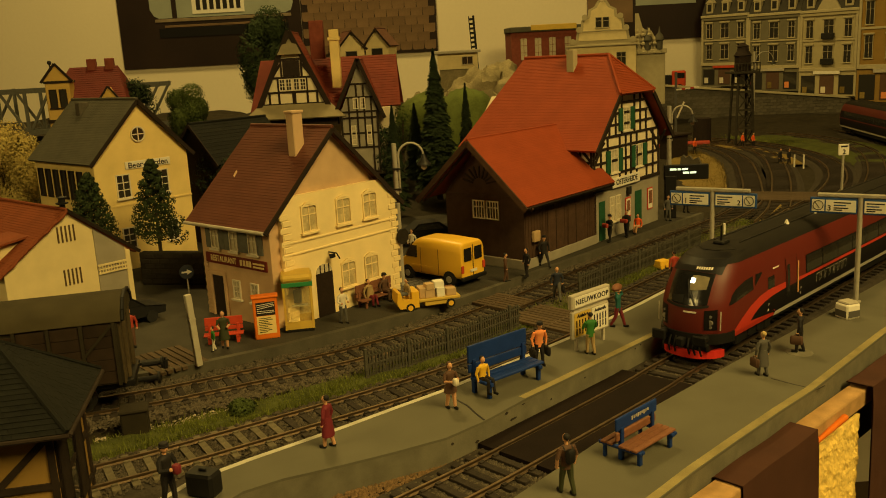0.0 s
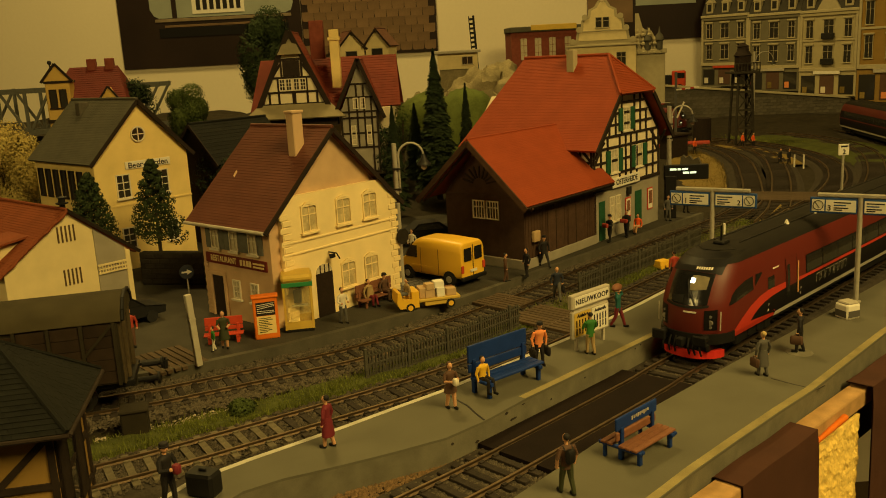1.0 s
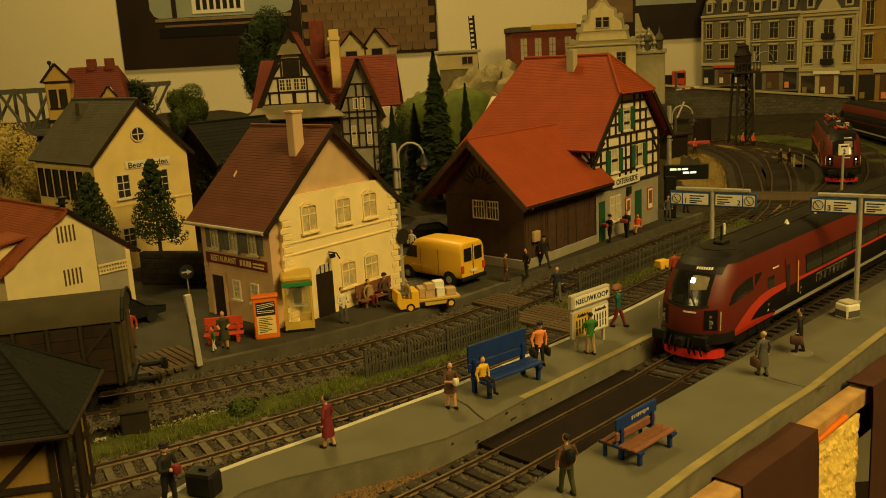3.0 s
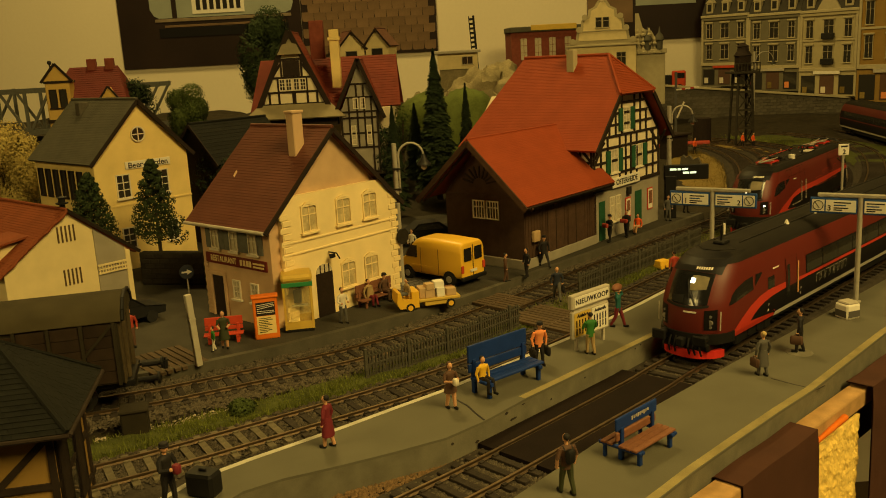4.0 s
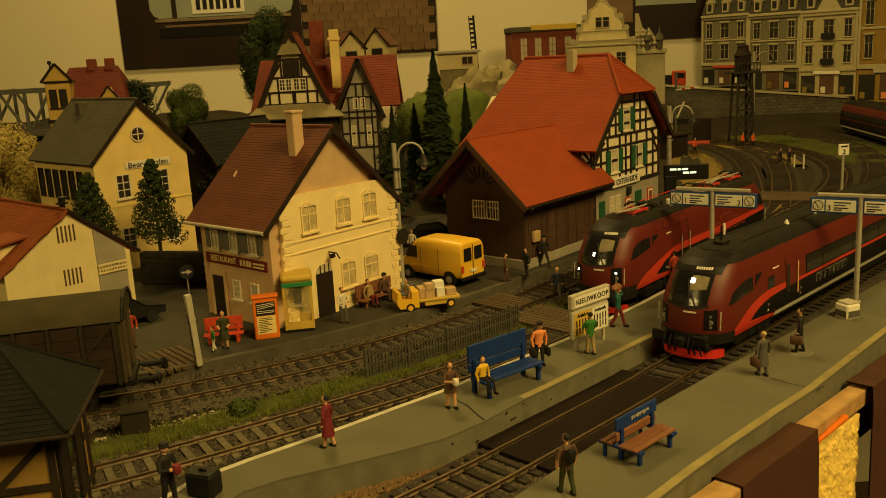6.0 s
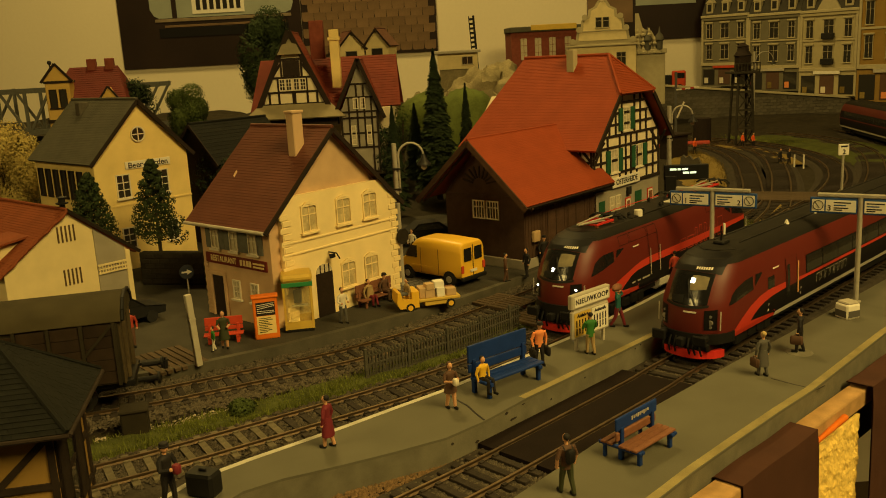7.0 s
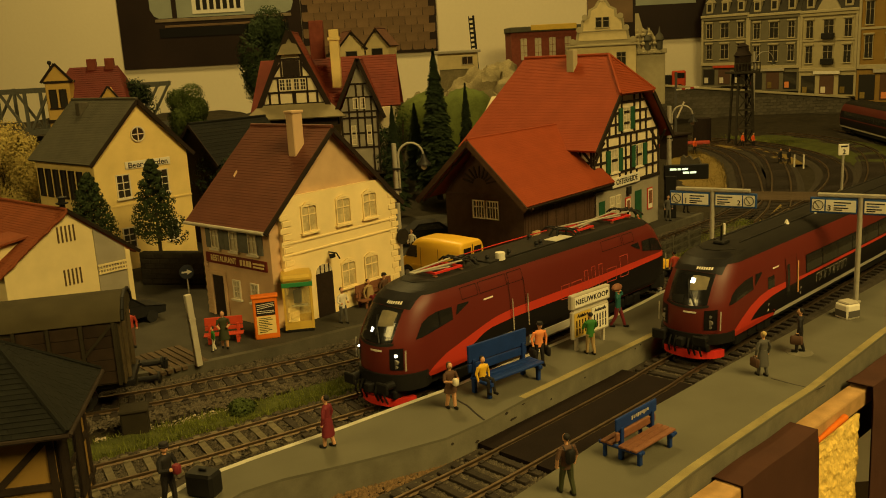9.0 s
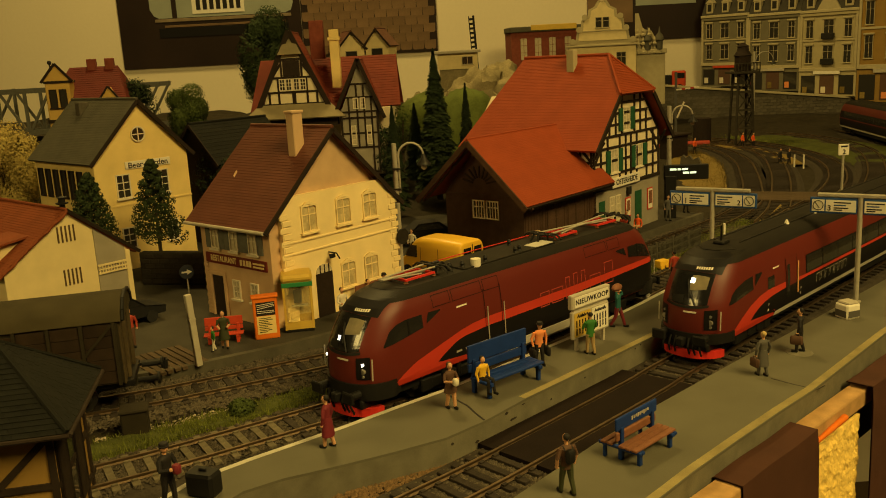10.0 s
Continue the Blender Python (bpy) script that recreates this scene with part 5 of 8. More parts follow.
    for x, z, w, h in ((11.6, 1.2, 0.7, 1.3), (14.7, 1.2, 0.75, 1.5)):
        p = part("poster", Shape().box(x, x + w, -0.07, -0.002, z, z + h, 0.01), M["bench_red"], t, "framed poster")
        part("sheet", Shape().box(x + 0.07, x + w - 0.07, -0.08, -0.07, z + 0.08, z + h - 0.08), M["sign_white"], p)
        part("print", Shape().box(x + 0.15, x + w - 0.15, -0.085, -0.08, z + 0.4, z + h - 0.2), M["bench_wood"], p)
    part("wall_clock", Shape().box(11.75, 12.2, -0.2, -0.002, 2.7, 3.2, 0.03), M["iron"], t)
    # main roof: two slopes and a half hip
    k = (zr - ze) / (mid - (x0 - 0.8))
    zh = 9.35
    dx = (zr - zh) / k
    lo, hi, yb, yr = -0.75, 1.35, d + 0.6, d - 1.5
    for sgn in (-1, 1):
        e = mid + sgn * (mid - (x0 - 0.8))
        h = mid + sgn * dx
        slope = part("roof_slope", Shape().slab([(e, lo, ze), (e, yb, ze), (mid, yr, zr), (mid, hi, zr), (h, lo, zh)], 0.16), M["roof_red"], t, "red tiled main roof slope")
        nn = Vector((sgn * k, 0, 1)).normalized()
        for i in range(60):
            t0, t1 = i / 60, min(1, (i + 1.1) / 60)
            xa, za, xb, zb = e + (mid - e) * t0, ze + (zr - ze) * t0, e + (mid - e) * t1, ze + (zr - ze) * t1
            fr = lambda z: lo if z <= zh else lo + (hi - lo) * (z - zh) / (zr - zh)
            bk = lambda z: yb + (yr - yb) * (z - ze) / (zr - ze)
            part("tile_course", Shape().slab([Vector((xa, fr(za), za)) + nn * 0.024, Vector((xa, bk(za), za)) + nn * 0.024, Vector((xb, bk(zb), zb)) + nn * 0.012, Vector((xb, fr(zb), zb)) + nn * 0.012], 0.03), M["roof_red"], slope)
        part("verge_board", Shape().beam((e, lo, ze - 0.15), (h, lo, zh - 0.15), 0.1, 0.3), M["timber"], t)
        part("roof_bracket", Shape().beam((e + (-sgn) * 1.1, lo + 0.1, ze + 0.4), (e - sgn * 0.9, 0.0, ze - 0.7), 0.12), M["timber"], t)
    part("rear_hip", Shape().slab([(x0 - 0.8, yb, ze), (2 * mid - x0 + 0.8, yb, ze), (mid, yr, zr)], 0.14), M["roof_red"], t)
    hip = part("roof_slope", Shape().slab([(mid - dx - 0.1, lo - 0.05, zh), (mid + dx + 0.1, lo - 0.05, zh), (mid, hi, zr + 0.02)], 0.14), M["roof_red"], t, "half hip over the gable")
    for i in range(24):
        t0, t1 = i / 24, min(0.99, (i + 1.1) / 24)
        f = lambda u, s: Vector((mid + s * (dx + 0.1) * (1 - u), lo - 0.05 + (hi - lo + 0.05) * u, zh + (zr - zh + 0.02) * u))
        up = Vector((0, -1, 0.85)).normalized()
        part("tile_course", Shape().slab([f(t0, -1) + up * 0.04, f(t0, 1) + up * 0.04, f(t1, 1) + up * 0.012, f(t1, -1) + up * 0.012], 0.03), M["roof_red"], hip)
    for s in (-1, 1):
        part("hip_cap", Shape().rod((mid + s * (dx + 0.1), lo - 0.05, zh + 0.05), (mid, hi, zr + 0.08), 0.09, n=8), M["roof_red"], t)
    part("ridge_cap", Shape().rod((mid, hi, zr + 0.03), (mid, yr, zr + 0.03), 0.11, n=8), M["roof_red"], t)
    part("chimney", Shape().box(11.05, 11.6, 3.4, 3.95, 10.4, 12.2, 0.04), M["facade_trim"], t, "pale rendered chimney")


# ---- platform furniture
def name_sign():
    t = thing("station_sign", at(4.85, 32.7, 0.6, 41.5), "cream station name board above a timetable panel", "sign")
    for x in (0.3, 2.0):
        part("post", Shape().box(x - 0.06, x + 0.06, -0.06, 0.06, 0, 0.65), M["gutter"], t)
    part("panel_frame", Shape().box(0, 2.3, -0.09, 0.09, 0.5, 1.62, 0.04), M["gutter"], t)
    part("name_board", Shape().box(-0.05, 2.35, -0.12, 0.12, 1.72, 2.3, 0.04).box(0.1, 2.2, -0.06, 0.06, 1.6, 1.75), M["gutter"], t)
    part("name_plate", Shape().box(0.1, 2.22, -0.135, -0.12, 1.8, 2.22), M["sign_white"], t)
    words("NIEUWKOOP", 0.30, t, at(1.16, -0.145, 2.0, 0, 90), M["ink"], wide=1.02).data.space_character = 1.15
    for x, col, txt in ((0.1, "booth_yellow", "Abfahrt"), (1.2, "sign_white", "Ankunft")):
        sh = part("timetable", Shape().box(x, x + 1.0, -0.1, -0.09, 0.58, 1.55), M[col], t)
        words(txt, 0.2, t, at(x + 0.5, -0.112, 1.42, 0, 90), M["ink"], wide=1.1)
        for i in range(5):
            part("print_column", Shape().box(x + 0.1 + 0.18 * i, x + 0.17 + 0.18 * i, -0.108, -0.1, 0.65 + 0.05 * (i % 2), 1.25), M["ink"], sh)
        part("print_rule", Shape().box(x + 0.05, x + 0.95, -0.112, -0.1, 0.93, 0.96), M[col], sh)


def gantry_sign(x, y, rz, left, right, label):
    """A post with a cross arm and four hanging boards; left and right: its platform digits."""
    t = thing("platform_sign", at(x, y, 0.6, rz), label, "sign", "platform direction signs")
    part("post", Shape().rod((0, 0, 0), (0, 0, 4.75), 0.11, n=12).box(-0.2, 0.2, -0.2, 0.2, 0, 0.06), M["steel_pole"], t, smooth=True)
    part("arm", Shape().box(-1.75, 1.75, -0.1, 0.1, 4.72, 4.88, 0.03), M["steel_pole"], t)
    for a, b, dig in ((-2.05, -0.12, left), (0.12, 2.05, right)):
        bd = part("board", Shape().box(a, b, -0.08, 0.08, 3.98, 4.68, 0.03), M["sign_blue"], t, "blue board with clock and white destination plate")
        cx = a + 0.34 if a < 0 else b - 0.34
        p0, p1 = (a + 0.66, b - 0.05) if a < 0 else (a + 0.05, b - 0.66)
        part("clock_plate", Shape().box(cx - 0.26, cx + 0.26, -0.095, -0.08, 4.07, 4.59), M["sign_white"], bd)
        part("clock_ring", Shape().tube([(cx + 0.21 * math.cos(i * 0.3927), -0.1, 4.33 + 0.21 * math.sin(i * 0.3927)) for i in range(17)], 0.018, 5).beam((cx - 0.12, -0.1, 4.45), (cx + 0.06, -0.1, 4.2), 0.03), M["ink"], bd)
        part("plate", Shape().box(p0, p1, -0.095, -0.08, 4.07, 4.59), M["sign_white"], bd)
        dx = p0 + 0.14 if a < 0 else p1 - 0.14
        if dig:
            words(dig, 0.34, bd, at(dx, -0.1, 4.22, 0, 90), M["ink"])
        o = p0 + 0.32 if a < 0 else p0 + 0.08
        for z, w in ((4.48, 0.7), (4.36, 0.5), (4.24, 0.6), (4.15, 0.35)):
            part("print_bar", Shape().box(o, o + w, -0.1, -0.095, z - 0.03, z + 0.025), M["ink"] if w != 0.5 else M["sign_blue"], bd)


def led_display():
    t = thing("led_display", at(15.9, 61.0, 0.2, -8), "black train indicator with lit letters on a black column", "display")
    part("column", Shape().box(-0.05, 0.75, -0.3, 0.3, 0, 3.0, 0.05), M["black"], t)
    part("screen", Shape().box(-0.1, 2.95, -0.2, 0.2, 2.7, 3.75, 0.05), M["black"], t)
    for x0, z, ws in ((0.3, 3.45, (0.45, 0.2, 0.42)), (1.2, 3.2, (0.4, 0.42))):
        x = x0
        for w in ws:
            part("lit_text", Shape().box(x, x + w, -0.215, -0.2, z - 0.07, z + 0.07), M["led"], t)
            x += w + 0.08


def slat_bench(x, y, rz, slat, legs, label, back_h=1.1, wide=2.3, sign=False, z=0.6, scale=1.0):
    t = thing("bench", at(x, y, z, rz), label, "bench", "benches")
    s = scale
    for y0 in (-0.42, -0.2, 0.02):
        part("seat_slat", Shape().box(-wide / 2, wide / 2, y0 * s, (y0 + 0.19) * s, 0.46 * s, 0.53 * s, 0.02), M[slat], t)
    for z0, hh in ((0.62, 0.24), (0.9, 0.5)) if not sign else ((0.6, 0.24),):
        part("back_slat", Shape().box(-wide / 2 + 0.03, wide / 2 - 0.03, 0.26 * s, 0.34 * s, z0 * s, (z0 + hh) * s, 0.02), M[slat], t)
    if sign:
        p = part("back_board", Shape().box(-wide / 2, wide / 2, 0.24, 0.33, 0.92, 1.3, 0.03), M["bench_blue"], t, "blue board with worn print")
        for i in range(9):
            part("print_bar", Shape().box(-0.3 + 0.1 * i, -0.235 + 0.1 * i, 0.232, 0.24, 1.06 + 0.02 * (i % 3), 1.18), M["bench_print"], p)
    for k in (-1, 1):
        xx = k * (wide / 2 - 0.25)
        part("leg", Shape().box(xx - 0.07, xx + 0.07, -0.42 * s, -0.3 * s, 0, 0.46 * s, 0.02).box(xx - 0.07, xx + 0.07, 0.2 * s, 0.34 * s, 0, 1.0 * s, 0.02).box(xx - 0.07, xx + 0.07, -0.5 * s, 0.34 * s, 0.36 * s, 0.46 * s, 0.02), M[legs], t)
    if sign:
        for y0 in (0.42, 0.64):
            part("seat_slat", Shape().box(-wide / 2, wide / 2, y0, y0 + 0.19, 0.46, 0.53, 0.02), M[slat], t)
        for k in (-1, 1):
            xx = k * (wide / 2 - 0.12)
            part("side_frame", Shape().box(xx - 0.06, xx + 0.06, -0.5, 0.95, 0.38, 0.47, 0.02).box(xx - 0.06, xx + 0.06, 0.7, 0.8, 0, 0.4, 0.02), M[legs], t, "blue steel frame")
    return t


def fence():
    line = [Vector(p) for p in ((-3.3, 33.0), (0.2, 35.5), (3.5, 38.8))], [Vector(p) for p in ((6.9, 43.4), (9.7, 46.4), (16.4, 53.8))]
    for run in line:
        pts = spline(run, 0.155)
        t = thing("fence", at(0, 0), "ornate dark grey cast iron fence between the tracks", "fence", "iron fences")
        bar = Shape().box(-0.03, 0.03, -0.025, 0.025, 0, 1.0).lathe([(0.05, 1.0), (0.06, 1.06), (0.01, 1.17)], (0, 0, 0), 5).tube([(0.09 * math.cos(i * 1.047), 0, 0.56 + 0.1 * math.sin(i * 1.047)) for i in range(7)], 0.018, 4).tube([(0.08 * math.cos(i * 1.047), 0, 0.2 + 0.08 * math.sin(i * 1.047)) for i in range(7)], 0.018, 4).mesh("bar", M["fence_iron"])
        post = Shape().box(-0.07, 0.07, -0.06, 0.06, 0, 1.28, 0.02).box(-0.1, 0.1, -0.09, 0.09, -0.02, 0.1).mesh("post", M["fence_iron"])
        for i, p in enumerate(pts[:-1]):
            d = pts[i + 1] - p
            a = math.degrees(math.atan2(d.y, d.x))
            part("post" if i % 13 == 0 else "bar", post if i % 13 == 0 else bar, None, t, m=at(p.x, p.y, -0.2, a))
        for z in (0.0, 0.5, 0.86):
            part("fence_rail", ribbon(pts[::3], [(-0.03, z - 0.12), (-0.03, z - 0.06), (0.03, z - 0.06), (0.03, z - 0.12)]), M["fence_iron"], t)


def lamp_post(x, y, z, h, rz, label, arm=1.3, fat=0.13):
    t = thing("street_lamp", at(x, y, z, rz), label, "street lamp", "station lamps")
    part("pole", Shape().rod((0, 0, 0), (0, 0, h), fat * 1.2, fat, n=12), M["steel_pole"], t, smooth=True)
    r = arm / 2
    pts = [(0.2, 0, h * 0.66), (0.2, 0, h - r)] + [(0.2 + r - r * math.cos(a * math.pi / 10), 0, h - r + r * math.sin(a * math.pi / 10)) for a in range(11)]
    part("arm", Shape().tube(pts, 0.055, 8), M["steel_pole"], t, smooth=True)
    for zz in (h * 0.68, h * 0.82):
        part("clamp", Shape().box(-0.16, 0.28, -0.16, 0.16, zz, zz + 0.09), M["iron"], t)
    e = 0.2 + 2 * r
    part("lamp_head", Shape().lathe([(0.05, 0.1), (0.1, 0.0), (0.2, -0.25), (0.36, -0.42), (0.38, -0.5), (0.2, -0.5)], (e, 0, h - r), 14), M["iron"], t, "dark bell-shaped lamp head", smooth=True)
    part("bulb", Shape().ball((e, 0, h - r - 0.6), 0.16, 10), M["white_part"], t, smooth=True)


# ---- figures: painted model people of plastic, one plain mesh each
def figure(x, y, z, rz, top, legs, label, h=1.72, sit=False, skirt=False, hat=None, bag=None, carry=None, arm=0.0, hair="ink", pack=False, sack=None, stride=0.1, lean=0.0, bags=1, short=False, bare=False):
    """A painted plastic figure: legs with knees and shoes, shaped torso, jointed arms, head and hair."""
    s = Shape()
    k = h / 1.72
    mats = [M[legs], M[top], M["skin"], M[hair], M[hat or "ink"], M[sack or bag or carry or "black"], M["black"]]
    hip = 0.5 if sit else 0.84

    def tilt(p):
        return (p[0], p[1] - lean * max(0.0, p[2] - hip), p[2])

    def limb(a, b, r0, r1, n=8):
        a, b = Vector(tilt(a)), Vector(tilt(b))
        s.rod(a, b, r0, r1, n).ball(b, r1 * 1.02, 6)
    for sd in (-1, 1):
        s.slot = 0
        f = -stride * sd
        if sit:
            kn, an = (sd * 0.11, -0.42, hip + 0.03), (sd * 0.1, -0.46 - 0.06 * sd, 0.1)
        else:
            kn, an = (sd * 0.1, f * 0.45 - 0.03, 0.46), (sd * 0.1, f + (0.03 if f > 0 else 0), 0.09)
        limb((sd * 0.085, 0, hip + 0.02), kn, 0.105, 0.075)
        limb(kn, an, 0.075, 0.058)
        s.slot = 6
        s.box(an[0] - 0.05, an[0] + 0.05, an[1] - 0.19, an[1] + 0.06, 0.0, 0.1, 0.035)
    s.slot = 1
    if skirt:
        lo = 0.62 if short else (0.42 if sit else 0.4)
        s.lathe([(0.25, lo), (0.235, lo + 0.12), (0.19, 0.86), (0.155, 1.02)], (0, -0.12 if sit else 0, 0), 14, 1, 0.78)
    rings = [(0.165, hip - 0.1), (0.175, hip + 0.02), (0.15, hip + 0.2), (0.185, hip + 0.4), (0.205, hip + 0.48), (0.15, hip + 0.55), (0.06, hip + 0.59)]
    o = len(s.v)
    s.lathe(rings, (0, 0, 0), 14, 1.05, 0.62)
    s.v[o:] = [tilt(p) for p in s.v[o:]]
    for sd in (-1, 1):
        a = (arm if sd > 0 else arm * 0.8) if not (carry or sack) else 1.0
        if sack:
            el, hd = (sd * 0.34, -0.06, hip + 0.5), (sd * 0.24, 0.0, hip + 0.76)
        else:
            el = (sd * (0.27 + 0.03 * (a == 0)), 0.02 - 0.1 * a, hip + 0.24)
            hd = (sd * (0.27 - 0.15 * min(1, a)), -0.06 - 0.26 * min(1, a), hip - 0.03 + 0.3 * a)
        s.slot = 1
        limb((sd * 0.2, 0, hip + 0.49), el, 0.07, 0.055)
        s.slot = 2 if bare or short else 1
        limb(el, hd, 0.052, 0.042)
        s.slot = 2
        s.ball(tilt(hd), 0.055, 8)
    s.slot = 2
    limb((0, 0, hip + 0.55), (0, -0.01, hip + 0.66), 0.055, 0.05)
    c = tilt((0, -0.02, hip + 0.75))
    s.ball(c, 0.1, 12, 1.22, 0.92, 1.05)
    s.ball((c[0], c[1] - 0.1, c[2] - 0.01), 0.025, 6)
    s.slot = 3
    s.ball((c[0], c[1] + 0.045, c[2] + 0.045), 0.1, 12, 1.0, 0.98, 0.98)
    if short:
        s.ball((c[0], c[1] + 0.07, c[2] - 0.06), 0.09, 10, 1.3)
    if hat:
        s.slot = 4
        s.lathe([(0.135, 0.055), (0.14, 0.075), (0.115, 0.085), (0.11, 0.15), (0.08, 0.17), (0.02, 0.175)], c, 14, 1, 1.08)
    s.slot = 5
    for sd in (1, -1)[:bags] if bag else ():
        b = tilt((sd * 0.3, -0.05, hip))
        s.box(b[0] - 0.075, b[0] + 0.075, b[1] - 0.26, b[1] + 0.2, hip - 0.46, hip - 0.12, 0.06).tube([(b[0], b[1] - 0.1, hip - 0.12), (b[0], b[1] - 0.08, hip - 0.05), (b[0], b[1] + 0.06, hip - 0.05), (b[0], b[1] + 0.08, hip - 0.12)], 0.018, 5)
    if pack:
        s.slot = 6
        s.box(-0.15, 0.15, 0.1, 0.27, hip + 0.12, hip + 0.5, 0.07)
        for sd in (-0.12, 0.12):
            s.tube([(sd, 0.12, hip + 0.46), (sd, 0.02, hip + 0.56), (sd, -0.13, hip + 0.4)], 0.025, 5)
    s.slot = 5
    if carry:
        w = 0.1 if carry in ("p_white", "p_maroon") else 0.24
        s.box(-w, w, -0.5, -0.28, hip + 0.14, hip + 0.38, 0.05)
    if sack:
        s.ball((0, 0.05, hip + 0.86), 0.2, 12, 0.8, 1.9, 1.0)
    s.v = [(a * k, b * k, q * k) for a, b, q in s.v]
    return solid("figurine", s, mats, at(x, y, z, rz), label, "figurine", "model figures", smooth=True)


def paint(name, c):
    M[name] = mat(name, c, 0.6, vary=0.12, grain=3, bump=0.03)


for nm, c in (("p_black", (0.02, 0.018, 0.018)), ("p_navy", (0.03, 0.035, 0.05)), ("p_brown", (0.10, 0.055, 0.035)), ("p_maroon", (0.16, 0.022, 0.03)), ("p_yellow", (0.7, 0.42, 0.03)), ("p_orange", (0.78, 0.27, 0.09)), ("p_green", (0.04, 0.16, 0.03)), ("p_teal", (0.02, 0.10, 0.09)), ("p_khaki", (0.34, 0.24, 0.11)), ("p_white", (0.66, 0.6, 0.48)), ("p_grey", (0.09, 0.085, 0.075)), ("p_red", (0.35, 0.05, 0.03)), ("p_safety", (0.8, 0.12, 0.03)), ("p_olive", (0.045, 0.05, 0.022)), ("p_blond", (0.5, 0.36, 0.15))):
    paint(nm, c)


def figures():
    figure(-3.85, 25.2, 0.6, 250, "p_maroon", "skin", "plastic figurine in a maroon dress on the platform", skirt=True)
    figure(-7.85, 22.0, 0.6, 60, "p_black", "p_black", "plastic figurine in a black coat holding a maroon parcel", carry="p_maroon", hat="p_black", h=1.85)
    figure(0.0, 27.75, 0.6, 30, "p_brown", "skin", "plastic figurine in a dark top reading a pale sheet", arm=1.0, h=1.65, skirt=True, short=True, carry="p_white", hair="p_brown")
    figure(1.15, 28.7, 0.78, 39, "p_yellow", "p_black", "plastic figurine in a yellow shirt sitting on the blue bench", sit=True, h=1.6)
    figure(3.44, 31.48, 0.6, 20, "p_orange", "p_black", "plastic figurine in an orange shirt carrying two black cases", bag="p_black", bags=2, lean=0.12, hat="p_black")
    figure(5.55, 32.35, 0.6, 200, "p_green", "p_khaki", "plastic figurine in a green jacket studying the timetable", arm=1.2)
    figure(7.3, 35.6, 0.6, 60, "p_teal", "p_maroon", "plastic figurine in a teal jacket carrying a brown sack", sack="bench_wood", stride=0.25, h=1.75)
    figure(3.0, 21.5, 0.6, 205, "p_brown", "p_olive", "plastic figurine in brown with a dark rucksack", pack=True, stride=0.15, bare=True, h=1.75)
    figure(11.1, 29.2, 0.6, 200, "p_grey", "p_grey", "plastic figurine in a long dark coat with two bags", bag="p_brown", skirt=True, hair="p_blond", h=1.65)
    figure(13.3, 31.35, 0.62, 240, "p_black", "p_black", "plastic figurine in a black uniform with a brown case", bag="p_brown", h=1.72)
    solid("plastic_disc", Shape().lathe([(0.5, 0), (0.48, 0.02)], (0, 0, 0), 20), M["kerb"], at(13.3, 31.35, 0.6), "thin pale plastic disc lying on the platform", "disc")
    figure(11.5, 42.3, 0.6, 200, "p_red", "p_black", "plastic figurine half hidden behind the train", h=1.6)
    figure(-9.8, 36.75, 0.2, 15, "p_olive", "skin", "plastic figurine in a dark green dress standing by the red bench", skirt=True, arm=0.7, h=1.7, bare=True)
    figure(-10.2, 36.4, 0.2, 300, "p_green", "p_white", "small plastic child figurine", h=1.1)
    figure(-4.85, 39.5, 0.2, 40, "p_white", "p_grey", "plastic figurine in a white shirt and dark trousers", arm=0.8, h=1.75)
    figure(-3.85, 42.35, 0.2, 48.8, "p_khaki", "p_maroon", "plastic figurine sitting on the bench by the house", sit=True, h=1.7, skirt=True)
    figure(-3.1, 43.2, 0.2, 48.8, "p_brown", "p_brown", "plastic figurine with a black hat sitting on the bench", sit=True, hat="p_black", h=1.75)
    figure(3.3, 45.5, 0.2, 90, "p_brown", "p_brown", "plastic figurine in a brown suit by the shed", h=1.6)
    figure(4.5, 46.2, 0.2, 300, "p_black", "p_black", "plastic figurine in a dark suit with a white collar", h=1.65)
    figure(5.75, 48.5, 0.2, 20, "p_black", "p_black", "plastic figurine of a porter in a black cap", hat="p_black", stride=0.4, h=1.8)
    figure(5.6, 42.2, 0.05, 0, "p_navy", "p_grey", "plastic figurine with a backpack stepping over the crossing", bag="p_black", stride=0.4, lean=0.1, pack=True, h=1.7)
    figure(10.6, 54.0, 0.2, 300, "p_black", "p_black", "plastic figurine carrying a red basket", carry="p_red", hat="p_black", h=1.75)
    figure(11.9, 55.1, 0.2, 320, "p_black", "p_black", "plastic figurine carrying a reddish tray", carry="p_red", h=1.8)
    figure(12.9, 56.3, 0.2, 320, "p_safety", "skin", "plastic figurine in orange sitting by the station wall", sit=True, h=1.6)
    figure(15.8, 59.8, 0.2, 10, "p_grey", "p_grey", "plastic figurine in a grey coat by the indicator", h=1.8)
    figure(17.8, 62.5, 0.2, 30, "p_black", "p_black", "plastic figurine near the platform end", h=1.7)
    figure(-1.9, 53.0, 0.2, 330, "p_white", "p_black", "plastic figurine behind the yellow van", h=1.7)
    for x, y in ((36.2, 103.6), (37.2, 102.9), (29.6, 100.5)):
        figure(x, y, -0.3, 40, "p_safety", "p_black", "plastic track worker figurine in an orange vest", h=1.8)
    for x, y in ((34.4, 87.5), (35.1, 87.0)):
        figure(x, y, -0.4, 40, "p_black", "p_black", "plastic figurine in dark clothes by the curve", h=1.8)
    figure(-14.2, 37.6, 0.2, 30, "p_red", "p_brown", "plastic figurine in red half hidden by the wagon", h=1.8)


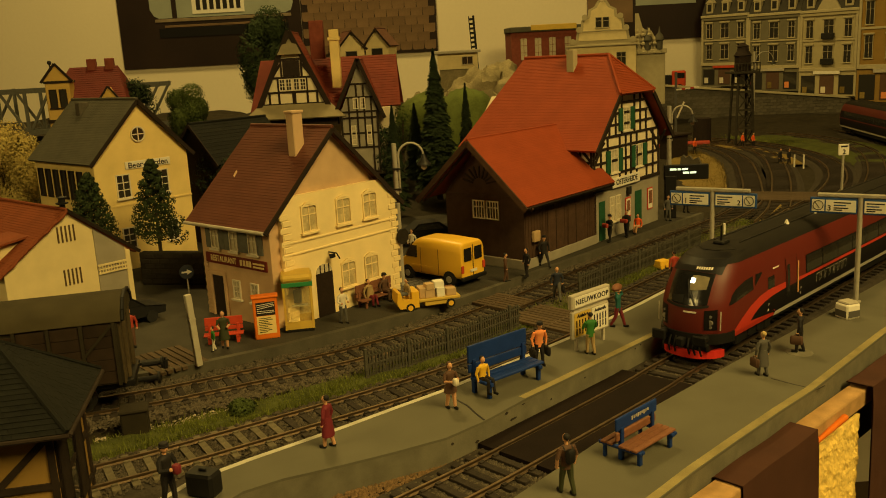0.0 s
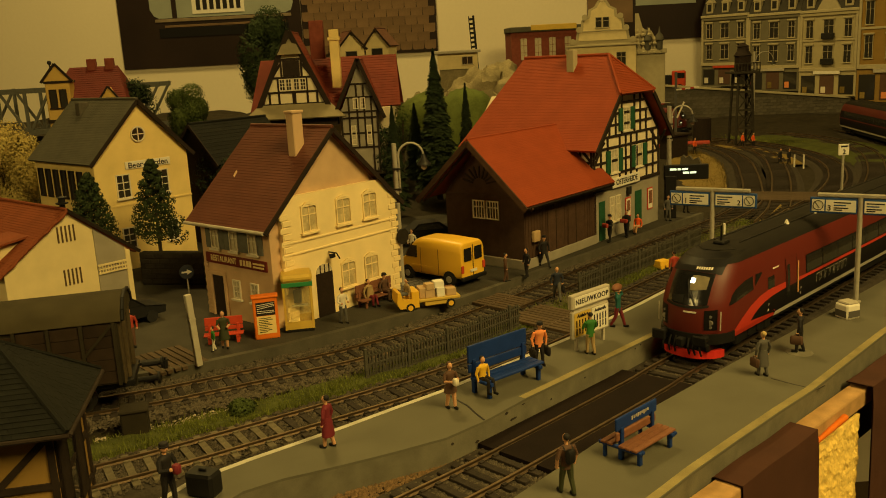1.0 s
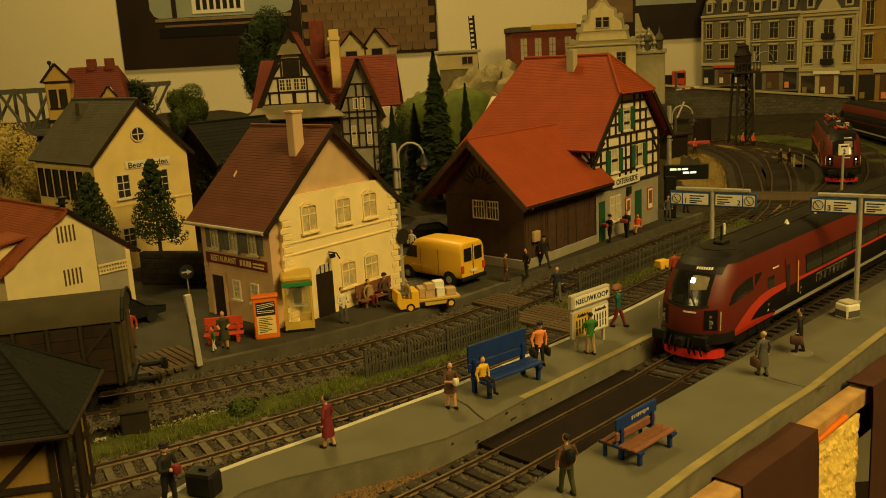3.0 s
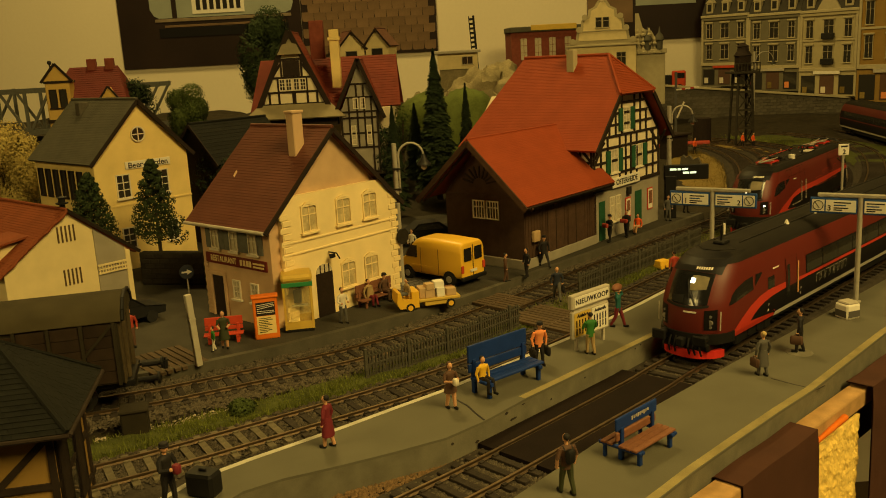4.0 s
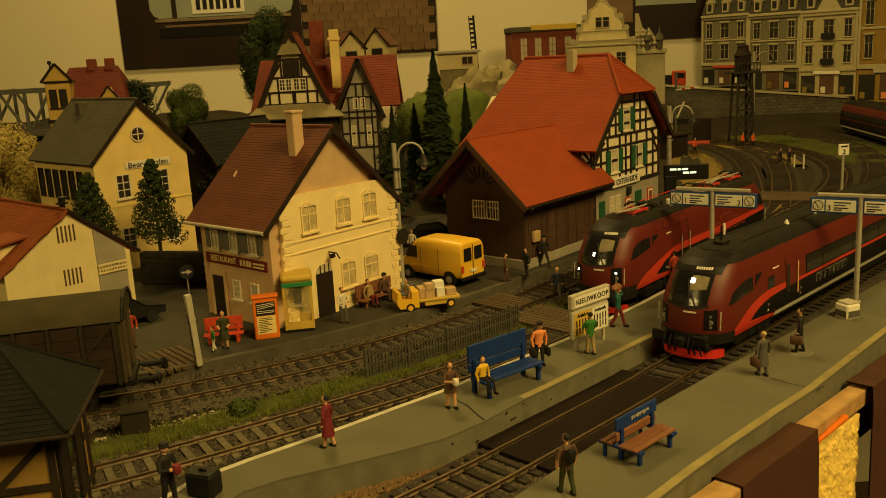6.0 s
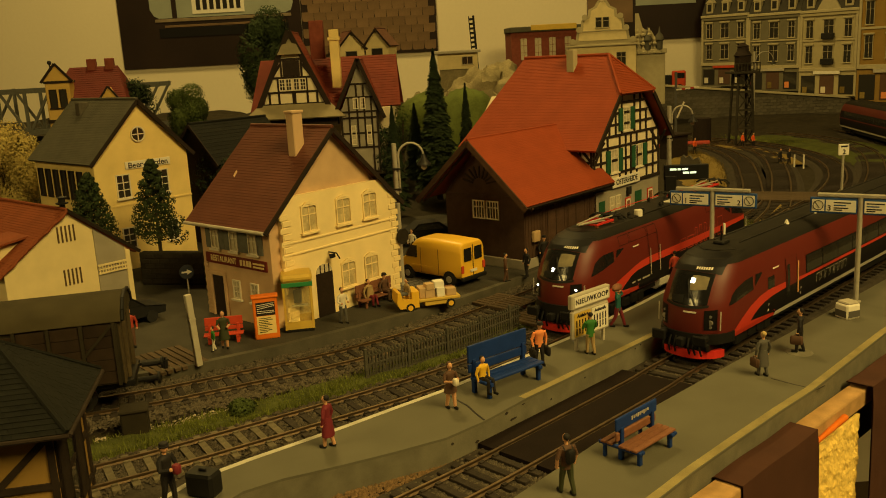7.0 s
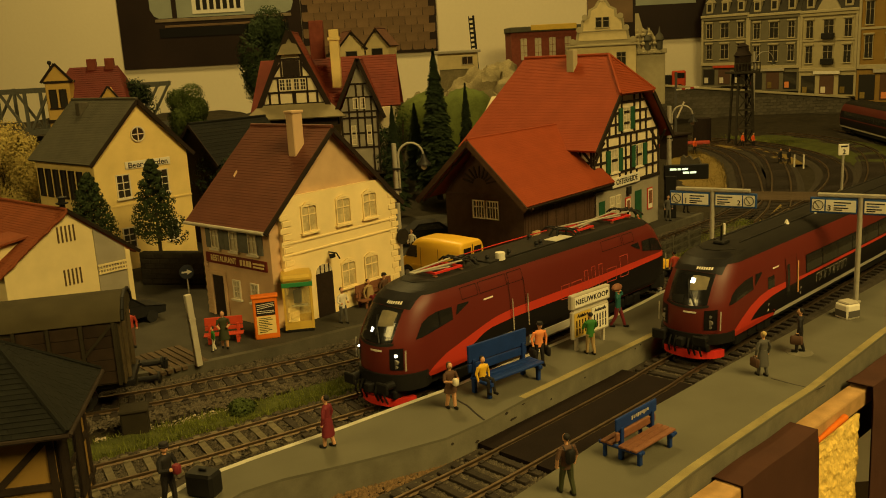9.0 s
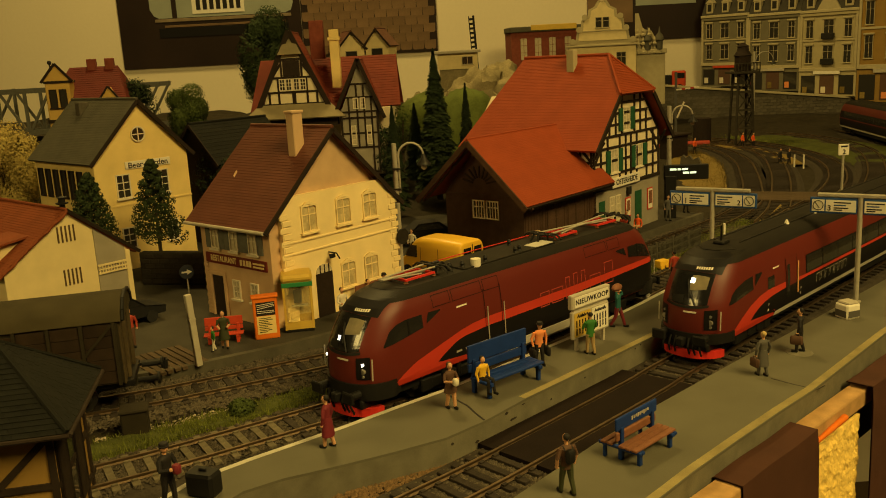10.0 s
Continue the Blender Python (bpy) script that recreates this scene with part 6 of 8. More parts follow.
# ---- road vehicles and street things
def van():
    t = thing("delivery_van", at(-0.17, 47.0, 0.22, 137), "yellow delivery van with dark windows parked on the cobbles", "van")
    rows = []
    for x, z0, z1, w in ((-2.36, 0.4, 2.2, 0.9), (-2.34, 0.36, 2.3, 0.95), (-2.2, 0.34, 2.38, 0.98), (-0.5, 0.33, 2.42, 0.99), (0.75, 0.33, 2.38, 0.98), (1.05, 0.33, 2.28, 0.97), (1.35, 0.33, 2.0, 0.97), (1.85, 0.34, 1.3, 0.97), (2.3, 0.36, 1.1, 0.93), (2.5, 0.38, 0.95, 0.85), (2.56, 0.45, 0.75, 0.75)):
        ring = []
        for i in range(24):
            a = 2 * math.pi * (i + 0.5) / 24
            cy, cz = math.cos(a), math.sin(a)
            yy = w * math.copysign(abs(cy) ** 0.34, cy)
            zz = (z0 + z1) / 2 + (z1 - z0) / 2 * math.copysign(abs(cz) ** 0.34, cz)
            ring.append((x, yy * (1 - 0.05 * max(0.0, zz - 1.3)), zz))
        rows.append(ring)
    s = Shape().grid([r + [r[0]] for r in rows])
    s.add(rows[0], [tuple(range(24))]).add(rows[-1], [tuple(range(24))])
    part("body", s, M["van_yellow"], t, smooth=True)
    for x in (-1.5, 1.6):
        part("wheel_arch", Shape().rod((x, -0.995, 0.36), (x, 0.995, 0.36), 0.44, n=20), M["black"], t)
    for y in (-0.999, 0.985):
        for x in (-0.75, 0.55):
            part("panel_seam", Shape().box(x - 0.012, x + 0.012, y, y + 0.014, 0.5, 1.9), M["p_brown"], t)
    for y in (-0.42, 0.42):
        part("rear_window", Shape().box(-2.42, -2.36, y - 0.3, y + 0.3, 1.35, 2.05, 0.04), M["train_glass"], t)
        part("tail_light", Shape().box(-2.42, -2.35, y * 2.05 - 0.1, y * 2.05 + 0.1, 0.75, 1.15, 0.02), M["bench_red"], t, "red tail light")
    part("number_plate", Shape().box(-2.43, -2.38, -0.25, 0.25, 0.72, 0.86), M["sign_white"], t)
    part("door_seam", Shape().box(-2.39, -2.36, -0.015, 0.015, 0.5, 2.2), M["ink"], t)
    part("bumper", Shape().box(-2.5, -2.3, -0.98, 0.98, 0.32, 0.52, 0.05).box(2.4, 2.62, -0.95, 0.95, 0.32, 0.55, 0.05), M["black"], t)
    for y in (-0.99, 0.93):
        part("side_window", Shape().prism([(1.72, 1.3), (0.85, 1.3), (0.85, 1.95), (1.28, 1.95)], y, y + 0.06, "y"), M["train_glass"], t)
        part("rub_strip", Shape().box(-1.2, 1.2, y, y + 0.06, 0.8, 0.9), M["van_yellow"], t)
    part("windscreen", Shape().slab([(1.9, -0.8, 1.32), (1.9, 0.8, 1.32), (1.36, 0.75, 2.04), (1.36, -0.75, 2.04)], 0.02), M["train_glass"], t, m=at(0.03, 0, 0.02))
    for x in (-1.5, 1.6):
        for y in (-0.88, 0.88):
            w = part("wheel", Shape().rod((x, y - 0.13, 0.34), (x, y + 0.13, 0.34), 0.34, n=20), M["tyre"], t, smooth=True)
            part("rim", Shape().rod((x, y - 0.15, 0.34), (x, y + 0.15, 0.34), 0.19, n=14), M["rim"], w)


def car(x, y, rz, label):
    t = thing("car", at(x, y, 0.2, rz), label, "car", "parked cars")
    rows = []
    for yy, k in ((-0.8, 0.93), (-0.86, 1.0), (0.86, 1.0), (0.8, 0.93)):
        rows.append([(a * k, yy * (0.82 if b > 0.95 else 1), 0.3 + (b - 0.3) * k) for a, b in ((-2.1, 0.35), (2.1, 0.35), (2.15, 0.7), (1.1, 0.9), (0.5, 1.38), (-0.9, 1.4), (-1.5, 0.95), (-2.1, 0.88))])
    s = Shape().grid([r + [r[0]] for r in rows]).add(rows[0], [tuple(range(8))]).add(rows[-1], [tuple(range(8))])
    part("body", s, M["car_dark"], t, smooth=True)
    for yy in (-0.8, 0.76):
        part("side_window", Shape().prism([(0.9, 0.95), (-1.2, 0.95), (-0.85, 1.3), (0.45, 1.3)], yy, yy + 0.04, "y"), M["train_glass"], t)
    for xx in (-1.3, 1.35):
        for yy in (-0.78, 0.78):
            part("wheel", Shape().rod((xx, yy - 0.1, 0.3), (xx, yy + 0.1, 0.3), 0.3, n=16), M["tyre"], t)
    for yy in (-0.6, 0.6):
        part("tail_light", Shape().box(-2.12, -2.05, yy - 0.18, yy + 0.18, 0.62, 0.8, 0.02), M["bench_red"], t)


def luggage_cart():
    t = thing("luggage_cart", at(-0.95, 41.5, 0.2, 196), "yellow electric luggage cart loaded with parcels", "cart")
    part("deck", Shape().box(-1.6, 0.5, -0.55, 0.55, 0.42, 0.56, 0.03).box(-1.0, 0.2, -0.5, 0.5, 0.2, 0.42, 0.03), M["booth_yellow"], t)
    part("cab", Shape().prism([(0.5, 0.2), (1.45, 0.2), (1.6, 0.5), (1.55, 1.0), (1.4, 1.02), (1.3, 0.62), (0.85, 0.62), (0.85, 1.0), (0.5, 1.0)], -0.55, 0.55, "y"), M["van_yellow"], t, "yellow driver's stand")
    part("seat", Shape().box(0.55, 1.0, -0.35, 0.35, 0.62, 0.75, 0.04), M["booth_yellow"], t)
    for x in (-1.1, 0.95):
        for y in (-0.5, 0.5):
            w = part("wheel", Shape().rod((x, y - 0.07, 0.22), (x, y + 0.07, 0.22), 0.22, n=16), M["tyre"], t)
            part("hub", Shape().rod((x, y - 0.09, 0.22), (x, y + 0.09, 0.22), 0.13, n=12), M["van_yellow"], w)
    for i, (x, y, z, a, b, c, m) in enumerate(((-1.2, 0.2, 0.56, 0.5, 0.45, 0.35, "box_card"), (-0.65, 0.25, 0.56, 0.4, 0.4, 0.45, "sign_white"), (-0.1, 0.15, 0.56, 0.5, 0.5, 0.4, "box_card"), (-0.65, -0.25, 0.56, 0.5, 0.4, 0.3, "sign_white"), (-0.6, 0.1, 0.99, 0.5, 0.5, 0.32, "sign_white"), (-0.1, 0.2, 0.96, 0.4, 0.45, 0.3, "box_card"), (-1.25, -0.3, 0.56, 0.45, 0.35, 0.3, "bench_wood"), (0.2, 0.0, 0.56, 0.4, 0.7, 0.5, "box_card"))):
        solid("parcel", Shape().box(-a / 2, a / 2, -b / 2, b / 2, 0, c, 0.02), M[m], t.matrix_basis @ at(x, y, z - 0.001, random.uniform(-6, 6)), "small parcel stacked on the luggage cart", "parcel", "parcels")
    figure(-1.85, 41.05, 0.62, 300, "p_khaki", "p_grey", "plastic driver figurine on the luggage cart", sit=True, h=1.5)


def kiosk():
    t = thing("advert_stand", at(-8.15, 37.95, 0.2, 14), "orange advertising stand with a black and cream poster", "advertising stand")
    part("body", Shape().box(-0.55, 0.55, -0.22, 0.22, 0, 1.95, 0.04), M["orange"], t)
    part("cap", Shape().box(-0.6, 0.6, -0.27, 0.27, 1.9, 2.0, 0.03), M["orange"], t)
    part("poster_top", Shape().box(-0.42, 0.42, -0.235, -0.22, 1.1, 1.72), M["ink"], t)
    for i in range(5):
        part("poster_line", Shape().beam((-0.38, -0.24, 1.6 - 0.09 * i), (0.38, -0.24, 1.66 - 0.12 * i + 0.05 * (i % 3)), 0.02), M["sign_white"], t)
    part("poster_sheet", Shape().box(-0.42, 0.42, -0.235, -0.22, 0.25, 1.08), M["yellow_wall"], t)
    for i in range(9):
        part("print_bar", Shape().box(-0.34, -0.34 + 0.35 + 0.3 * ((i * 37) % 10) / 10, -0.24, -0.235, 0.32 + 0.08 * i, 0.355 + 0.08 * i), M["turf"], t)


def phone_booth():
    t = thing("telephone_booth", at(-6.85, 39.15, 0.2, 10), "yellow glazed telephone booth with a green band", "telephone booth")
    w = 0.62
    part("base", Shape().box(-w - 0.02, w + 0.02, -w - 0.02, w + 0.02, 0, 0.14, 0.03), M["black"], t)
    for x in (-w, w):
        for y in (-w, w):
            part("corner_post", Shape().box(x - 0.05, x + 0.05, y - 0.05, y + 0.05, 0.14, 2.35), M["booth_yellow"], t)
    part("roof", Shape().box(-w - 0.1, w + 0.1, -w - 0.1, w + 0.1, 2.35, 2.7, 0.12), M["booth_yellow"], t, "pale yellow roof")
    part("band", Shape().box(-w - 0.08, w + 0.08, -w - 0.08, w + 0.08, 2.15, 2.35, 0.02), M["green_paint"], t, "green band under the roof")
    for k, (a, b, c, d) in enumerate(((-w, w, -w - 0.01, -w + 0.01), (-w, w, w - 0.01, w + 0.01), (-w - 0.01, -w + 0.01, -w, w), (w - 0.01, w + 0.01, -w, w))):
        p = part("pane", Shape().box(a + (0.05 if k < 2 else 0), b - (0.05 if k < 2 else 0), c + (0.05 if k > 1 else 0), d - (0.05 if k > 1 else 0), 0.5, 2.15), M["clear"], t, "clear glass pane")
        p.visible_shadow = False
        part("kick_panel", Shape().box(a - 0.01, b + 0.01, c - 0.01, d + 0.01, 0.14, 0.5), M["booth_yellow"], t)
    part("telephone", Shape().box(-0.2, 0.2, 0.35, 0.55, 1.1, 1.75, 0.04), M["p_grey"], t)
    part("shelf", Shape().box(-0.45, 0.45, 0.3, 0.58, 0.95, 1.02), M["gutter"], t)


def small_street_things():
    slat_bench(-10.05, 37.7, 8, "bench_red", "bench_red", "red slatted bench beside the house", wide=1.75, z=0.2, scale=0.78)
    slat_bench(-3.45, 42.75, 48.8, "bench_wood", "bench_wood", "brown wooden bench against the house wall", wide=2.6, z=0.2, scale=0.8)
    slat_bench(2.0, 29.55, 39, "bench_blue", "bench_blue", "large blue slatted bench on the island platform", wide=2.9, scale=1.25)
    slat_bench(5.6, 23.7, 43, "bench_wood", "bench_blue", "blue framed bench with brown slats on the platform", wide=2.05, sign=True)
    s = Shape().box(-0.13, 0.13, -0.11, 0.11, 0, 3.1, 0.02).box(-0.15, 0.15, -0.13, 0.13, 2.0, 2.08)
    solid("concrete_post", s, M["gutter"], at(-10.4, 34.6, 0.2, 40, 0, -3), "weathered concrete post beside the plank crossing", "post")
    solid("relay_box", Shape().box(-0.45, 0.45, -0.4, 0.4, 0, 1.05, 0.05).box(-0.5, 0.5, -0.45, 0.45, 1.0, 1.1, 0.04), M["wagon"], at(-11.2, 29.0, -0.35, 15), "dark grey relay box beside the track", "relay box")
    solid("suitcase", Shape().box(-0.45, 0.45, -0.3, 0.3, 0, 0.7, 0.09).box(-0.12, 0.12, -0.04, 0.04, 0.7, 0.78, 0.02), M["black"], at(-7.05, 22.6, 0.6, -20), "large black suitcase on the platform end", "suitcase")
    t = thing("waste_crate", at(16.95, 35.3, 0.6, 20), "cream crate with worn print beside the sign post", "crate")
    part("crate_body", Shape().box(-0.36, 0.36, -0.36, 0.36, 0, 0.62, 0.06), M["sign_white"], t)
    for k in range(4):
        part("print_patch", Shape().box(-0.3, 0.3, -0.372, -0.36, 0.08, 0.36, 0.0), M["p_grey"], t, m=pose(0, 0, 0, 0, 0, 90 * k))
    part("lid", Shape().box(-0.3, 0.3, -0.3, 0.3, 0.6, 0.72, 0.1), M["gutter"], t)
    solid("handcart", Shape().box(-0.35, 0.35, -0.25, 0.25, 0.18, 0.5, 0.04).rod((-0.2, -0.3, 0.15), (-0.2, 0.3, 0.15), 0.15).rod((0.2, -0.3, 0.15), (0.2, 0.3, 0.15), 0.15), M["van_yellow"], at(12.4, 48.2, -0.2, 30), "small yellow trolley beside the track", "trolley")
    solid("drain_cover", Shape().lathe([(0.62, 0), (0.62, 0.015), (0.5, 0.02)], (0, 0, 0), 20), M["asphalt"], at(-4.8, 39.4, 0.201), "round dark manhole cover in the pavement", "manhole")
    t = thing("track_sign", at(28.9, 62, 0, 5), "white track number board on a grey post", "sign")
    part("post", Shape().rod((0, 0, -0.3), (0, 0, 3.9), 0.09), M["steel_pole"], t)
    b = part("board", Shape().box(-0.38, 0.4, -0.06, 0.06, 3.85, 4.65, 0.03), M["sign_white"], t)
    words("2", 0.48, b, at(0.02, -0.07, 4.08, 0, 90), M["ink"])
    part("print_bar", Shape().box(-0.22, 0.26, -0.07, -0.06, 4.42, 4.54), M["ink"], b)
    t = thing("traffic_sign", at(-13.1, 43.3, 0.2, 20), "round dark sign with a white arrow", "sign")
    part("post", Shape().rod((0, 0, 0), (0, 0, 1.7), 0.035), M["steel_pole"], t)
    part("disc", Shape().rod((0, -0.04, 2.0), (0, 0.02, 2.0), 0.36, n=20), M["p_navy"], t)
    part("arrow", Shape().prism([(-0.25, 1.96), (0.02, 1.96), (0.02, 1.86), (0.27, 2.0), (0.02, 2.14), (0.02, 2.04), (-0.25, 2.04)], -0.06, -0.04, "y"), M["sign_white"], t)


def wagon():
    t = thing("goods_wagon", at(-16.75, 30.75, 0, 13.5), "weathered dark grey covered goods wagon", "goods wagon")
    out = [(-1.42, 1.15), (1.42, 1.15), (1.42, 3.45), (1.25, 3.8), (0.8, 4.1), (0, 4.22), (-0.8, 4.1), (-1.25, 3.8), (-1.42, 3.45)]
    part("body", Shape().prism(out, -4.6, 4.6, "x"), M["wagon"], t)
    part("roof", Shape().prism([(y * 1.06, z + 0.06) for y, z in out[2:]], -4.8, 4.8, "x"), M["wagon_roof"], t, "olive grey curved roof", smooth=True)
    for i in range(9):
        x = -4.5 + 1.12 * i
        for sd in (-1, 1):
            part("side_rib", Shape().box(x - 0.06, x + 0.06, *sorted((sd * 1.42, sd * 1.52)), 1.1, 3.5), M["wagon"], t)
    for i in range(4):
        part("door_board", Shape().box(-1.1, 1.1, -1.47, -1.43, 1.2 + 0.55 * i, 1.7 + 0.55 * i, 0.02), M["wagon_board"], t)
    for i in range(8):
        for j in range(5):
            if i not in (3, 4):
                part("side_board", Shape().box(-4.43 + 1.12 * i, -3.45 + 1.12 * i, -1.455, -1.425, 1.2 + 0.45 * j, 1.63 + 0.45 * j, 0.01), M["wagon_board"], t)
    for i in range(11):
        y = -1.38 + 0.2509 * i
        zt = 3.42 + 0.72 * math.cos(min(1.5, abs(y + 0.12) * 1.05)) - 0.05
        part("end_plank", Shape().box(4.6, 4.66, y, y + 0.238, 1.1, zt, 0.012), M["wagon_end"], t)
    for y in (-0.75, 0.75):
        part("end_post", Shape().box(4.66, 4.8, y - 0.08, y + 0.08, 0.95, 3.75, 0.02), M["wagon_end"], t, "weathered end post")
    rim = [(y * 1.07, z + 0.08) for y, z in out[2:]]
    part("roof_rim", Shape().tube([(4.82, y, z) for y, z in rim], 0.07, 6), M["black"], t, "dark rim of the roof")
    part("diagonal", Shape().beam((2.3, -1.5, 1.2), (4.4, -1.5, 3.4), 0.05, 0.1), M["wagon"], t)
    part("foot_board", Shape().box(4.7, 5.9, 0.9, 1.25, 0.95, 1.07, 0.02).box(5.8, 5.95, 0.9, 1.25, 0.7, 1.07, 0.02), M["black"], t, "black step arm at the wagon end")
    part("frame", Shape().box(-4.9, 4.9, -1.2, 1.2, 0.9, 1.15, 0.03).box(4.6, 4.9, -1.1, 1.1, 0.95, 1.05), M["black"], t)
    for y in (-0.88, 0.88):
        for e in (-1, 1):
            part("buffer", Shape().rod((e * 5.0, y, 1.0), (e * 5.75, y, 1.0), 0.1).rod((e * 5.72, y, 1.0), (e * 5.8, y, 1.0), 0.24, n=16), M["black"], t)
    for x in (-3.0, 3.0):
        for y in (-0.75, 0.75):
            part("wheel", Shape().rod((x, y - 0.07, 0.5), (x, y + 0.07, 0.5), 0.5, n=20), M["iron"], t)
        part("axle_box", Shape().box(x - 0.3, x + 0.3, -1.1, 1.1, 0.35, 0.9, 0.05), M["black"], t)


def white_house():
    t = gable_house("white_house", at(-20.3, 39.3, 0, 48), 6.25, 7.5, 0.2, 3.3, 5.95, 0.4, "white_wall", "roof_rust", 30, "white plastered house with a rust red roof", front_over=0.12, mid=3.3, verge=False)
    part("roof_edge", Shape().beam((3.3, -0.16, 5.88), (6.75, -0.16, 3.2), 0.1, 0.09).beam((3.3, -0.2, 5.98), (6.8, -0.2, 3.26), 0.08, 0.06), M["timber"], t, "split dark verge boards")
    edge = [(3.3 - 3.7 * i / 14, -0.14 - 0.05 * (i % 2), 5.97 - 2.66 * i / 14 - random.uniform(0.02, 0.14)) for i in range(15)]
    part("torn_edge", Shape().tube(edge, 0.07, 6), M["roof_rust"], t, "ragged roof edge")
    # the balcony recess is flat: its shade is a grey panel
    part("side_panel", Shape().prism([(4.47, 0.3), (6.0, 0.3), (6.0, 3.7), (4.47, 4.85)], -0.05, -0.002, "y"), M["grey_wall"], t, "grey panel painted as the shaded balcony recess")
    part("corner_post", Shape().box(6.0, 6.27, -0.08, -0.002, 0.25, 3.45, 0.02), M["white_wall"], t, "pale corner post")
    for i in range(10):
        part("rail_bar", Shape().box(4.52 + 0.15 * i, 4.57 + 0.15 * i, -0.12, -0.06, 2.5, 2.9), M["white_wall"], t)
    part("hand_rail", Shape().box(4.47, 6.0, -0.14, -0.06, 2.86, 2.96).box(4.47, 6.0, -0.14, -0.06, 2.46, 2.54).box(4.47, 6.0, -0.13, -0.06, 2.66, 2.72), M["white_wall"], t)
    for x0, z in ((2.7, 4.4), (2.75, 2.25)):
        for i in range(5):
            part("vent_slot", Shape().box(x0 + 0.2 * i, x0 + 0.08 + 0.2 * i, -0.03, -0.002, z, z + 0.8), M["vent_shade"], t)
    for x, z, w in ((3.5, 1.42, 0.3), (3.9, 1.46, 0.16), (4.15, 1.5, 0.22)):
        part("script_bar", Shape().beam((x, -0.02, z), (x + w, -0.02, z + 0.1), 0.03, 0.06), M["ink"], t)
    part("chimney_pot", Shape().lathe([(0.14, 0), (0.14, 0.3), (0.3, 0.34), (0.3, 0.4), (0.16, 0.42), (0.16, 0.62), (0.26, 0.66), (0.05, 0.72)], (3.4, 0.5, 5.85), 10), M["black"], t, "black chimney cowl")
    dm = part("dormer", Shape().prism([(0.2, 3.6), (1.6, 3.6), (1.6, 4.55), (0.2, 4.55)], 1.2, 3.0, "y"), M["white_wall"], t)
    part("dormer_roof", Shape().slab([(-0.1, 0.9, 4.62), (-0.1, 3.2, 4.62), (1.95, 3.2, 4.9), (1.95, 0.9, 4.9)], 0.1), M["roof_rust"], dm)


def corner_house():
    """The dark half-timbered house at the near corner."""
    t = thing("timbered_house", at(-14.81, 20.05, 0, 11), "dark half-timbered house with a mossy shingle hip roof", "house")
    w, d = 5.0, 4.9
    part("wall", Shape().box(0.5, w - 0.5, 0.5, d - 0.5, -0.4, 3.3), M["facade_yellow"], t, "yellow infill wall")
    g = [(0.5, z, w - 0.5, z) for z in (0.3, 1.7, 3.1)] + [(x, -0.3, x, 3.2) for x in (0.6, 1.7, 2.9, 4.4)] + [(0.6, 0.3, 1.7, 1.7), (2.9, 1.7, 4.4, 3.1), (1.7, 1.7, 2.9, 3.1)]
    timbers(t, g, 0.5, -1, 0.18)
    timbers(t, [(0.5, z, d - 0.5, z) for z in (0.3, 1.7, 3.1)] + [(y, -0.3, y, 3.2) for y in (0.6, 1.5, 2.4, 3.3, 4.0)] + [(0.6, 0.3, 1.5, 3.1), (2.4, 0.3, 3.3, 3.1)], w - 0.5, 1, 0.18, "x")
    r0, r1 = (1.9, 2.3, 5.35), (2.9, 2.3, 5.35)
    e = [(0, 0, 3.3), (w, 0, 3.3), (w, d, 3.3), (0, d, 3.3)]
    for a, b, c, dd in ((e[0], e[1], r1, r0), (e[1], e[2], r1, r1), (e[2], e[3], r0, r1), (e[3], e[0], r0, r0)):
        sl = part("roof_slope", Shape().add([a, b, c, dd], [(0, 1, 2, 3)] if c != dd else [(0, 1, 2)]), M["roof_dark"], t)
        a, b, c, dd = Vector(a), Vector(b), Vector(c), Vector(dd)
        n = (b - a).cross(c - a).normalized()
        for i in range(19):
            t0, t1 = i / 19, min(0.995, (i + 1.15) / 19)
            p, q, r, s = a.lerp(dd, t0), b.lerp(c, t0), b.lerp(c, t1), a.lerp(dd, t1)
            m = max(1, int((q - p).length / 0.21))
            for j in range(m):
                f0, f1 = j / m, (j + 0.96) / m
                k = n * (0.035 + random.uniform(0, 0.012))
                part("shingle", Shape().slab([p.lerp(q, f0) + k, p.lerp(q, f1) + k, s.lerp(r, f1) + n * 0.015, s.lerp(r, f0) + n * 0.015], 0.03), M["roof_dark"], sl)
    part("side_pane", Shape().box(w - 0.49, w - 0.46, 1.55, 2.35, 0.5, 3.0), M["pane"], t, "dark window beside the corner")
    part("gutter", Shape().tube([(0, -0.05, 3.25), (w + 0.05, -0.05, 3.25), (w + 0.05, d, 3.25)], 0.07, 8), M["timber"], t)
    for q in ((0, 0), (w, 0), (w, d)):
        part("hip_cap", Shape().rod((q[0], q[1], 3.36), (r1 if q[0] else r0), 0.07, n=6), M["roof_dark"], t)


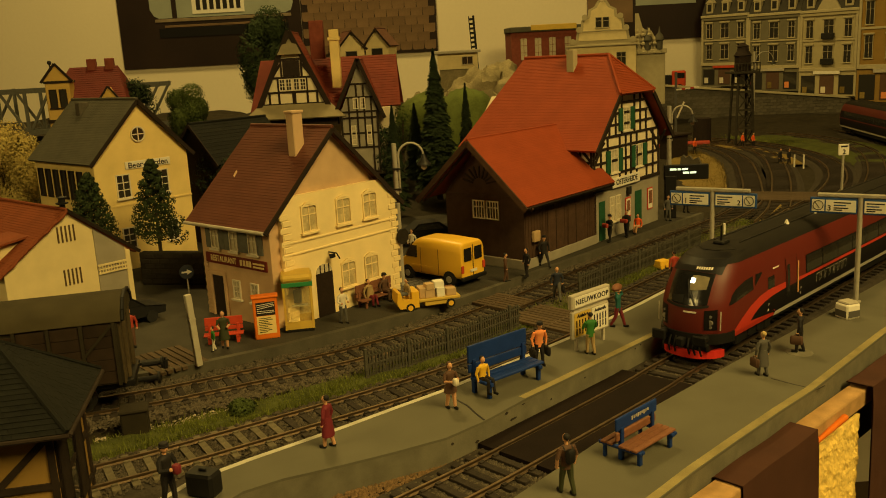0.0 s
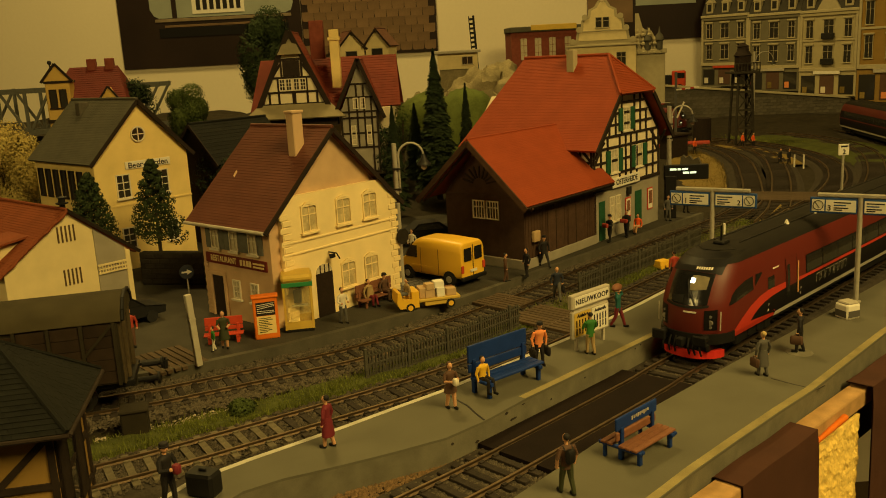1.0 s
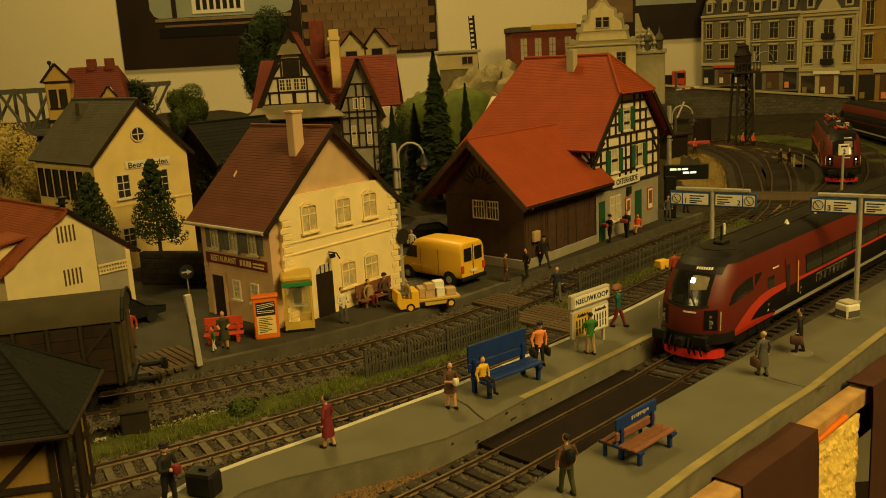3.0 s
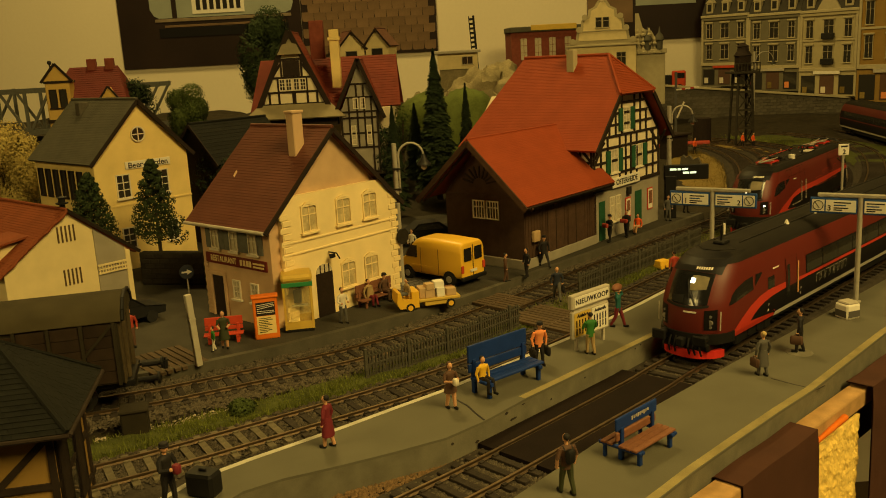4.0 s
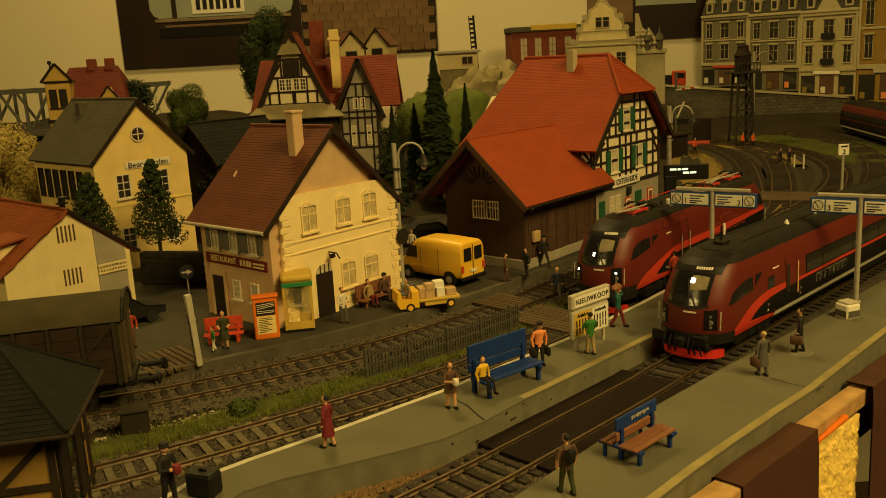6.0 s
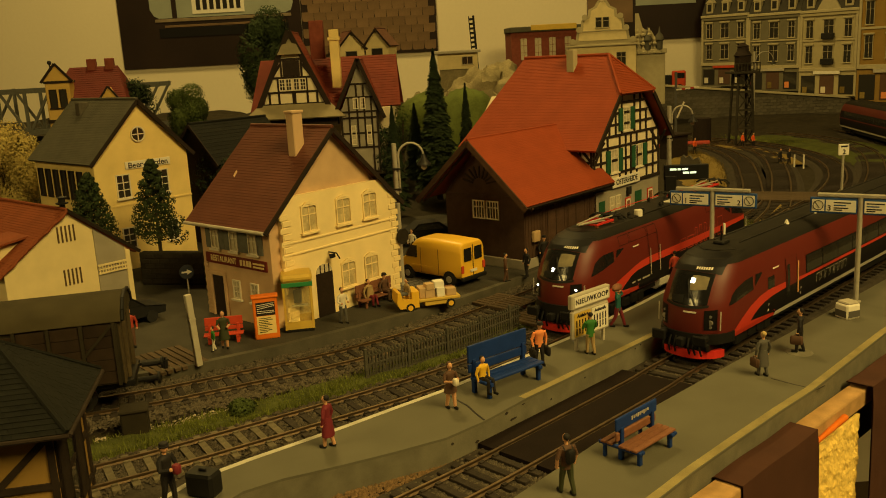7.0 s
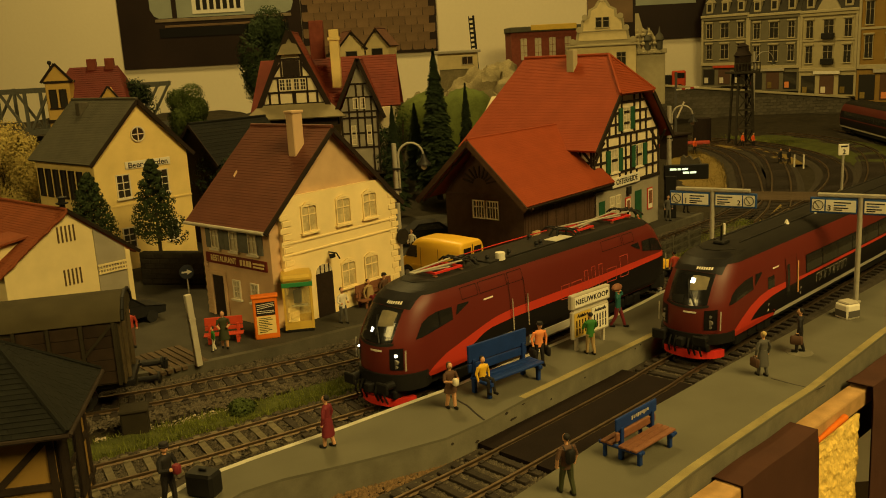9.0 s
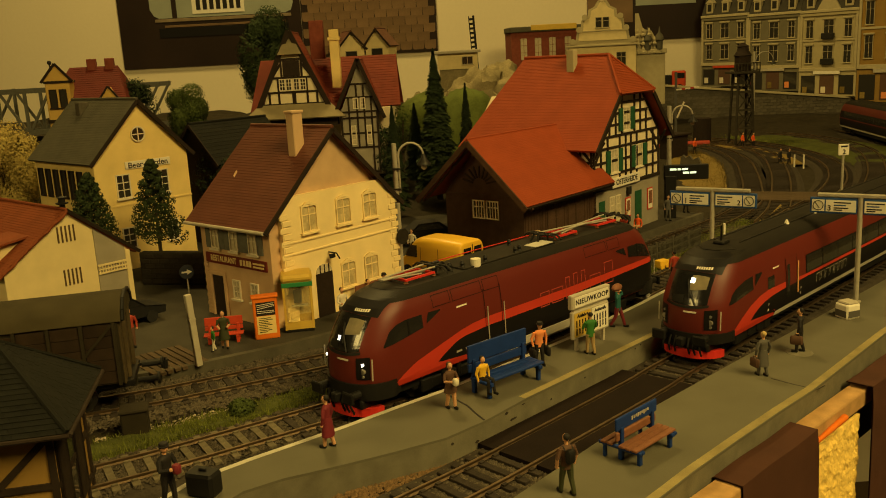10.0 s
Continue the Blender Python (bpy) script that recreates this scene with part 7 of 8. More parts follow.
def town_hall():
    """Large half-timbered house behind the restaurant."""
    t = thing("timbered_hall", at(-11.9, 75, 0, 0), "large half-timbered house with steep red roofs", "house")
    part("lower_wall", Shape().box(-3.2, 8.2, 0.6, 8, 2.5, 8.2), M["panel"], t)
    part("gable_wall", Shape().prism([(-2.85, 8.2), (2.85, 8.2), (0.35, 13.8), (-0.35, 13.8)], -0.25, 5, "y"), M["panel"], t, "white infill of the front gable")
    timbers(t, [(-2.6, 8.9, 2.6, 8.9), (-2.3, 9.9, 2.3, 9.9), (-1.8, 11.1, 1.8, 11.1), (-0.9, 12.6, 0.9, 12.6), (-2.0, 8.9, -2.0, 9.9), (-1.2, 8.9, -1.2, 11.1), (0, 8.9, 0, 9.9), (0.15, 8.9, 0.15, 9.9), (1.2, 8.9, 1.2, 11.1), (2.0, 8.9, 2.0, 9.9), (-0.85, 11.1, -0.85, 12.6), (0.85, 11.1, 0.85, 12.6), (-1.6, 11.2, -0.9, 12.2), (1.6, 11.2, 0.9, 12.2)], -0.25, -1, 0.17)
    for x in (-1.05, -0.5, 0.15, 0.7):
        window(t, x, 10.1, 0.38, 0.85, -0.26, pane_mat="pane", cols=2, rows=3, sill=False)
    part("loft_door", Shape().box(-0.7, 0.7, -0.33, -0.252, 11.2, 12.5, 0.03), M["dark_door"], t)
    part("gable_hood", Shape().slab([(-1.0, -0.7, 13.0), (1.0, -0.7, 13.0), (0, 0.2, 15.0)], 0.1), M["roof_tan"], t, "tan shingled gable hood")
    for sg in (-1, 1):
        tiled(t, (sg * 3.1, -0.4, 8.2), (sg * 3.1, 5, 8.2), (0, 5, 14.9), (0, -0.1, 14.9), 24, M["roof_dkred"])
        part("verge_board", Shape().beam((sg * 3.15, -0.45, 8.2), (0, -0.2, 14.9), 0.16, 0.42), M["timber"], t)
    part("skirt_roof", Shape().slab([(-4.1, -1.6, 7.8), (4.4, -1.6, 7.8), (3.0, -0.25, 8.95), (-2.9, -0.25, 8.95)], 0.12), M["roof_tan"], t, "tan shingled skirt roof")
    part("jetty", Shape().box(-3.4, 3.6, -0.9, 1, 7.0, 7.85), M["timber"], t)
    tiled(t, (-1.5, 1.5, 8.3), (8.9, 1.5, 8.3), (8.6, 5, 12.6), (0, 5, 12.6), 20, M["roof_dkred"])
    part("rear_slope", Shape().slab([(-3.9, 9.0, 8.2), (8.9, 9.0, 8.2), (8.6, 5, 12.6), (-3.5, 5, 12.6)], 0.14), M["roof_dkred"], t)
    part("west_slope", Shape().slab([(-4.1, 1.5, 8.3), (-2.2, 1.5, 8.3), (-2.2, 5, 12.6), (-3.5, 5, 12.6)], 0.14), M["roof_dkred"], t)
    # bay with its own steep gable
    b = part("bay_wall", Shape().prism([(3.9, 2.8), (7.0, 2.8), (7.0, 8.0), (5.6, 12.0), (3.9, 8.0)], -0.6, 3, "y"), M["grey_wall"], t, "timbered bay with a steep gable")
    for a in ((3.9, 5.0, 7.0, 5.0), (3.9, 7.5, 7.0, 7.5), (3.9, 8.0, 7.0, 8.0), (4.3, 9.2, 6.7, 9.2), (4.8, 10.3, 6.2, 10.3), (3.95, 2.8, 3.95, 8.0), (4.6, 2.8, 4.6, 9.2), (5.3, 5, 5.3, 10.3), (5.9, 5, 5.9, 10.3), (6.5, 2.8, 6.5, 9.2), (6.95, 2.8, 6.95, 8.0), (3.9, 2.9, 7.0, 2.9), (3.9, 6.2, 7, 6.2)):
        timbers(t, [a], -0.6, -1, 0.15)
    for x in (5.05, 5.65):
        window(t, x, 8.3, 0.3, 0.8, -0.61, pane_mat="pane_pale", cols=1, rows=3, sill=False)
    for x in (4.75, 6.05):
        window(t, x, 5.3, 0.3, 1.5, -0.61, pane_mat="pane_pale", cols=1, rows=4, sill=False)
    for e in (3.2, 7.6):
        tiled(t, (e, -0.9, 7.4), (e, 4, 7.4), (5.6, 4, 12.4), (5.6, -0.9, 12.4), 14, M["roof_dkred"])
        part("verge_board", Shape().beam((e, -0.95, 7.4), (5.6, -0.95, 12.35), 0.12, 0.3), M["timber"], t)
    part("chimney", Shape().box(1.2, 2.4, 3.6, 4.6, 12.5, 15.8, 0.05), M["brick"], t, "brick chimney")
    part("pale_chimney", Shape().box(3.1, 3.9, 1.8, 2.6, 10, 14.9, 0.05).box(3.0, 4.0, 1.7, 2.7, 14.0, 14.3), M["yellow_wall"], t, "pale yellow chimney")


def turret_house():
    t = thing("turret_house", at(-34.9, 80, -0.5, 8), "yellow townhouse with a dark red roof and small turret", "house")
    part("wall", Shape().box(0, 6.6, 0, 6, 3, 10.6), M["gold_wall"], t)
    part("turret", Shape().box(0.2, 2.3, -0.7, 1, 4, 12.2, 0.05).prism([(0.0, 12.2), (2.5, 12.2), (1.6, 13.2), (1.25, 13.7), (0.9, 13.2)], -0.7, 0.2, "y"), M["gold_wall"], t)
    part("turret_band", Shape().box(0.1, 2.4, -0.8, 1, 12.1, 12.3).box(0.1, 2.4, -0.8, 1, 8.6, 8.9), M["timber"], t)
    for x in (0.55, 1.4):
        window(t, x, 10.0, 0.5, 1.5, -0.7, pane_mat="pane", frame_mat="timber", cols=1, rows=2)
        window(t, x, 6.5, 0.5, 1.5, -0.7, pane_mat="pane", frame_mat="timber", cols=1, rows=2)
    tiled(t, (0.1, -0.4, 10.4), (7.0, -0.4, 10.4), (5.9, 3, 13.4), (1.6, 3, 13.4), 16, M["roof_wine"])
    part("rear_slope", Shape().slab([(0.1, 6.4, 10.4), (7.0, 6.4, 10.4), (5.9, 3, 13.4), (1.6, 3, 13.4)], 0.14).slab([(7.0, -0.4, 10.4), (7.0, 6.4, 10.4), (5.9, 3, 13.4)], 0.1), M["roof_wine"], t)
    part("dormer", Shape().prism([(4.7, 10.4), (6.3, 10.4), (5.5, 11.5)], -0.5, 1, "y"), M["gold_wall"], t)
    part("dormer_verge", Shape().beam((4.5, -0.55, 10.3), (5.5, -0.55, 11.6), 0.15).beam((6.5, -0.55, 10.3), (5.5, -0.55, 11.6), 0.15), M["timber"], t)
    for x in (3.2, 4.8):
        part("chimney", Shape().box(x, x + 0.8, 2.6, 3.3, 13.0, 14.1, 0.05), M["brick"], t)
    part("gable_trim", Shape().beam((-0.1, -0.75, 12.2), (1.25, -0.75, 13.8), 0.14, 0.2).beam((2.6, -0.75, 12.2), (1.25, -0.75, 13.8), 0.14, 0.2), M["timber"], t, "dark gable trim")
    part("finial", Shape().rod((0.8, -0.5, 12.9), (0.8, -0.5, 14.0), 0.06).ball((0.8, -0.5, 13.9), 0.2), M["iron"], t)


def bridge():
    t = thing("truss_bridge", at(-66, 98, 0, 0), "grey steel lattice girder bridge", "bridge")
    L, z0, z1 = 35.8, 6.0, 11.0
    for y in (0, 4):
        part("chord", Shape().box(0, L, y - 0.2, y + 0.2, z1 - 0.5, z1).box(0, L, y - 0.2, y + 0.2, z0, z0 + 0.5), M["shutter_grey"], t)
        for i in range(12):
            x = i * L / 12
            part("strut", Shape().beam((x, y, z0), (x, y, z1), 0.3), M["shutter_grey"], t)
            a, b = ((z0, z1) if i % 2 else (z1, z0))
            part("diagonal", Shape().beam((x, y, a), (x + L / 12, y, b), 0.25), M["shutter_grey"], t)
    part("deck", Shape().box(0, L, -0.3, 4.3, z0 - 0.2, z0), M["masonry"], t)
    part("abutment", Shape().box(L - 1.5, L + 0.6, -1, 5.5, 2, 5.8, 0.1), M["masonry"], t)
    solid("bridge_pier", Shape().box(-1, 1, -1, 5, -0.5, 6.0, 0.1), M["masonry"], at(-46, 98, -0.2), "masonry pier under the bridge", "pier")


# ---- trees
def conifer(x, y, z, h, r, label, mat_name="needles", dense=1.0):
    """A fir: trunk and whorls of drooping boughs made of many small needles clumps."""
    t = thing("fir_tree", at(x, y, z), label, "tree", "fir trees")
    part("trunk", Shape().rod((0, 0, -0.3), (0, 0, h * 0.95), 0.18 * h / 8, 0.02, n=8), M["bark"], t)
    s = Shape()
    n = int(2600 * dense)
    for i in range(n):
        u = random.random() ** 0.75
        zz = h * (0.06 + 0.94 * u)
        tier = 0.9 + 0.1 * math.cos(zz * 2 * math.pi / (h / 11))
        rr = r * (1 - u) ** 0.9 * tier * random.uniform(0.45, 1.12) + 0.04
        a = random.uniform(0, 2 * math.pi)
        c, sn = math.cos(a), math.sin(a)
        ln = rr * random.uniform(0.35, 0.6) + 0.08
        w = 0.07 + 0.09 * (1 - u) * r
        p = Vector((c * rr, sn * rr, zz - 0.12 * rr))
        q = Vector((c * (rr - ln), sn * (rr - ln), zz + 0.16 * ln))
        side = Vector((-sn, c, 0)) * w
        dn = Vector((0, 0, -0.5 * w))
        s.add([q + side * 0.5, q - side * 0.5, p + dn, q + side * 0.1 + Vector((0, 0, w)), p + side + dn * 0.6, p - side + dn * 0.6], [(0, 2, 3), (1, 3, 2), (0, 4, 2), (1, 2, 5)])
    part("crown", s, M[mat_name], t, "dense dark green needles")


def leafy(x, y, z, h, r, label, squash=1.0, trunk=0.35, count=1800, mat_name="leaves", name="leafy_tree", fine=1.0):
    t = thing(name, at(x, y, z), label, "tree", "leafy trees")
    tr = Shape().rod((0, 0, -0.4), (0, 0, h * trunk + r * 0.5), 0.16 + h * 0.015, 0.06, n=8)
    blobs = []
    for i in range(20):
        a, e = random.uniform(0, 6.3), random.uniform(-1.1, 1.3)
        k = r * random.uniform(0.38, 0.6)
        c = Vector((math.cos(a) * math.cos(e) * r * 0.55, math.sin(a) * math.cos(e) * r * 0.55, h * trunk + (h * (1 - trunk)) * (0.5 + 0.36 * math.sin(e))))
        blobs.append((c, k))
        tr.rod((0, 0, h * trunk), c, 0.07, 0.02, n=5)
    part("trunk", tr, M["bark"], t)
    s = Shape()
    for i in range(count):
        c, k = random.choice(blobs)
        d = Vector((random.gauss(0, 1), random.gauss(0, 1), random.gauss(0, 1))).normalized()
        p = c + Vector((d.x, d.y, d.z * squash)) * k * random.uniform(0.75, 1.1)
        w = random.uniform(0.07, 0.16) * max(1.0, r * 0.55) * fine
        u = d.orthogonal().normalized()
        v = d.cross(u)
        rot = random.uniform(0, 3)
        u, v = u * math.cos(rot) + v * math.sin(rot) + d * 0.3, v * math.cos(rot) - u * math.sin(rot)
        s.add([p - u * w, p - v * w * 0.5, p + u * w, p + v * w * 0.5], [(0, 1, 2, 3)])
    part("crown", s, M[mat_name], t, "crown of small green leaves")


def cone_tree(x, y, z, h, r, label, bare=0.2):
    """A garden tree: trunk, short limbs and a tapered crown of rounded leaf clumps with gaps."""
    t = thing("garden_tree", at(x, y, z), label, "tree", "garden trees")
    tr = Shape().rod((0, 0, -0.3), (0, 0, h * 0.85), 0.16, 0.03, n=8)
    s = Shape()
    n = 46
    for i in range(n):
        u = i / n
        a = i * 2.4
        reach = r * (1 - u) ** 0.75 * random.uniform(0.55, 0.95)
        c = Vector((math.cos(a) * reach, math.sin(a) * reach, h * (bare + 0.06 + (0.94 - bare) * u)))
        tr.rod((0, 0, c.z - 0.2), c, 0.04, 0.02, n=5)
        rad = 0.2 + 0.34 * r * (1 - u)
        for k in range(150):
            d = Vector((random.gauss(0, 1), random.gauss(0, 1), random.gauss(0, 1))).normalized()
            p = c + Vector((d.x, d.y, d.z * 0.7)) * rad * random.uniform(0.75, 1.08)
            e1 = d.orthogonal().normalized()
            e2 = d.cross(e1)
            q = random.uniform(0, 3)
            e1, e2 = e1 * math.cos(q) + e2 * math.sin(q) + d * 0.4, e2 * math.cos(q) - e1 * math.sin(q)
            w = random.uniform(0.05, 0.1)
            s.add([p - e1 * w, p - e2 * w * 0.6, p + e1 * w, p + e2 * w * 0.6], [(0, 1, 2, 3)])
    part("trunk", tr, M["bark"], t)
    part("crown", s, M["garden_leaves"], t, "clumped crown of small dark green leaves")


def trees():
    conifer(0.0, 70, 1.2, 11.6, 2.1, "tall dark green fir tree", dense=2.4)
    conifer(2.4, 70.5, 1.4, 8.6, 1.1, "slim dark green fir tree", dense=1.3)
    conifer(-3.3, 66, 0.6, 8.2, 1.2, "dark green fir tree behind the house", dense=1.4)
    conifer(-1.8, 73, 2, 6.5, 1.3, "dark green fir tree beside taller firs", dense=1.2)
    cone_tree(-20.6, 51.0, 1.6, 5.0, 1.25, "narrow dark green tree in front of the inn")
    cone_tree(-16.55, 50.2, 0.2, 7.1, 1.35, "narrow dark green tree beside the inn wall", 0.3)
    leafy(-24.1, 86, 3.5, 7.3, 2.1, "round bright green tree behind the inn", 1.0, 0.3, 20000, fine=0.8)
    leafy(-17.0, 92, 4, 13.5, 2.9, "tall dark green tree behind the timbered house", 1.2, 0.3, 22000, "garden_leaves", fine=0.8)
    leafy(-28.5, 84, 4, 7.5, 2.2, "dark green tree beside the turret house", 1.0, 0.3, 5000, "needles")
    leafy(-13.6, 58, 0.2, 6.2, 1.7, "dark green bush in the shade of the inn", 1.1, 0.1, 5000, "needles")
    leafy(-15.2, 60, 0.2, 7.0, 1.6, "dark green bush beside the inn", 1.1, 0.1, 1500, "needles")
    leafy(-25.8, 50, 0.2, 4.6, 1.4, "dark green bush beside the inn corner", 1.0, 0.1, 1500, "needles")
    leafy(-32.4, 66, 0.6, 8.0, 3.0, "yellow dried foliage clump", 1.0, 0.1, 26000, "straw", "foliage_clump", 0.55)
    rock(3.0, 83, 4.2, 3.1, "smooth moss green mound on the hill", 2.2, "moss", "mound", 1.7)
    rock(-0.8, 92, 5.2, 3.4, "moss green slope below the cottage", 7.1, "moss", "mound")
    leafy(-4.6, 76, 1.4, 5.6, 1.9, "dark green bush beside the timbered house", 1.0, 0.1, 4500, "needles")
    leafy(5.9, 84, 1.8, 4.6, 1.6, "grey green scrub at the foot of the mound", 0.9, 0.1, 8000, "leaves", fine=0.5)
    leafy(-3.2, 80, 3.0, 5.0, 2.0, "green bush on the hill", 0.9, 0.1, 1200, "leaves")
    leafy(-7.69, 30.26, -0.38, 0.62, 0.5, "small dark green tuft beside the track", 0.7, 0.2, 3500, "leaves", "grass_tuft", 0.45)


# ---- the far town and the room behind
def yard_wall():
    t = thing("yard_wall", at(-17.5, 49.2, 0.2, -12), "dark stone yard wall beside the inn", "wall")
    part("core", Shape().box(0, 7.5, 0, 0.5, 0, 1.9, 0.05), M["dark_stone"], t)
    one = Shape().box(-0.28, 0.28, -0.05, 0, -0.13, 0.13, 0.03).mesh("stone", M["dark_stone"])
    for r in range(6):
        for c in range(12):
            part("stone", one, None, t, m=at(0.35 + 0.6 * c + (r % 2) * 0.28, -0.003, 0.2 + 0.3 * r))


def rock(x, y, z, r, label, seed, material="rock", name="rock", tall=1.0):
    s = Shape()
    rows = []
    for j in range(19):
        e = -math.pi / 2 + math.pi * j / 18
        row = []
        for i in range(31):
            a = 2 * math.pi * i / 30
            d = Vector((math.cos(a) * math.cos(e), math.sin(a) * math.cos(e), math.sin(e)))
            rough = 0.25 if material == "moss" else 1.0
            k = r * (1 + rough * (0.45 * noise.noise(d * 1.6 + Vector((seed, 0, 0))) + 0.22 * noise.noise(d * 4.5 + Vector((seed, 3, 0))) + 0.09 * noise.noise(d * 11)))
            row.append((d.x * k, d.y * k, d.z * k * tall))
        row[-1] = row[0]
        rows.append(row)
    s.grid(rows)
    solid(name, s, M[material], at(x, y, z), label, name, "hillside rocks", smooth=True)


def facade(x, y, rz, w, z0, h, body, label, roofmat="mansard", cols=3, rows=3, pane="pane", crest=False):
    """A town house front with shop, storeys, cornice and a mansard with dormers."""
    t = thing("town_house", at(x, y, z0, rz), label, "house", "row of town houses")
    part("wall", Shape().box(0, w, 0, 2.6, 0, h), M[body], t)
    part("cornice", Shape().box(-0.1, w + 0.1, -0.35, 0.1, h - 0.1, h + 0.3, 0.05), M["facade_trim"], t)
    part("shop_cornice", Shape().box(0, w, -0.2, 0.1, h * 0.30, h * 0.34, 0.03), M["facade_trim"], t)
    for a, b in ((0, 0.35), (w - 0.35, w)):
        part("pilaster", Shape().box(a, b, -0.18, 0.05, h * 0.34, h), M["facade_trim"], t)
    part("string_course", Shape().box(0, w, -0.12, 0.05, h * 0.655, h * 0.675, 0.02), M["facade_trim"], t)
    part("bracket_row", Shape().box(0.1, w - 0.1, -0.22, 0.05, h - 0.55, h - 0.12, 0.04), M[body], t)
    fw = w / cols
    for r in range(rows - 1):
        z = h * 0.4 + r * h * 0.3
        for c in range(cols):
            ww = fw * (0.5 if c == cols // 2 else 0.36)
            window(t, fw * (c + 0.5) - ww / 2, z, ww, h * 0.2, 0, pane_mat=pane, frame_mat="facade_trim", cols=2, rows=2)
            part("lintel", Shape().box(fw * (c + 0.5) - ww / 2 - 0.2, fw * (c + 0.5) + ww / 2 + 0.2, -0.22, -0.02, z + h * 0.2 + 0.1, z + h * 0.2 + 0.35, 0.04), M["facade_trim"], t)
            if crest and c == 1:
                part("balcony", Shape().box(fw * (c + 0.5) - ww / 2 - 0.2, fw * (c + 0.5) + ww / 2 + 0.2, -0.5, -0.02, z - 0.25, z + 0.6, 0.03), M["iron"], t, "dark iron balcony")
    for c in range(cols):
        part("shop_window", Shape().box(fw * c + 0.35, fw * (c + 1) - 0.35, -0.08, -0.002, 0.3, h * 0.25, 0.03), M["pane"] if c != 1 else M["p_brown"], t)
        part("shop_poster", Shape().box(fw * c + 0.6, fw * c + 1.3, -0.1, -0.08, 0.5, 1.4), M[random.choice(["p_red", "p_orange", "p_white", "dry"])], t)
    part("shop_sign", Shape().box(fw * 0.8, fw * 2.2, -0.3, -0.2, h * 0.265, h * 0.30, 0.02), M[random.choice(["bench_red", "sign_white", "gutter"])], t)
    part("mansard", Shape().slab([(0, -0.2, h + 0.25), (w, -0.2, h + 0.25), (w, 1.6, h + 4.0), (0, 1.6, h + 4.0)], 0.15), M[roofmat], t)
    for c in range(cols):
        if crest and c == cols // 2:
            part("crest", Shape().prism([(fw * c - 0.3, h + 0.3), (fw * (c + 1) + 0.3, h + 0.3), (fw * (c + 0.85), h + 1.6), (fw * (c + 0.65), h + 1.9), (fw * (c + 0.5), h + 3.0), (fw * (c + 0.35), h + 1.9), (fw * (c + 0.15), h + 1.6)], -0.3, 0.0, "y"), M["facade_trim"], t)
            continue
        dm = part("dormer", Shape().box(fw * (c + 0.5) - 0.6, fw * (c + 0.5) + 0.6, -0.1, 1.2, h + 0.6, h + 2.2, 0.05).prism([(fw * (c + 0.5) - 0.75, h + 2.2), (fw * (c + 0.5) + 0.75, h + 2.2), (fw * (c + 0.5), h + 2.9)], -0.15, 1.2, "y"), M["facade_trim"], t)
        part("dormer_pane", Shape().box(fw * (c + 0.5) - 0.35, fw * (c + 0.5) + 0.35, -0.13, -0.1, h + 0.9, h + 2.0), M["pane"], dm)
    return t


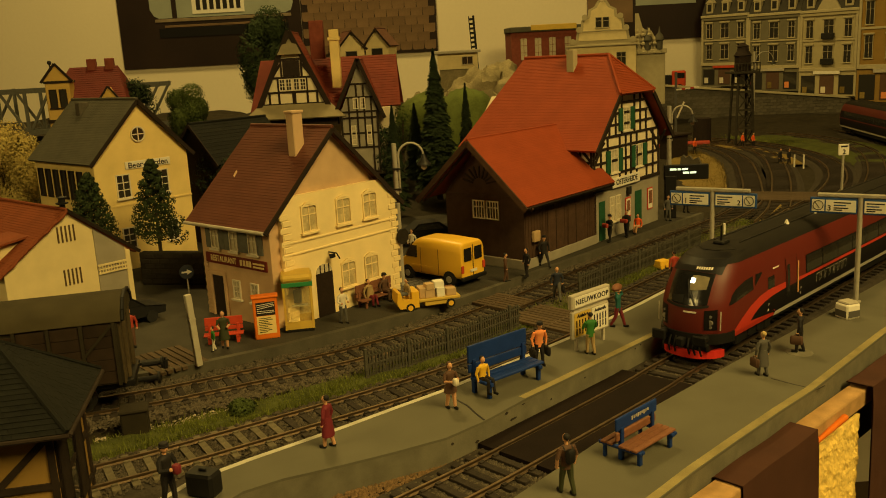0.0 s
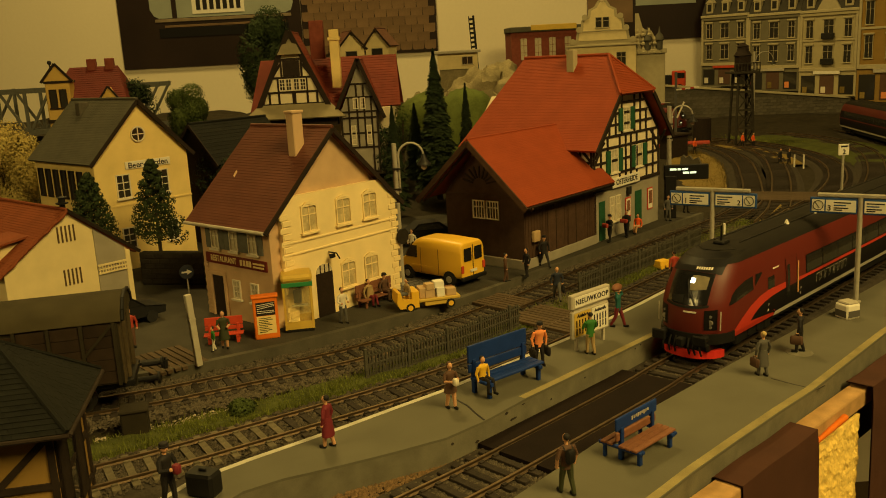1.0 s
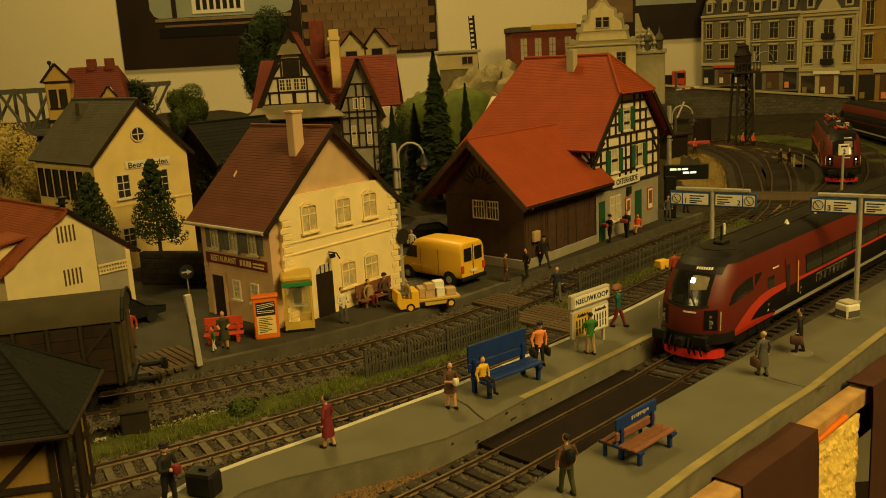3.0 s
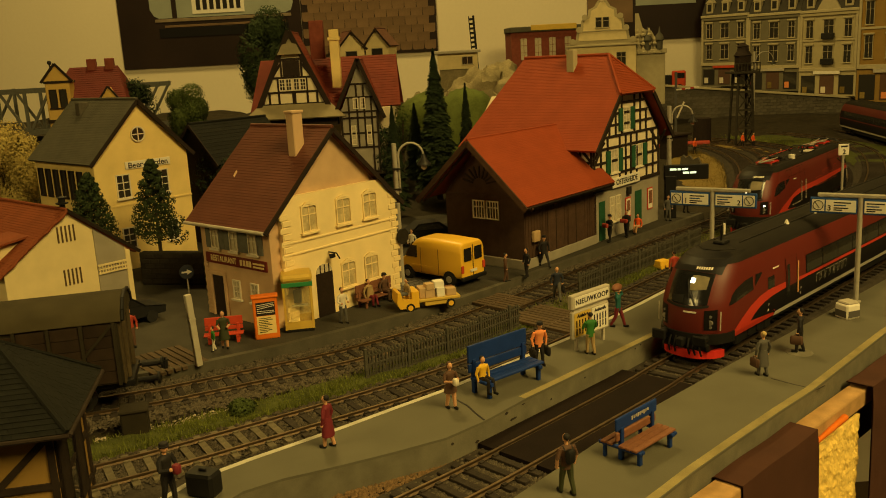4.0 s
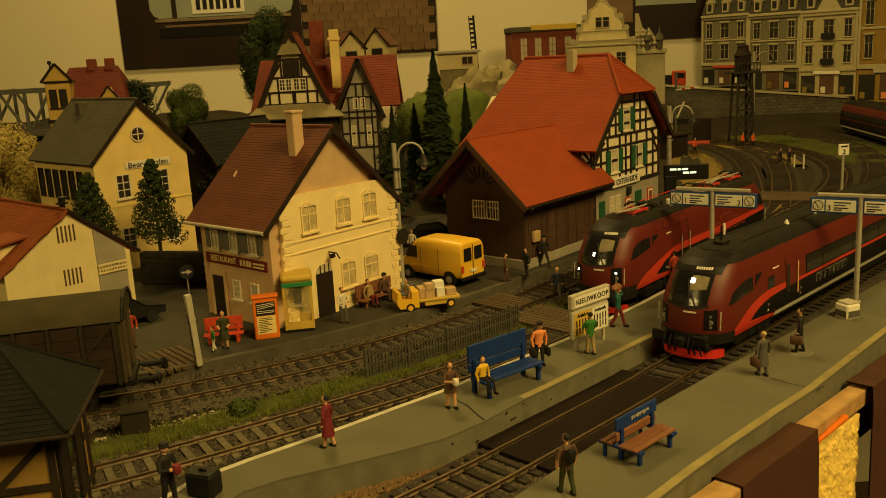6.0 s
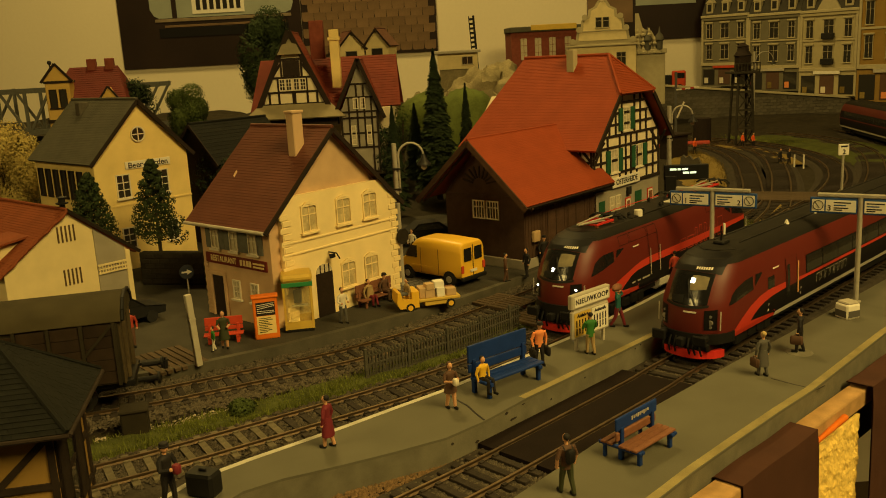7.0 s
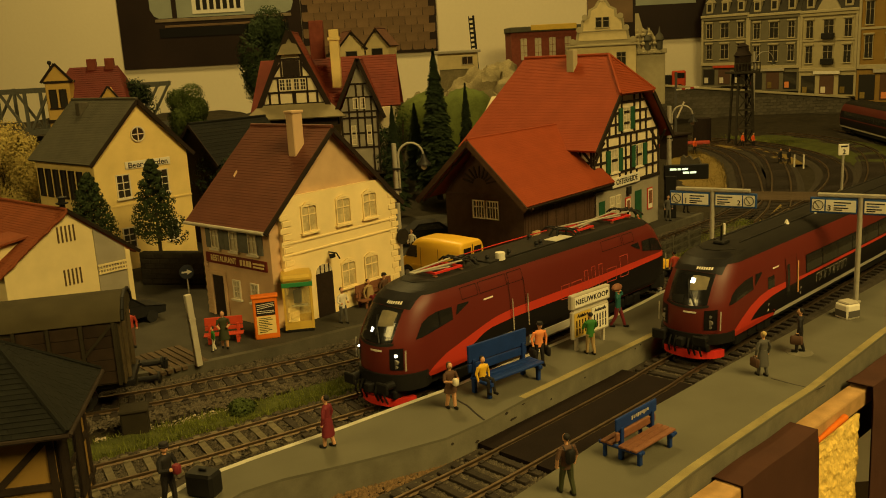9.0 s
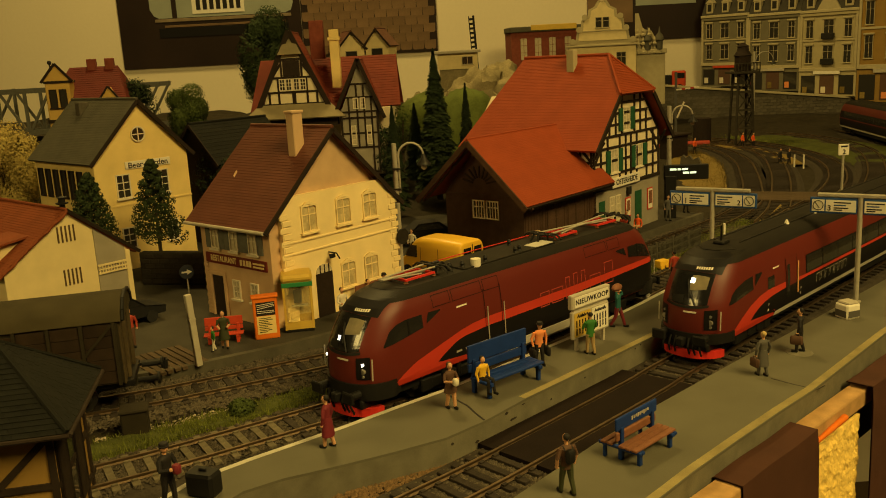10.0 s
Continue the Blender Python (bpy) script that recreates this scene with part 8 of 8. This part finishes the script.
def far_town():
    rz = -50
    facade(44.3, 147.0, rz, 8.4, 5.0, 11.0, "facade_grey", "grey-green town house with pale window surrounds", cols=3)
    facade(49.7, 140.6, rz, 8.5, 4.2, 11.5, "facade_grey", "grey town house with a slate mansard", cols=3)
    facade(55.2, 134.1, rz, 8.6, 3.4, 12.2, "facade_cream", "cream town house with a white curved crest", cols=3, crest=True)
    facade(60.8, 127.5, rz, 12.0, 2.6, 15.5, "facade_yellow", "tall ochre town house with a mural and hoarding", cols=4, rows=3)
    solid("mural_board", Shape().box(0, 5, -0.3, 0, 0, 3.2, 0.05), M["bench_red"], at(63.5, 124.0, 7.0, rz), "red and cream mural on the ochre house", "mural")
    # retaining wall of coursed stones
    t = thing("wall_retaining", at(33.5, 133, 0, -9), "grey coursed stone retaining wall below the town", "wall", kind="structure")
    part("core", Shape().prism([(0, -0.5), (31, -0.5), (31, 2.75), (0, 6.1)], 0, 2.0, "y"), M["masonry"], t)
    part("coping", Shape().slab([(0, -0.3, 6.3), (31, -0.3, 2.95), (31, 2, 2.95), (0, 2, 6.3)], 0.25), M["facade_trim"], t)
    st = Shape().box(-0.42, 0.42, -0.06, 0.0, -0.2, 0.2, 0.04).mesh("stone", M["masonry"])
    for r in range(12):
        for c in range(33):
            zz, xx = 0.0 + 0.45 * r, 0.5 + 0.93 * c + (r % 2) * 0.4
            if zz < 5.7 - 3.35 * xx / 31 and zz > 0.4:
                part("stone", st, None, t, m=at(xx, -0.005, zz, 0) @ pose(0, 0, 0, 0, 0, random.uniform(-1, 1)))
    solid("street", Shape().slab([(32, 134, 6.0), (66, 128.5, 2.6), (72, 140, 2.6), (40, 156, 5.2)], 0.3), M["asphalt"], at(0, 0), "grey street in front of the town houses", "road", kind="structure")
    # ornate town house and brick works behind the station
    t = thing("gabled_town_house", at(19.2, 125, 0, -10), "white town house with ornate curved stone gable", "house")
    part("wall", Shape().box(0, 9.0, 0, 8, 4, 12.6), M["white_wall"], t)
    steps = ((4.4, 12.5), (4.5, 13.0), (3.7, 13.3), (3.5, 14.4), (3.0, 14.7), (2.9, 15.9), (2.0, 16.4), (1.9, 17.3), (1.1, 17.7), (0.6, 18.5))
    part("gable", Shape().prism([(4.5 + a, z) for a, z in steps] + [(4.5 - a, z) for a, z in steps[::-1]], -0.05, 0.5, "y"), M["facade_trim"], t, "curved stone gable")
    part("gable_panel", Shape().prism([(4.5 + a - 0.35, z - 0.15) for a, z in steps[2:]] + [(4.5 - a + 0.35, z - 0.15) for a, z in steps[:1:-1]], -0.16, -0.05, "y"), M["white_wall"], t, "white plaster panel")
    for a, z in ((4.1, 13.1), (3.2, 14.7), (2.4, 16.3)):
        for sd in (-1, 1):
            part("scroll", Shape().rod((4.5 + sd * a, -0.3, z), (4.5 + sd * a, 0.3, z), 0.42, n=14), M["facade_trim"], t, smooth=True)
    part("gable_cap", Shape().lathe([(0.5, 18.4), (0.3, 18.7), (0.35, 19.0), (0.1, 19.4), (0.05, 20.2)], (4.5, 0.2, 0), 10), M["facade_trim"], t)
    part("cornice", Shape().box(-0.3, 9.3, -0.3, 0.3, 12.35, 12.6, 0.05).box(1.2, 7.8, -0.26, 0.1, 14.35, 14.5, 0.03), M["facade_trim"], t)
    for x in (3.6, 4.6):
        window(t, x, 14.9, 0.75, 1.3, -0.17, pane_mat="pane", frame_mat="facade_trim", cols=1, rows=2)
    for z, n in ((11.0, 5), (12.2, 4), (13.4, 3)):
        for k in range(n):
            part("wing_pinnacle", Shape().lathe([(0.3, 0), (0.34, 0.25), (0.16, 0.4), (0.22, 0.7), (0.04, 1.1)], (9.3 + 0.75 * k, 0.5, z), 8), M["facade_trim"], t)
    for x in (1.4, 3.9, 6.4):
        window(t, x, 9.6, 1.2, 1.8, 0, pane_mat="pane", frame_mat="facade_trim", cols=2, rows=2)
    part("stone_wing", Shape().box(9.0, 13.0, 0.6, 7, 4, 11.0, 0.1).box(9.0, 13.2, 0.3, 7, 11.0, 11.6, 0.1).prism([(9.0, 11.5), (12.8, 11.5), (12.0, 12.4), (11.2, 14.0), (10.0, 14.4), (9.4, 16.5), (9.0, 16.5)], 0.8, 2.0, "y"), M["facade_trim"], t, "tan stone wing with turrets")
    for x in (10.6, 12.2):
        part("turret", Shape().lathe([(0.45, 11.5), (0.45, 12.6), (0.65, 12.8), (0.5, 13.4), (0.15, 13.8), (0.05, 14.6)], (x, 0.6, 0), 12), M["roof_slate"], t, smooth=True)
    t = thing("brick_works", at(12.0, 136, 0, 4), "dark red brick building with tall arched windows", "building")
    part("wall", Shape().box(0, 12.0, 0, 6, 4, 15.0), M["brick"], t)
    part("parapet", Shape().box(-0.2, 12.2, -0.3, 6, 15.0, 15.8, 0.1), M["roof_slate"], t)
    part("sign_band", Shape().box(3.0, 10.0, -0.45, -0.3, 15.2, 16.0, 0.05), M["booth_yellow"], t)
    for x in (1.4, 3.6, 5.8, 8.2):
        window(t, x, 10.9, 1.0, 3.2, 0, pane_mat="pane_pale", frame_mat="brick", cols=2, rows=3, arch=0.3)
    # small houses up the slope
    for x, y, z, w, rz2, lab in ((-11.8, 112, 11.2, 3.4, 20, "small white house with a brown roof up the slope"), (-8.4, 113, 11.4, 3.0, -14, "small white cottage with a dark window up the slope")):
        h = gable_house("cottage", at(x, y, z, rz2), w, 3.5, 0, 2.4, 4.6, 0.3, "white_wall", "roof_brown", 8, lab)
        window(h, w / 2 - 0.7, 1.0, 1.4, 1.1, 0, pane_mat="pane", frame_mat="facade_trim", cols=1, rows=1)
        part("footing", Shape().box(0.1, w - 0.1, 0.1, 3.4, -9, 0.02), M["rock"], h)
    h = thing("flat_cottage", at(0.6, 116, 10.4, 0), "cream flat-roofed cottage on the hill", "house")
    part("wall", Shape().box(0, 5.2, 0, 4, 0, 2.0), M["white_wall"], h)
    part("footing", Shape().box(0.2, 5.0, 0.2, 4, -8, 0.02), M["rock"], h)
    part("roof", Shape().box(-0.4, 5.6, -0.5, 4.4, 2.0, 2.4, 0.08), M["gutter"], h)
    window(h, 3.2, 0.6, 1.3, 0.9, 0, pane_mat="pane", frame_mat="facade_trim", cols=2, rows=1)
    t = thing("signal_ladder", at(6.0, 120, 4, 0, 0, -3), "tall black ladder mast", "mast")
    for x in (-0.35, 0.35):
        part("stile", Shape().box(x * 0.75 - 0.1, x + 0.1, -0.1, 0.1, 0, 13.2), M["black"], t)
    for i in range(12):
        part("rung", Shape().box(-0.35, 0.35, -0.07, 0.07, 6 + 0.6 * i, 6.3 + 0.6 * i), M["black"], t)
    for i, (x, y, z, r) in enumerate(((5.0, 100, 7.0, 3.2), (7.4, 101, 7.0, 3.6), (2.0, 97, 5.6, 2.4), (9.5, 97, 4.0, 3.0), (-2.0, 98, 6.0, 2.0), (6.5, 96, 4.2, 2.4))):
        rock(x, y, z, r, "pale weathered rock on the hillside", i * 3.7)
    # shed roof between the inn and the timbered house
    h = gable_house("barn", at(-18.6, 62, 0, -40), 5.0, 6.0, 0.2, 5.9, 8.6, 0.4, "timber", "roof_dark", 12, "dark timber barn with a grey roof")
    # water tower
    t = thing("water_tower", at(36.9, 106.2, -0.3, 4), "dark rusty lattice water tower", "water tower")
    for x in (-1.1, 1.1):
        for y in (-1.1, 1.1):
            part("leg", Shape().beam((x, y, 0), (x * 0.75, y * 0.75, 8.6), 0.24), M["lattice"], t)
    for k in range(4):
        z0, z1 = 2.15 * k, 2.15 * (k + 1)
        f0, f1 = 1.1 * (1 - 0.25 * z0 / 8.6), 1.1 * (1 - 0.25 * z1 / 8.6)
        for s1, s2 in ((-1, 1), (1, -1)):
            part("brace", Shape().beam((s1 * f0, -f0, z0), (s2 * f1, -f1, z1), 0.11), M["lattice"], t)
            part("brace", Shape().beam((f0, s1 * f0, z0), (f1, s2 * f1, z1), 0.11), M["lattice"], t)
        part("ring", Shape().box(-f1, f1, -f1 - 0.08, -f1 + 0.08, z1 - 0.12, z1 + 0.12).box(f1 - 0.08, f1 + 0.08, -f1, f1, z1 - 0.12, z1 + 0.12), M["lattice"], t)
    part("gallery", Shape().box(-1.55, 1.55, -1.55, 1.55, 8.6, 8.85, 0.05), M["lattice"], t)
    for i in range(9):
        x = -1.5 + 0.375 * i
        part("baluster", Shape().box(x - 0.05, x + 0.05, -1.53, -1.45, 8.85, 9.8), M["lattice"], t)
    part("gallery_rail", Shape().box(-1.53, 1.53, -1.54, -1.44, 9.75, 9.87), M["lattice"], t)
    part("tank", Shape().lathe([(0.95, 8.85), (1.0, 9.2), (1.0, 10.6), (1.15, 10.7), (0.75, 11.2), (0.7, 11.7), (0.8, 11.75), (0.1, 12.2)], (0, 0, 0), 8), M["timber"], t, "dark brown tank with a lantern top", smooth=True)
    # lamps, truck and barrier
    lamp_post(17.5, 66, 0.0, 7.7, -10, "grey station lamp with a curved arm", arm=1.5, fat=0.16)
    lamp_post(44.0, 122, 2.5, 8.0, 0, "dark street lamp in front of the town", arm=2.4, fat=0.15)
    t = thing("fire_engine", at(36.9, 139, 5.0, -14), "small red truck on the town street", "truck")
    part("body", Shape().box(-3.0, 0.3, -1.1, 1.1, 0.6, 2.4, 0.1), M["car_dark"], t)
    part("cab", Shape().box(0.3, 2.4, -1.1, 1.1, 0.6, 3.0, 0.2), M["bench_red"], t, "red truck cab")
    part("windscreen", Shape().box(0.7, 2.2, -1.14, -1.1, 1.9, 2.7, 0.03), M["train_glass"], t)
    for x in (-2.0, 1.5):
        for y in (-1.0, 1.0):
            part("wheel", Shape().rod((x, y - 0.15, 0.5), (x, y + 0.15, 0.5), 0.5, n=14), M["tyre"], t)
    t = thing("semaphore", at(27.8, 102, 0, 0), "railway semaphore with red and white arms", "signal")
    part("mast", Shape().box(-0.12, 0.12, -0.12, 0.12, -0.4, 9.0), M["p_grey"], t)
    part("signal_arm", Shape().beam((0, -0.2, 7.0), (2.6, -0.2, 7.2), 0.08, 0.18), M["p_white"], t)
    part("signal_arm", Shape().beam((0.1, -0.2, 3.8), (0.9, -0.2, 5.6), 0.08, 0.18), M["p_white"], t)
    for a in ((0.6, -0.26, 7.05), (1.6, -0.26, 7.12)):
        part("red_band", Shape().box(a[0], a[0] + 0.4, -0.28, -0.2, a[2] - 0.1, a[2] + 0.13), M["p_red"], t)
    # yard clutter inside the curve
    solid("pipe_stack", Shape().rod((-4, 0, 0.3), (4.5, -1.4, 0.3), 0.35, n=12), M["p_red"], at(29, 109, -0.3, 0), "rust red pipe lying inside the curve", "pipe")
    solid("water_barrel", Shape().rod((0, 0, 0), (0, 0, 3.2), 1.1, n=14), M["timber"], at(33.3, 110, -0.3), "dark brown barrel beside the water tower", "barrel")
    solid("yard_hut", Shape().box(-1.2, 1.2, -1, 1, 0, 2.6, 0.05).box(-1.5, 1.5, -1.3, 1.3, 2.6, 2.8, 0.04), M["timber"], at(26.5, 98, -0.4, 30), "small dark hut beside the track", "hut")
    for x, y in ((35.0, 85.4), (35.8, 85.1)):
        solid("marker_post", Shape().box(-0.06, 0.06, -0.06, 0.06, 0, 1.4), M["p_white"], at(x, y, -0.42), "small white marker post", "post", "marker posts")
    solid("garden_fence", Shape().prism([(0, 0), (0.2, 1.6), (0.5, 1.9), (0.9, 1.6), (1.3, 1.9), (1.8, 1.5), (2.4, 1.8), (3.0, 0.9), (3.0, 0)], 0, 0.2, "y"), M["masonry"], at(23.8, 86, -0.4, -60), "low broken wall by the station end", "wall")


def room_pictures():
    p = thing("wall_poster", at(0, 149.6, 0), "dark photographic wall poster with a pale windscreen", "poster", "wall posters")
    part("sheet", Shape().box(-51.5, -21.5, 0, 0.3, 12.6, 44), M["poster_dark"], p)
    part("pale_window", Shape().prism([(-45.6, 20.9), (-44.8, 20.5), (-24.0, 20.5), (-23.0, 20.9), (-22.6, 22.0), (-22.6, 34), (-46.2, 34), (-46.2, 22.0)], -0.06, 0, "y"), M["poster_blue"], p)
    part("bumper_line", Shape().box(-45.5, -23.0, -0.12, -0.06, 19.9, 20.4, 0.1), M["poster_chrome"], p)
    part("bumper_line", Shape().box(-44.0, -24.0, -0.12, -0.06, 19.0, 19.35, 0.1), M["poster_brick"], p)
    part("lower_shade", Shape().box(-45.0, -23.5, -0.1, -0.06, 17.4, 18.9, 0.1), M["train_black"], p)
    part("plate", Shape().box(-39.2, -30.6, -0.16, -0.1, 21.0, 24.2), M["sign_white"], p)
    for i in range(7):
        part("plate_bar", Shape().box(-38.5 + 1.1 * i, -37.8 + 1.1 * i, -0.2, -0.16, 21.6, 23.2), M["ink"], p)
    part("dark_post", Shape().box(-42.6, -41.8, -0.1, 0, 20, 34), M["poster_dark"], p)
    p = thing("wall_poster", at(0, 149.6, 0), "brown photographic wall poster of curved slates", "poster", "wall posters")
    part("sheet", Shape().box(-21.4, 0.9, 0, 0.3, 13.0, 44), M["poster_dark"], p)
    one = Shape().prism([(-0.98, 0), (-0.94, -0.8), (-0.7, -1.0), (0.7, -1.0), (0.94, -0.8), (0.98, 0), (0.98, 0.5), (-0.98, 0.5)], -0.04, 0, "y").mesh("scale", M["poster_brick"])
    for r in range(8):
        for c in range(11):
            x = -20.3 + 2.0 * c + (r % 2) * 1.0
            if x < 0:
                part("scale", one, None, p, m=at(x, -0.01 - 0.01 * (r % 2), 14.4 + 1.35 * r))
    p = thing("wall_poster", at(0, 149.6, 0), "dark brown wall poster with a pale band", "poster", "wall posters")
    part("sheet", Shape().box(26, 46, 0, 0.3, 13.0, 44), M["poster_dark"], p)
    part("brown_area", Shape().box(26, 33.5, -0.05, 0, 16, 44), M["poster_brick"], p)
    part("pale_band", Shape().box(34, 44, -0.05, 0, 18.6, 21), M["poster_blue"], p)


def turf_patch(pts, lo, hi, s0, s1, material, label, name="turf"):
    line = spline(pts, 0.8)
    line = line[int(len(line) * s0):int(len(line) * s1)]
    cols = [offset(line, lo + (hi - lo) * j / 8) for j in range(9)]
    rows = [[(cols[j][i].x, cols[j][i].y, -0.34 + (0.35 if 0 < j < 8 else -0.2) * (0.5 + 0.5 * noise.noise(Vector((i * 0.3, j * 0.6, 5))))) for j in range(9)] for i in range(len(line))]
    solid(name, Shape().grid(rows), M[material], at(0, 0), label, "grass", kind="stuff", smooth=True)


def rough_ground():
    turf_patch(T2, 1.7, 3.1, 0.1, 0.33, "turf", "green scatter strip between the tracks")
    turf_patch(T2, -11.0, -2.2, 0.47, 0.7, "turf", "olive green scatter outside the curve")
    turf_patch(T1, 2.1, 7.0, 0.6, 0.82, "dry", "dry yellow scatter inside the curve", "dry_turf")
    turf_patch(T2, 2.0, 5.0, 0.47, 0.58, "dry", "dry yellow scatter between the tracks", "dry_turf")
    turf_patch(T1, -2.9, -2.0, 0.42, 0.58, "dry", "dry yellow scatter beside the station track", "dry_turf")
    blades("grass_strip", "bright green static grass between the tracks", near_line(T2, 1.5, 3.1, 0.1, 0.33, -0.4), 26000, "grass", 0.36)
    blades("grass_field", "olive static grass inside the curve", near_line(T2, -5.5, -2.2, 0.55, 0.75, -0.42), 3500, "grass", 0.5)
    blades("dry_grass", "dry yellow grass beside the curve", near_line(T1, 2.2, 5.5, 0.62, 0.85, -0.42), 3500, "dry", 0.45)
    blades("dry_grass", "dry yellow grass inside the far curve", near_line(T2, 2.0, 6.0, 0.56, 0.7, -0.42), 3500, "dry", 0.45)
    blades("dry_grass", "dry yellow grass between station tracks", near_line(T1, -3.4, -2.0, 0.42, 0.6, -0.42), 2500, "dry", 0.3)
    stones("ballast_stones", "grey brown ballast stones beside the tracks", near_line(T1, -2.1, 2.0, 0.14, 0.52, -0.17), 34000, "stones", 0.075)
    stones("ballast_stones", "dark ballast stones on the middle track", near_line(T2, -1.3, 1.4, 0.06, 0.3, -0.17), 24000, "stones", 0.07)
    stones("gravel", "tan gravel beside the front track", near_line(T3, 1.0, 2.6, 0.08, 0.32, -0.3), 9000, "gravel", 0.065)
    stones("ballast_stones", "dark stones of the front track", near_line(T3, -1.4, 1.2, 0.06, 0.42, -0.2), 7000, "stones", 0.065)
    stones("pale_gravel", "pale stones along the grass strip", near_line(T2, 3.0, 3.5, 0.105, 0.135, -0.3), 240, "pale_stones", 0.08)
    stones("pale_gravel", "pale stones beside the pale sleepers", near_line(T2, 1.4, 1.8, 0.075, 0.11, -0.3), 260, "pale_stones", 0.08)
    run = [p for p in spline(T3, 0.5) if 25.0 < p.y < 31.2]
    for lo, hi, lab in ((-0.64, 0.64, "smooth dark brown plate between the rails"), (0.88, 1.55, "smooth dark brown cover plate beside the front track"), (-1.45, -0.88, "dark brown cover plate along the far platform foot")):
        solid("track_cover", ribbon(run, [(lo, -0.24), (lo, -0.03), (hi, -0.03), (hi, -0.24)]), M["bed_dark"], at(0, 0), lab, "cover plate", "track cover plates")


room()
ground()
town_ground()
platforms()
front_edge()
track("track_1", T1, M["sleeper_dark"], (26, 62, False), "model railway track on dark sleepers beside the station pavement")
track2, LINE2 = track("track_2", T2, M["sleeper_dark"], (18, 60, True), "model railway track with dark and pale sleepers behind the island platform")
track("track_3", T3, M["sleeper_dark"], (18, 33, False), "model railway track between the two platforms")
track("track_4", T4, M["sleeper_dark"], (0, 0, False), "far model railway track in the curve")
track("track_5", T5, M["sleeper_dark"], (0, 0, False), "far outer model railway track in the curve")
track("track_6", T6, M["sleeper_dark"], (0, 0, False), "far siding under the standing coach")
restaurant()
beer_house()
station()
loco = locomotive()
TRAIN = 45.0
TX, TY = math.cos(radians(TRAIN)), math.sin(radians(TRAIN))
coach(0, 0, 0, 21.0, 1, "dark red control car of a standing train with a black roof", "control_car").matrix_basis = at(9.25 + 21.0 * TX, 32.65 + 21.0 * TY, 0.1, 180 + TRAIN)
coach(0, 0, 0, 13.2, 0, "dark red coach coupled behind the control car").matrix_basis = at(9.25 + 55.8 * TX, 32.65 + 55.8 * TY, 0.1, 180 + TRAIN)
coach(51.6, 101, 262, 12.5, 0, "dark red coach standing on a far siding")
name_sign()
gantry_sign(12.95, 41.0, -33, "1", "2", "blue platform direction sign with clocks for tracks one and two")
gantry_sign(18.25, 37.3, -33, "3", "", "blue platform direction sign with clock for track three")
led_display()
fence()
lamp_post(-2.3, 46.0, 0.2, 7.7, -8, "tall grey lamp post with a curved arm and dark shade", arm=1.35)
van()
car(-1.2, 57.0, 195, "dark sedan parked behind the van")
car(-16.0, 41.0, 48, "black car parked beside the white house")
luggage_cart()
kiosk()
phone_booth()
small_street_things()
crossing(5.3, 39.2, 45, 9, 4.2, "brown plank crossing over the middle track")
crossing(3.0, 42.6, 45, 7, 2.4, "brown plank crossing over the station track")
crossing(27.2, 68.3, 68, 13, 5.4, "dark boarded crossing over the curved tracks", 0.02)
crossing(-11.9, 35.6, 40, 8, 3.0, "weathered plank walkway beside the pavement", 0.22)
wagon()
white_house()
corner_house()
town_hall()
turret_house()
bridge()
far_town()
yard_wall()
room_pictures()
figures()
trees()
rough_ground()


def along(line, s):
    """The point and heading at a distance along even points 0.62 apart."""
    i = max(0, min(len(line) - 2, int(s / 0.62)))
    f = s / 0.62 - i
    return line[i].lerp(line[i + 1], f)


def motions():
    """The locomotive comes round the loop and rolls to a stand."""
    rows = []
    for tt, s in RUN:
        a, b = along(LINE2, s - 5.0), along(LINE2, s + 5.0)
        c = (a + b) / 2
        d = a - b
        rows.append((tt, at(c.x, c.y, 0, math.degrees(math.atan2(d.y, d.x)))))
    walk(loco, rows)


RUN = [(0, 167.5), (0.5, 155.5), (1.0, 143.3), (1.5, 130.7), (1.8, 124.6), (2.0, 120.4), (2.2, 116.1), (2.5, 109.3), (2.7, 104.4), (3.0, 97.1), (3.4, 87.0), (3.8, 77.4), (4.0, 73.6), (4.2, 69.8), (4.5, 65.2), (5.0, 59.8), (5.5, 56.4), (5.7, 55.5), (6.2, 53.9), (6.8, 52.0), (7.0, 51.1), (7.5, 48.6), (8.0, 45.4), (8.5, 42.5), (9.0, 40.65), (9.5, 39.75), (10.0, 39.33)]
motions()
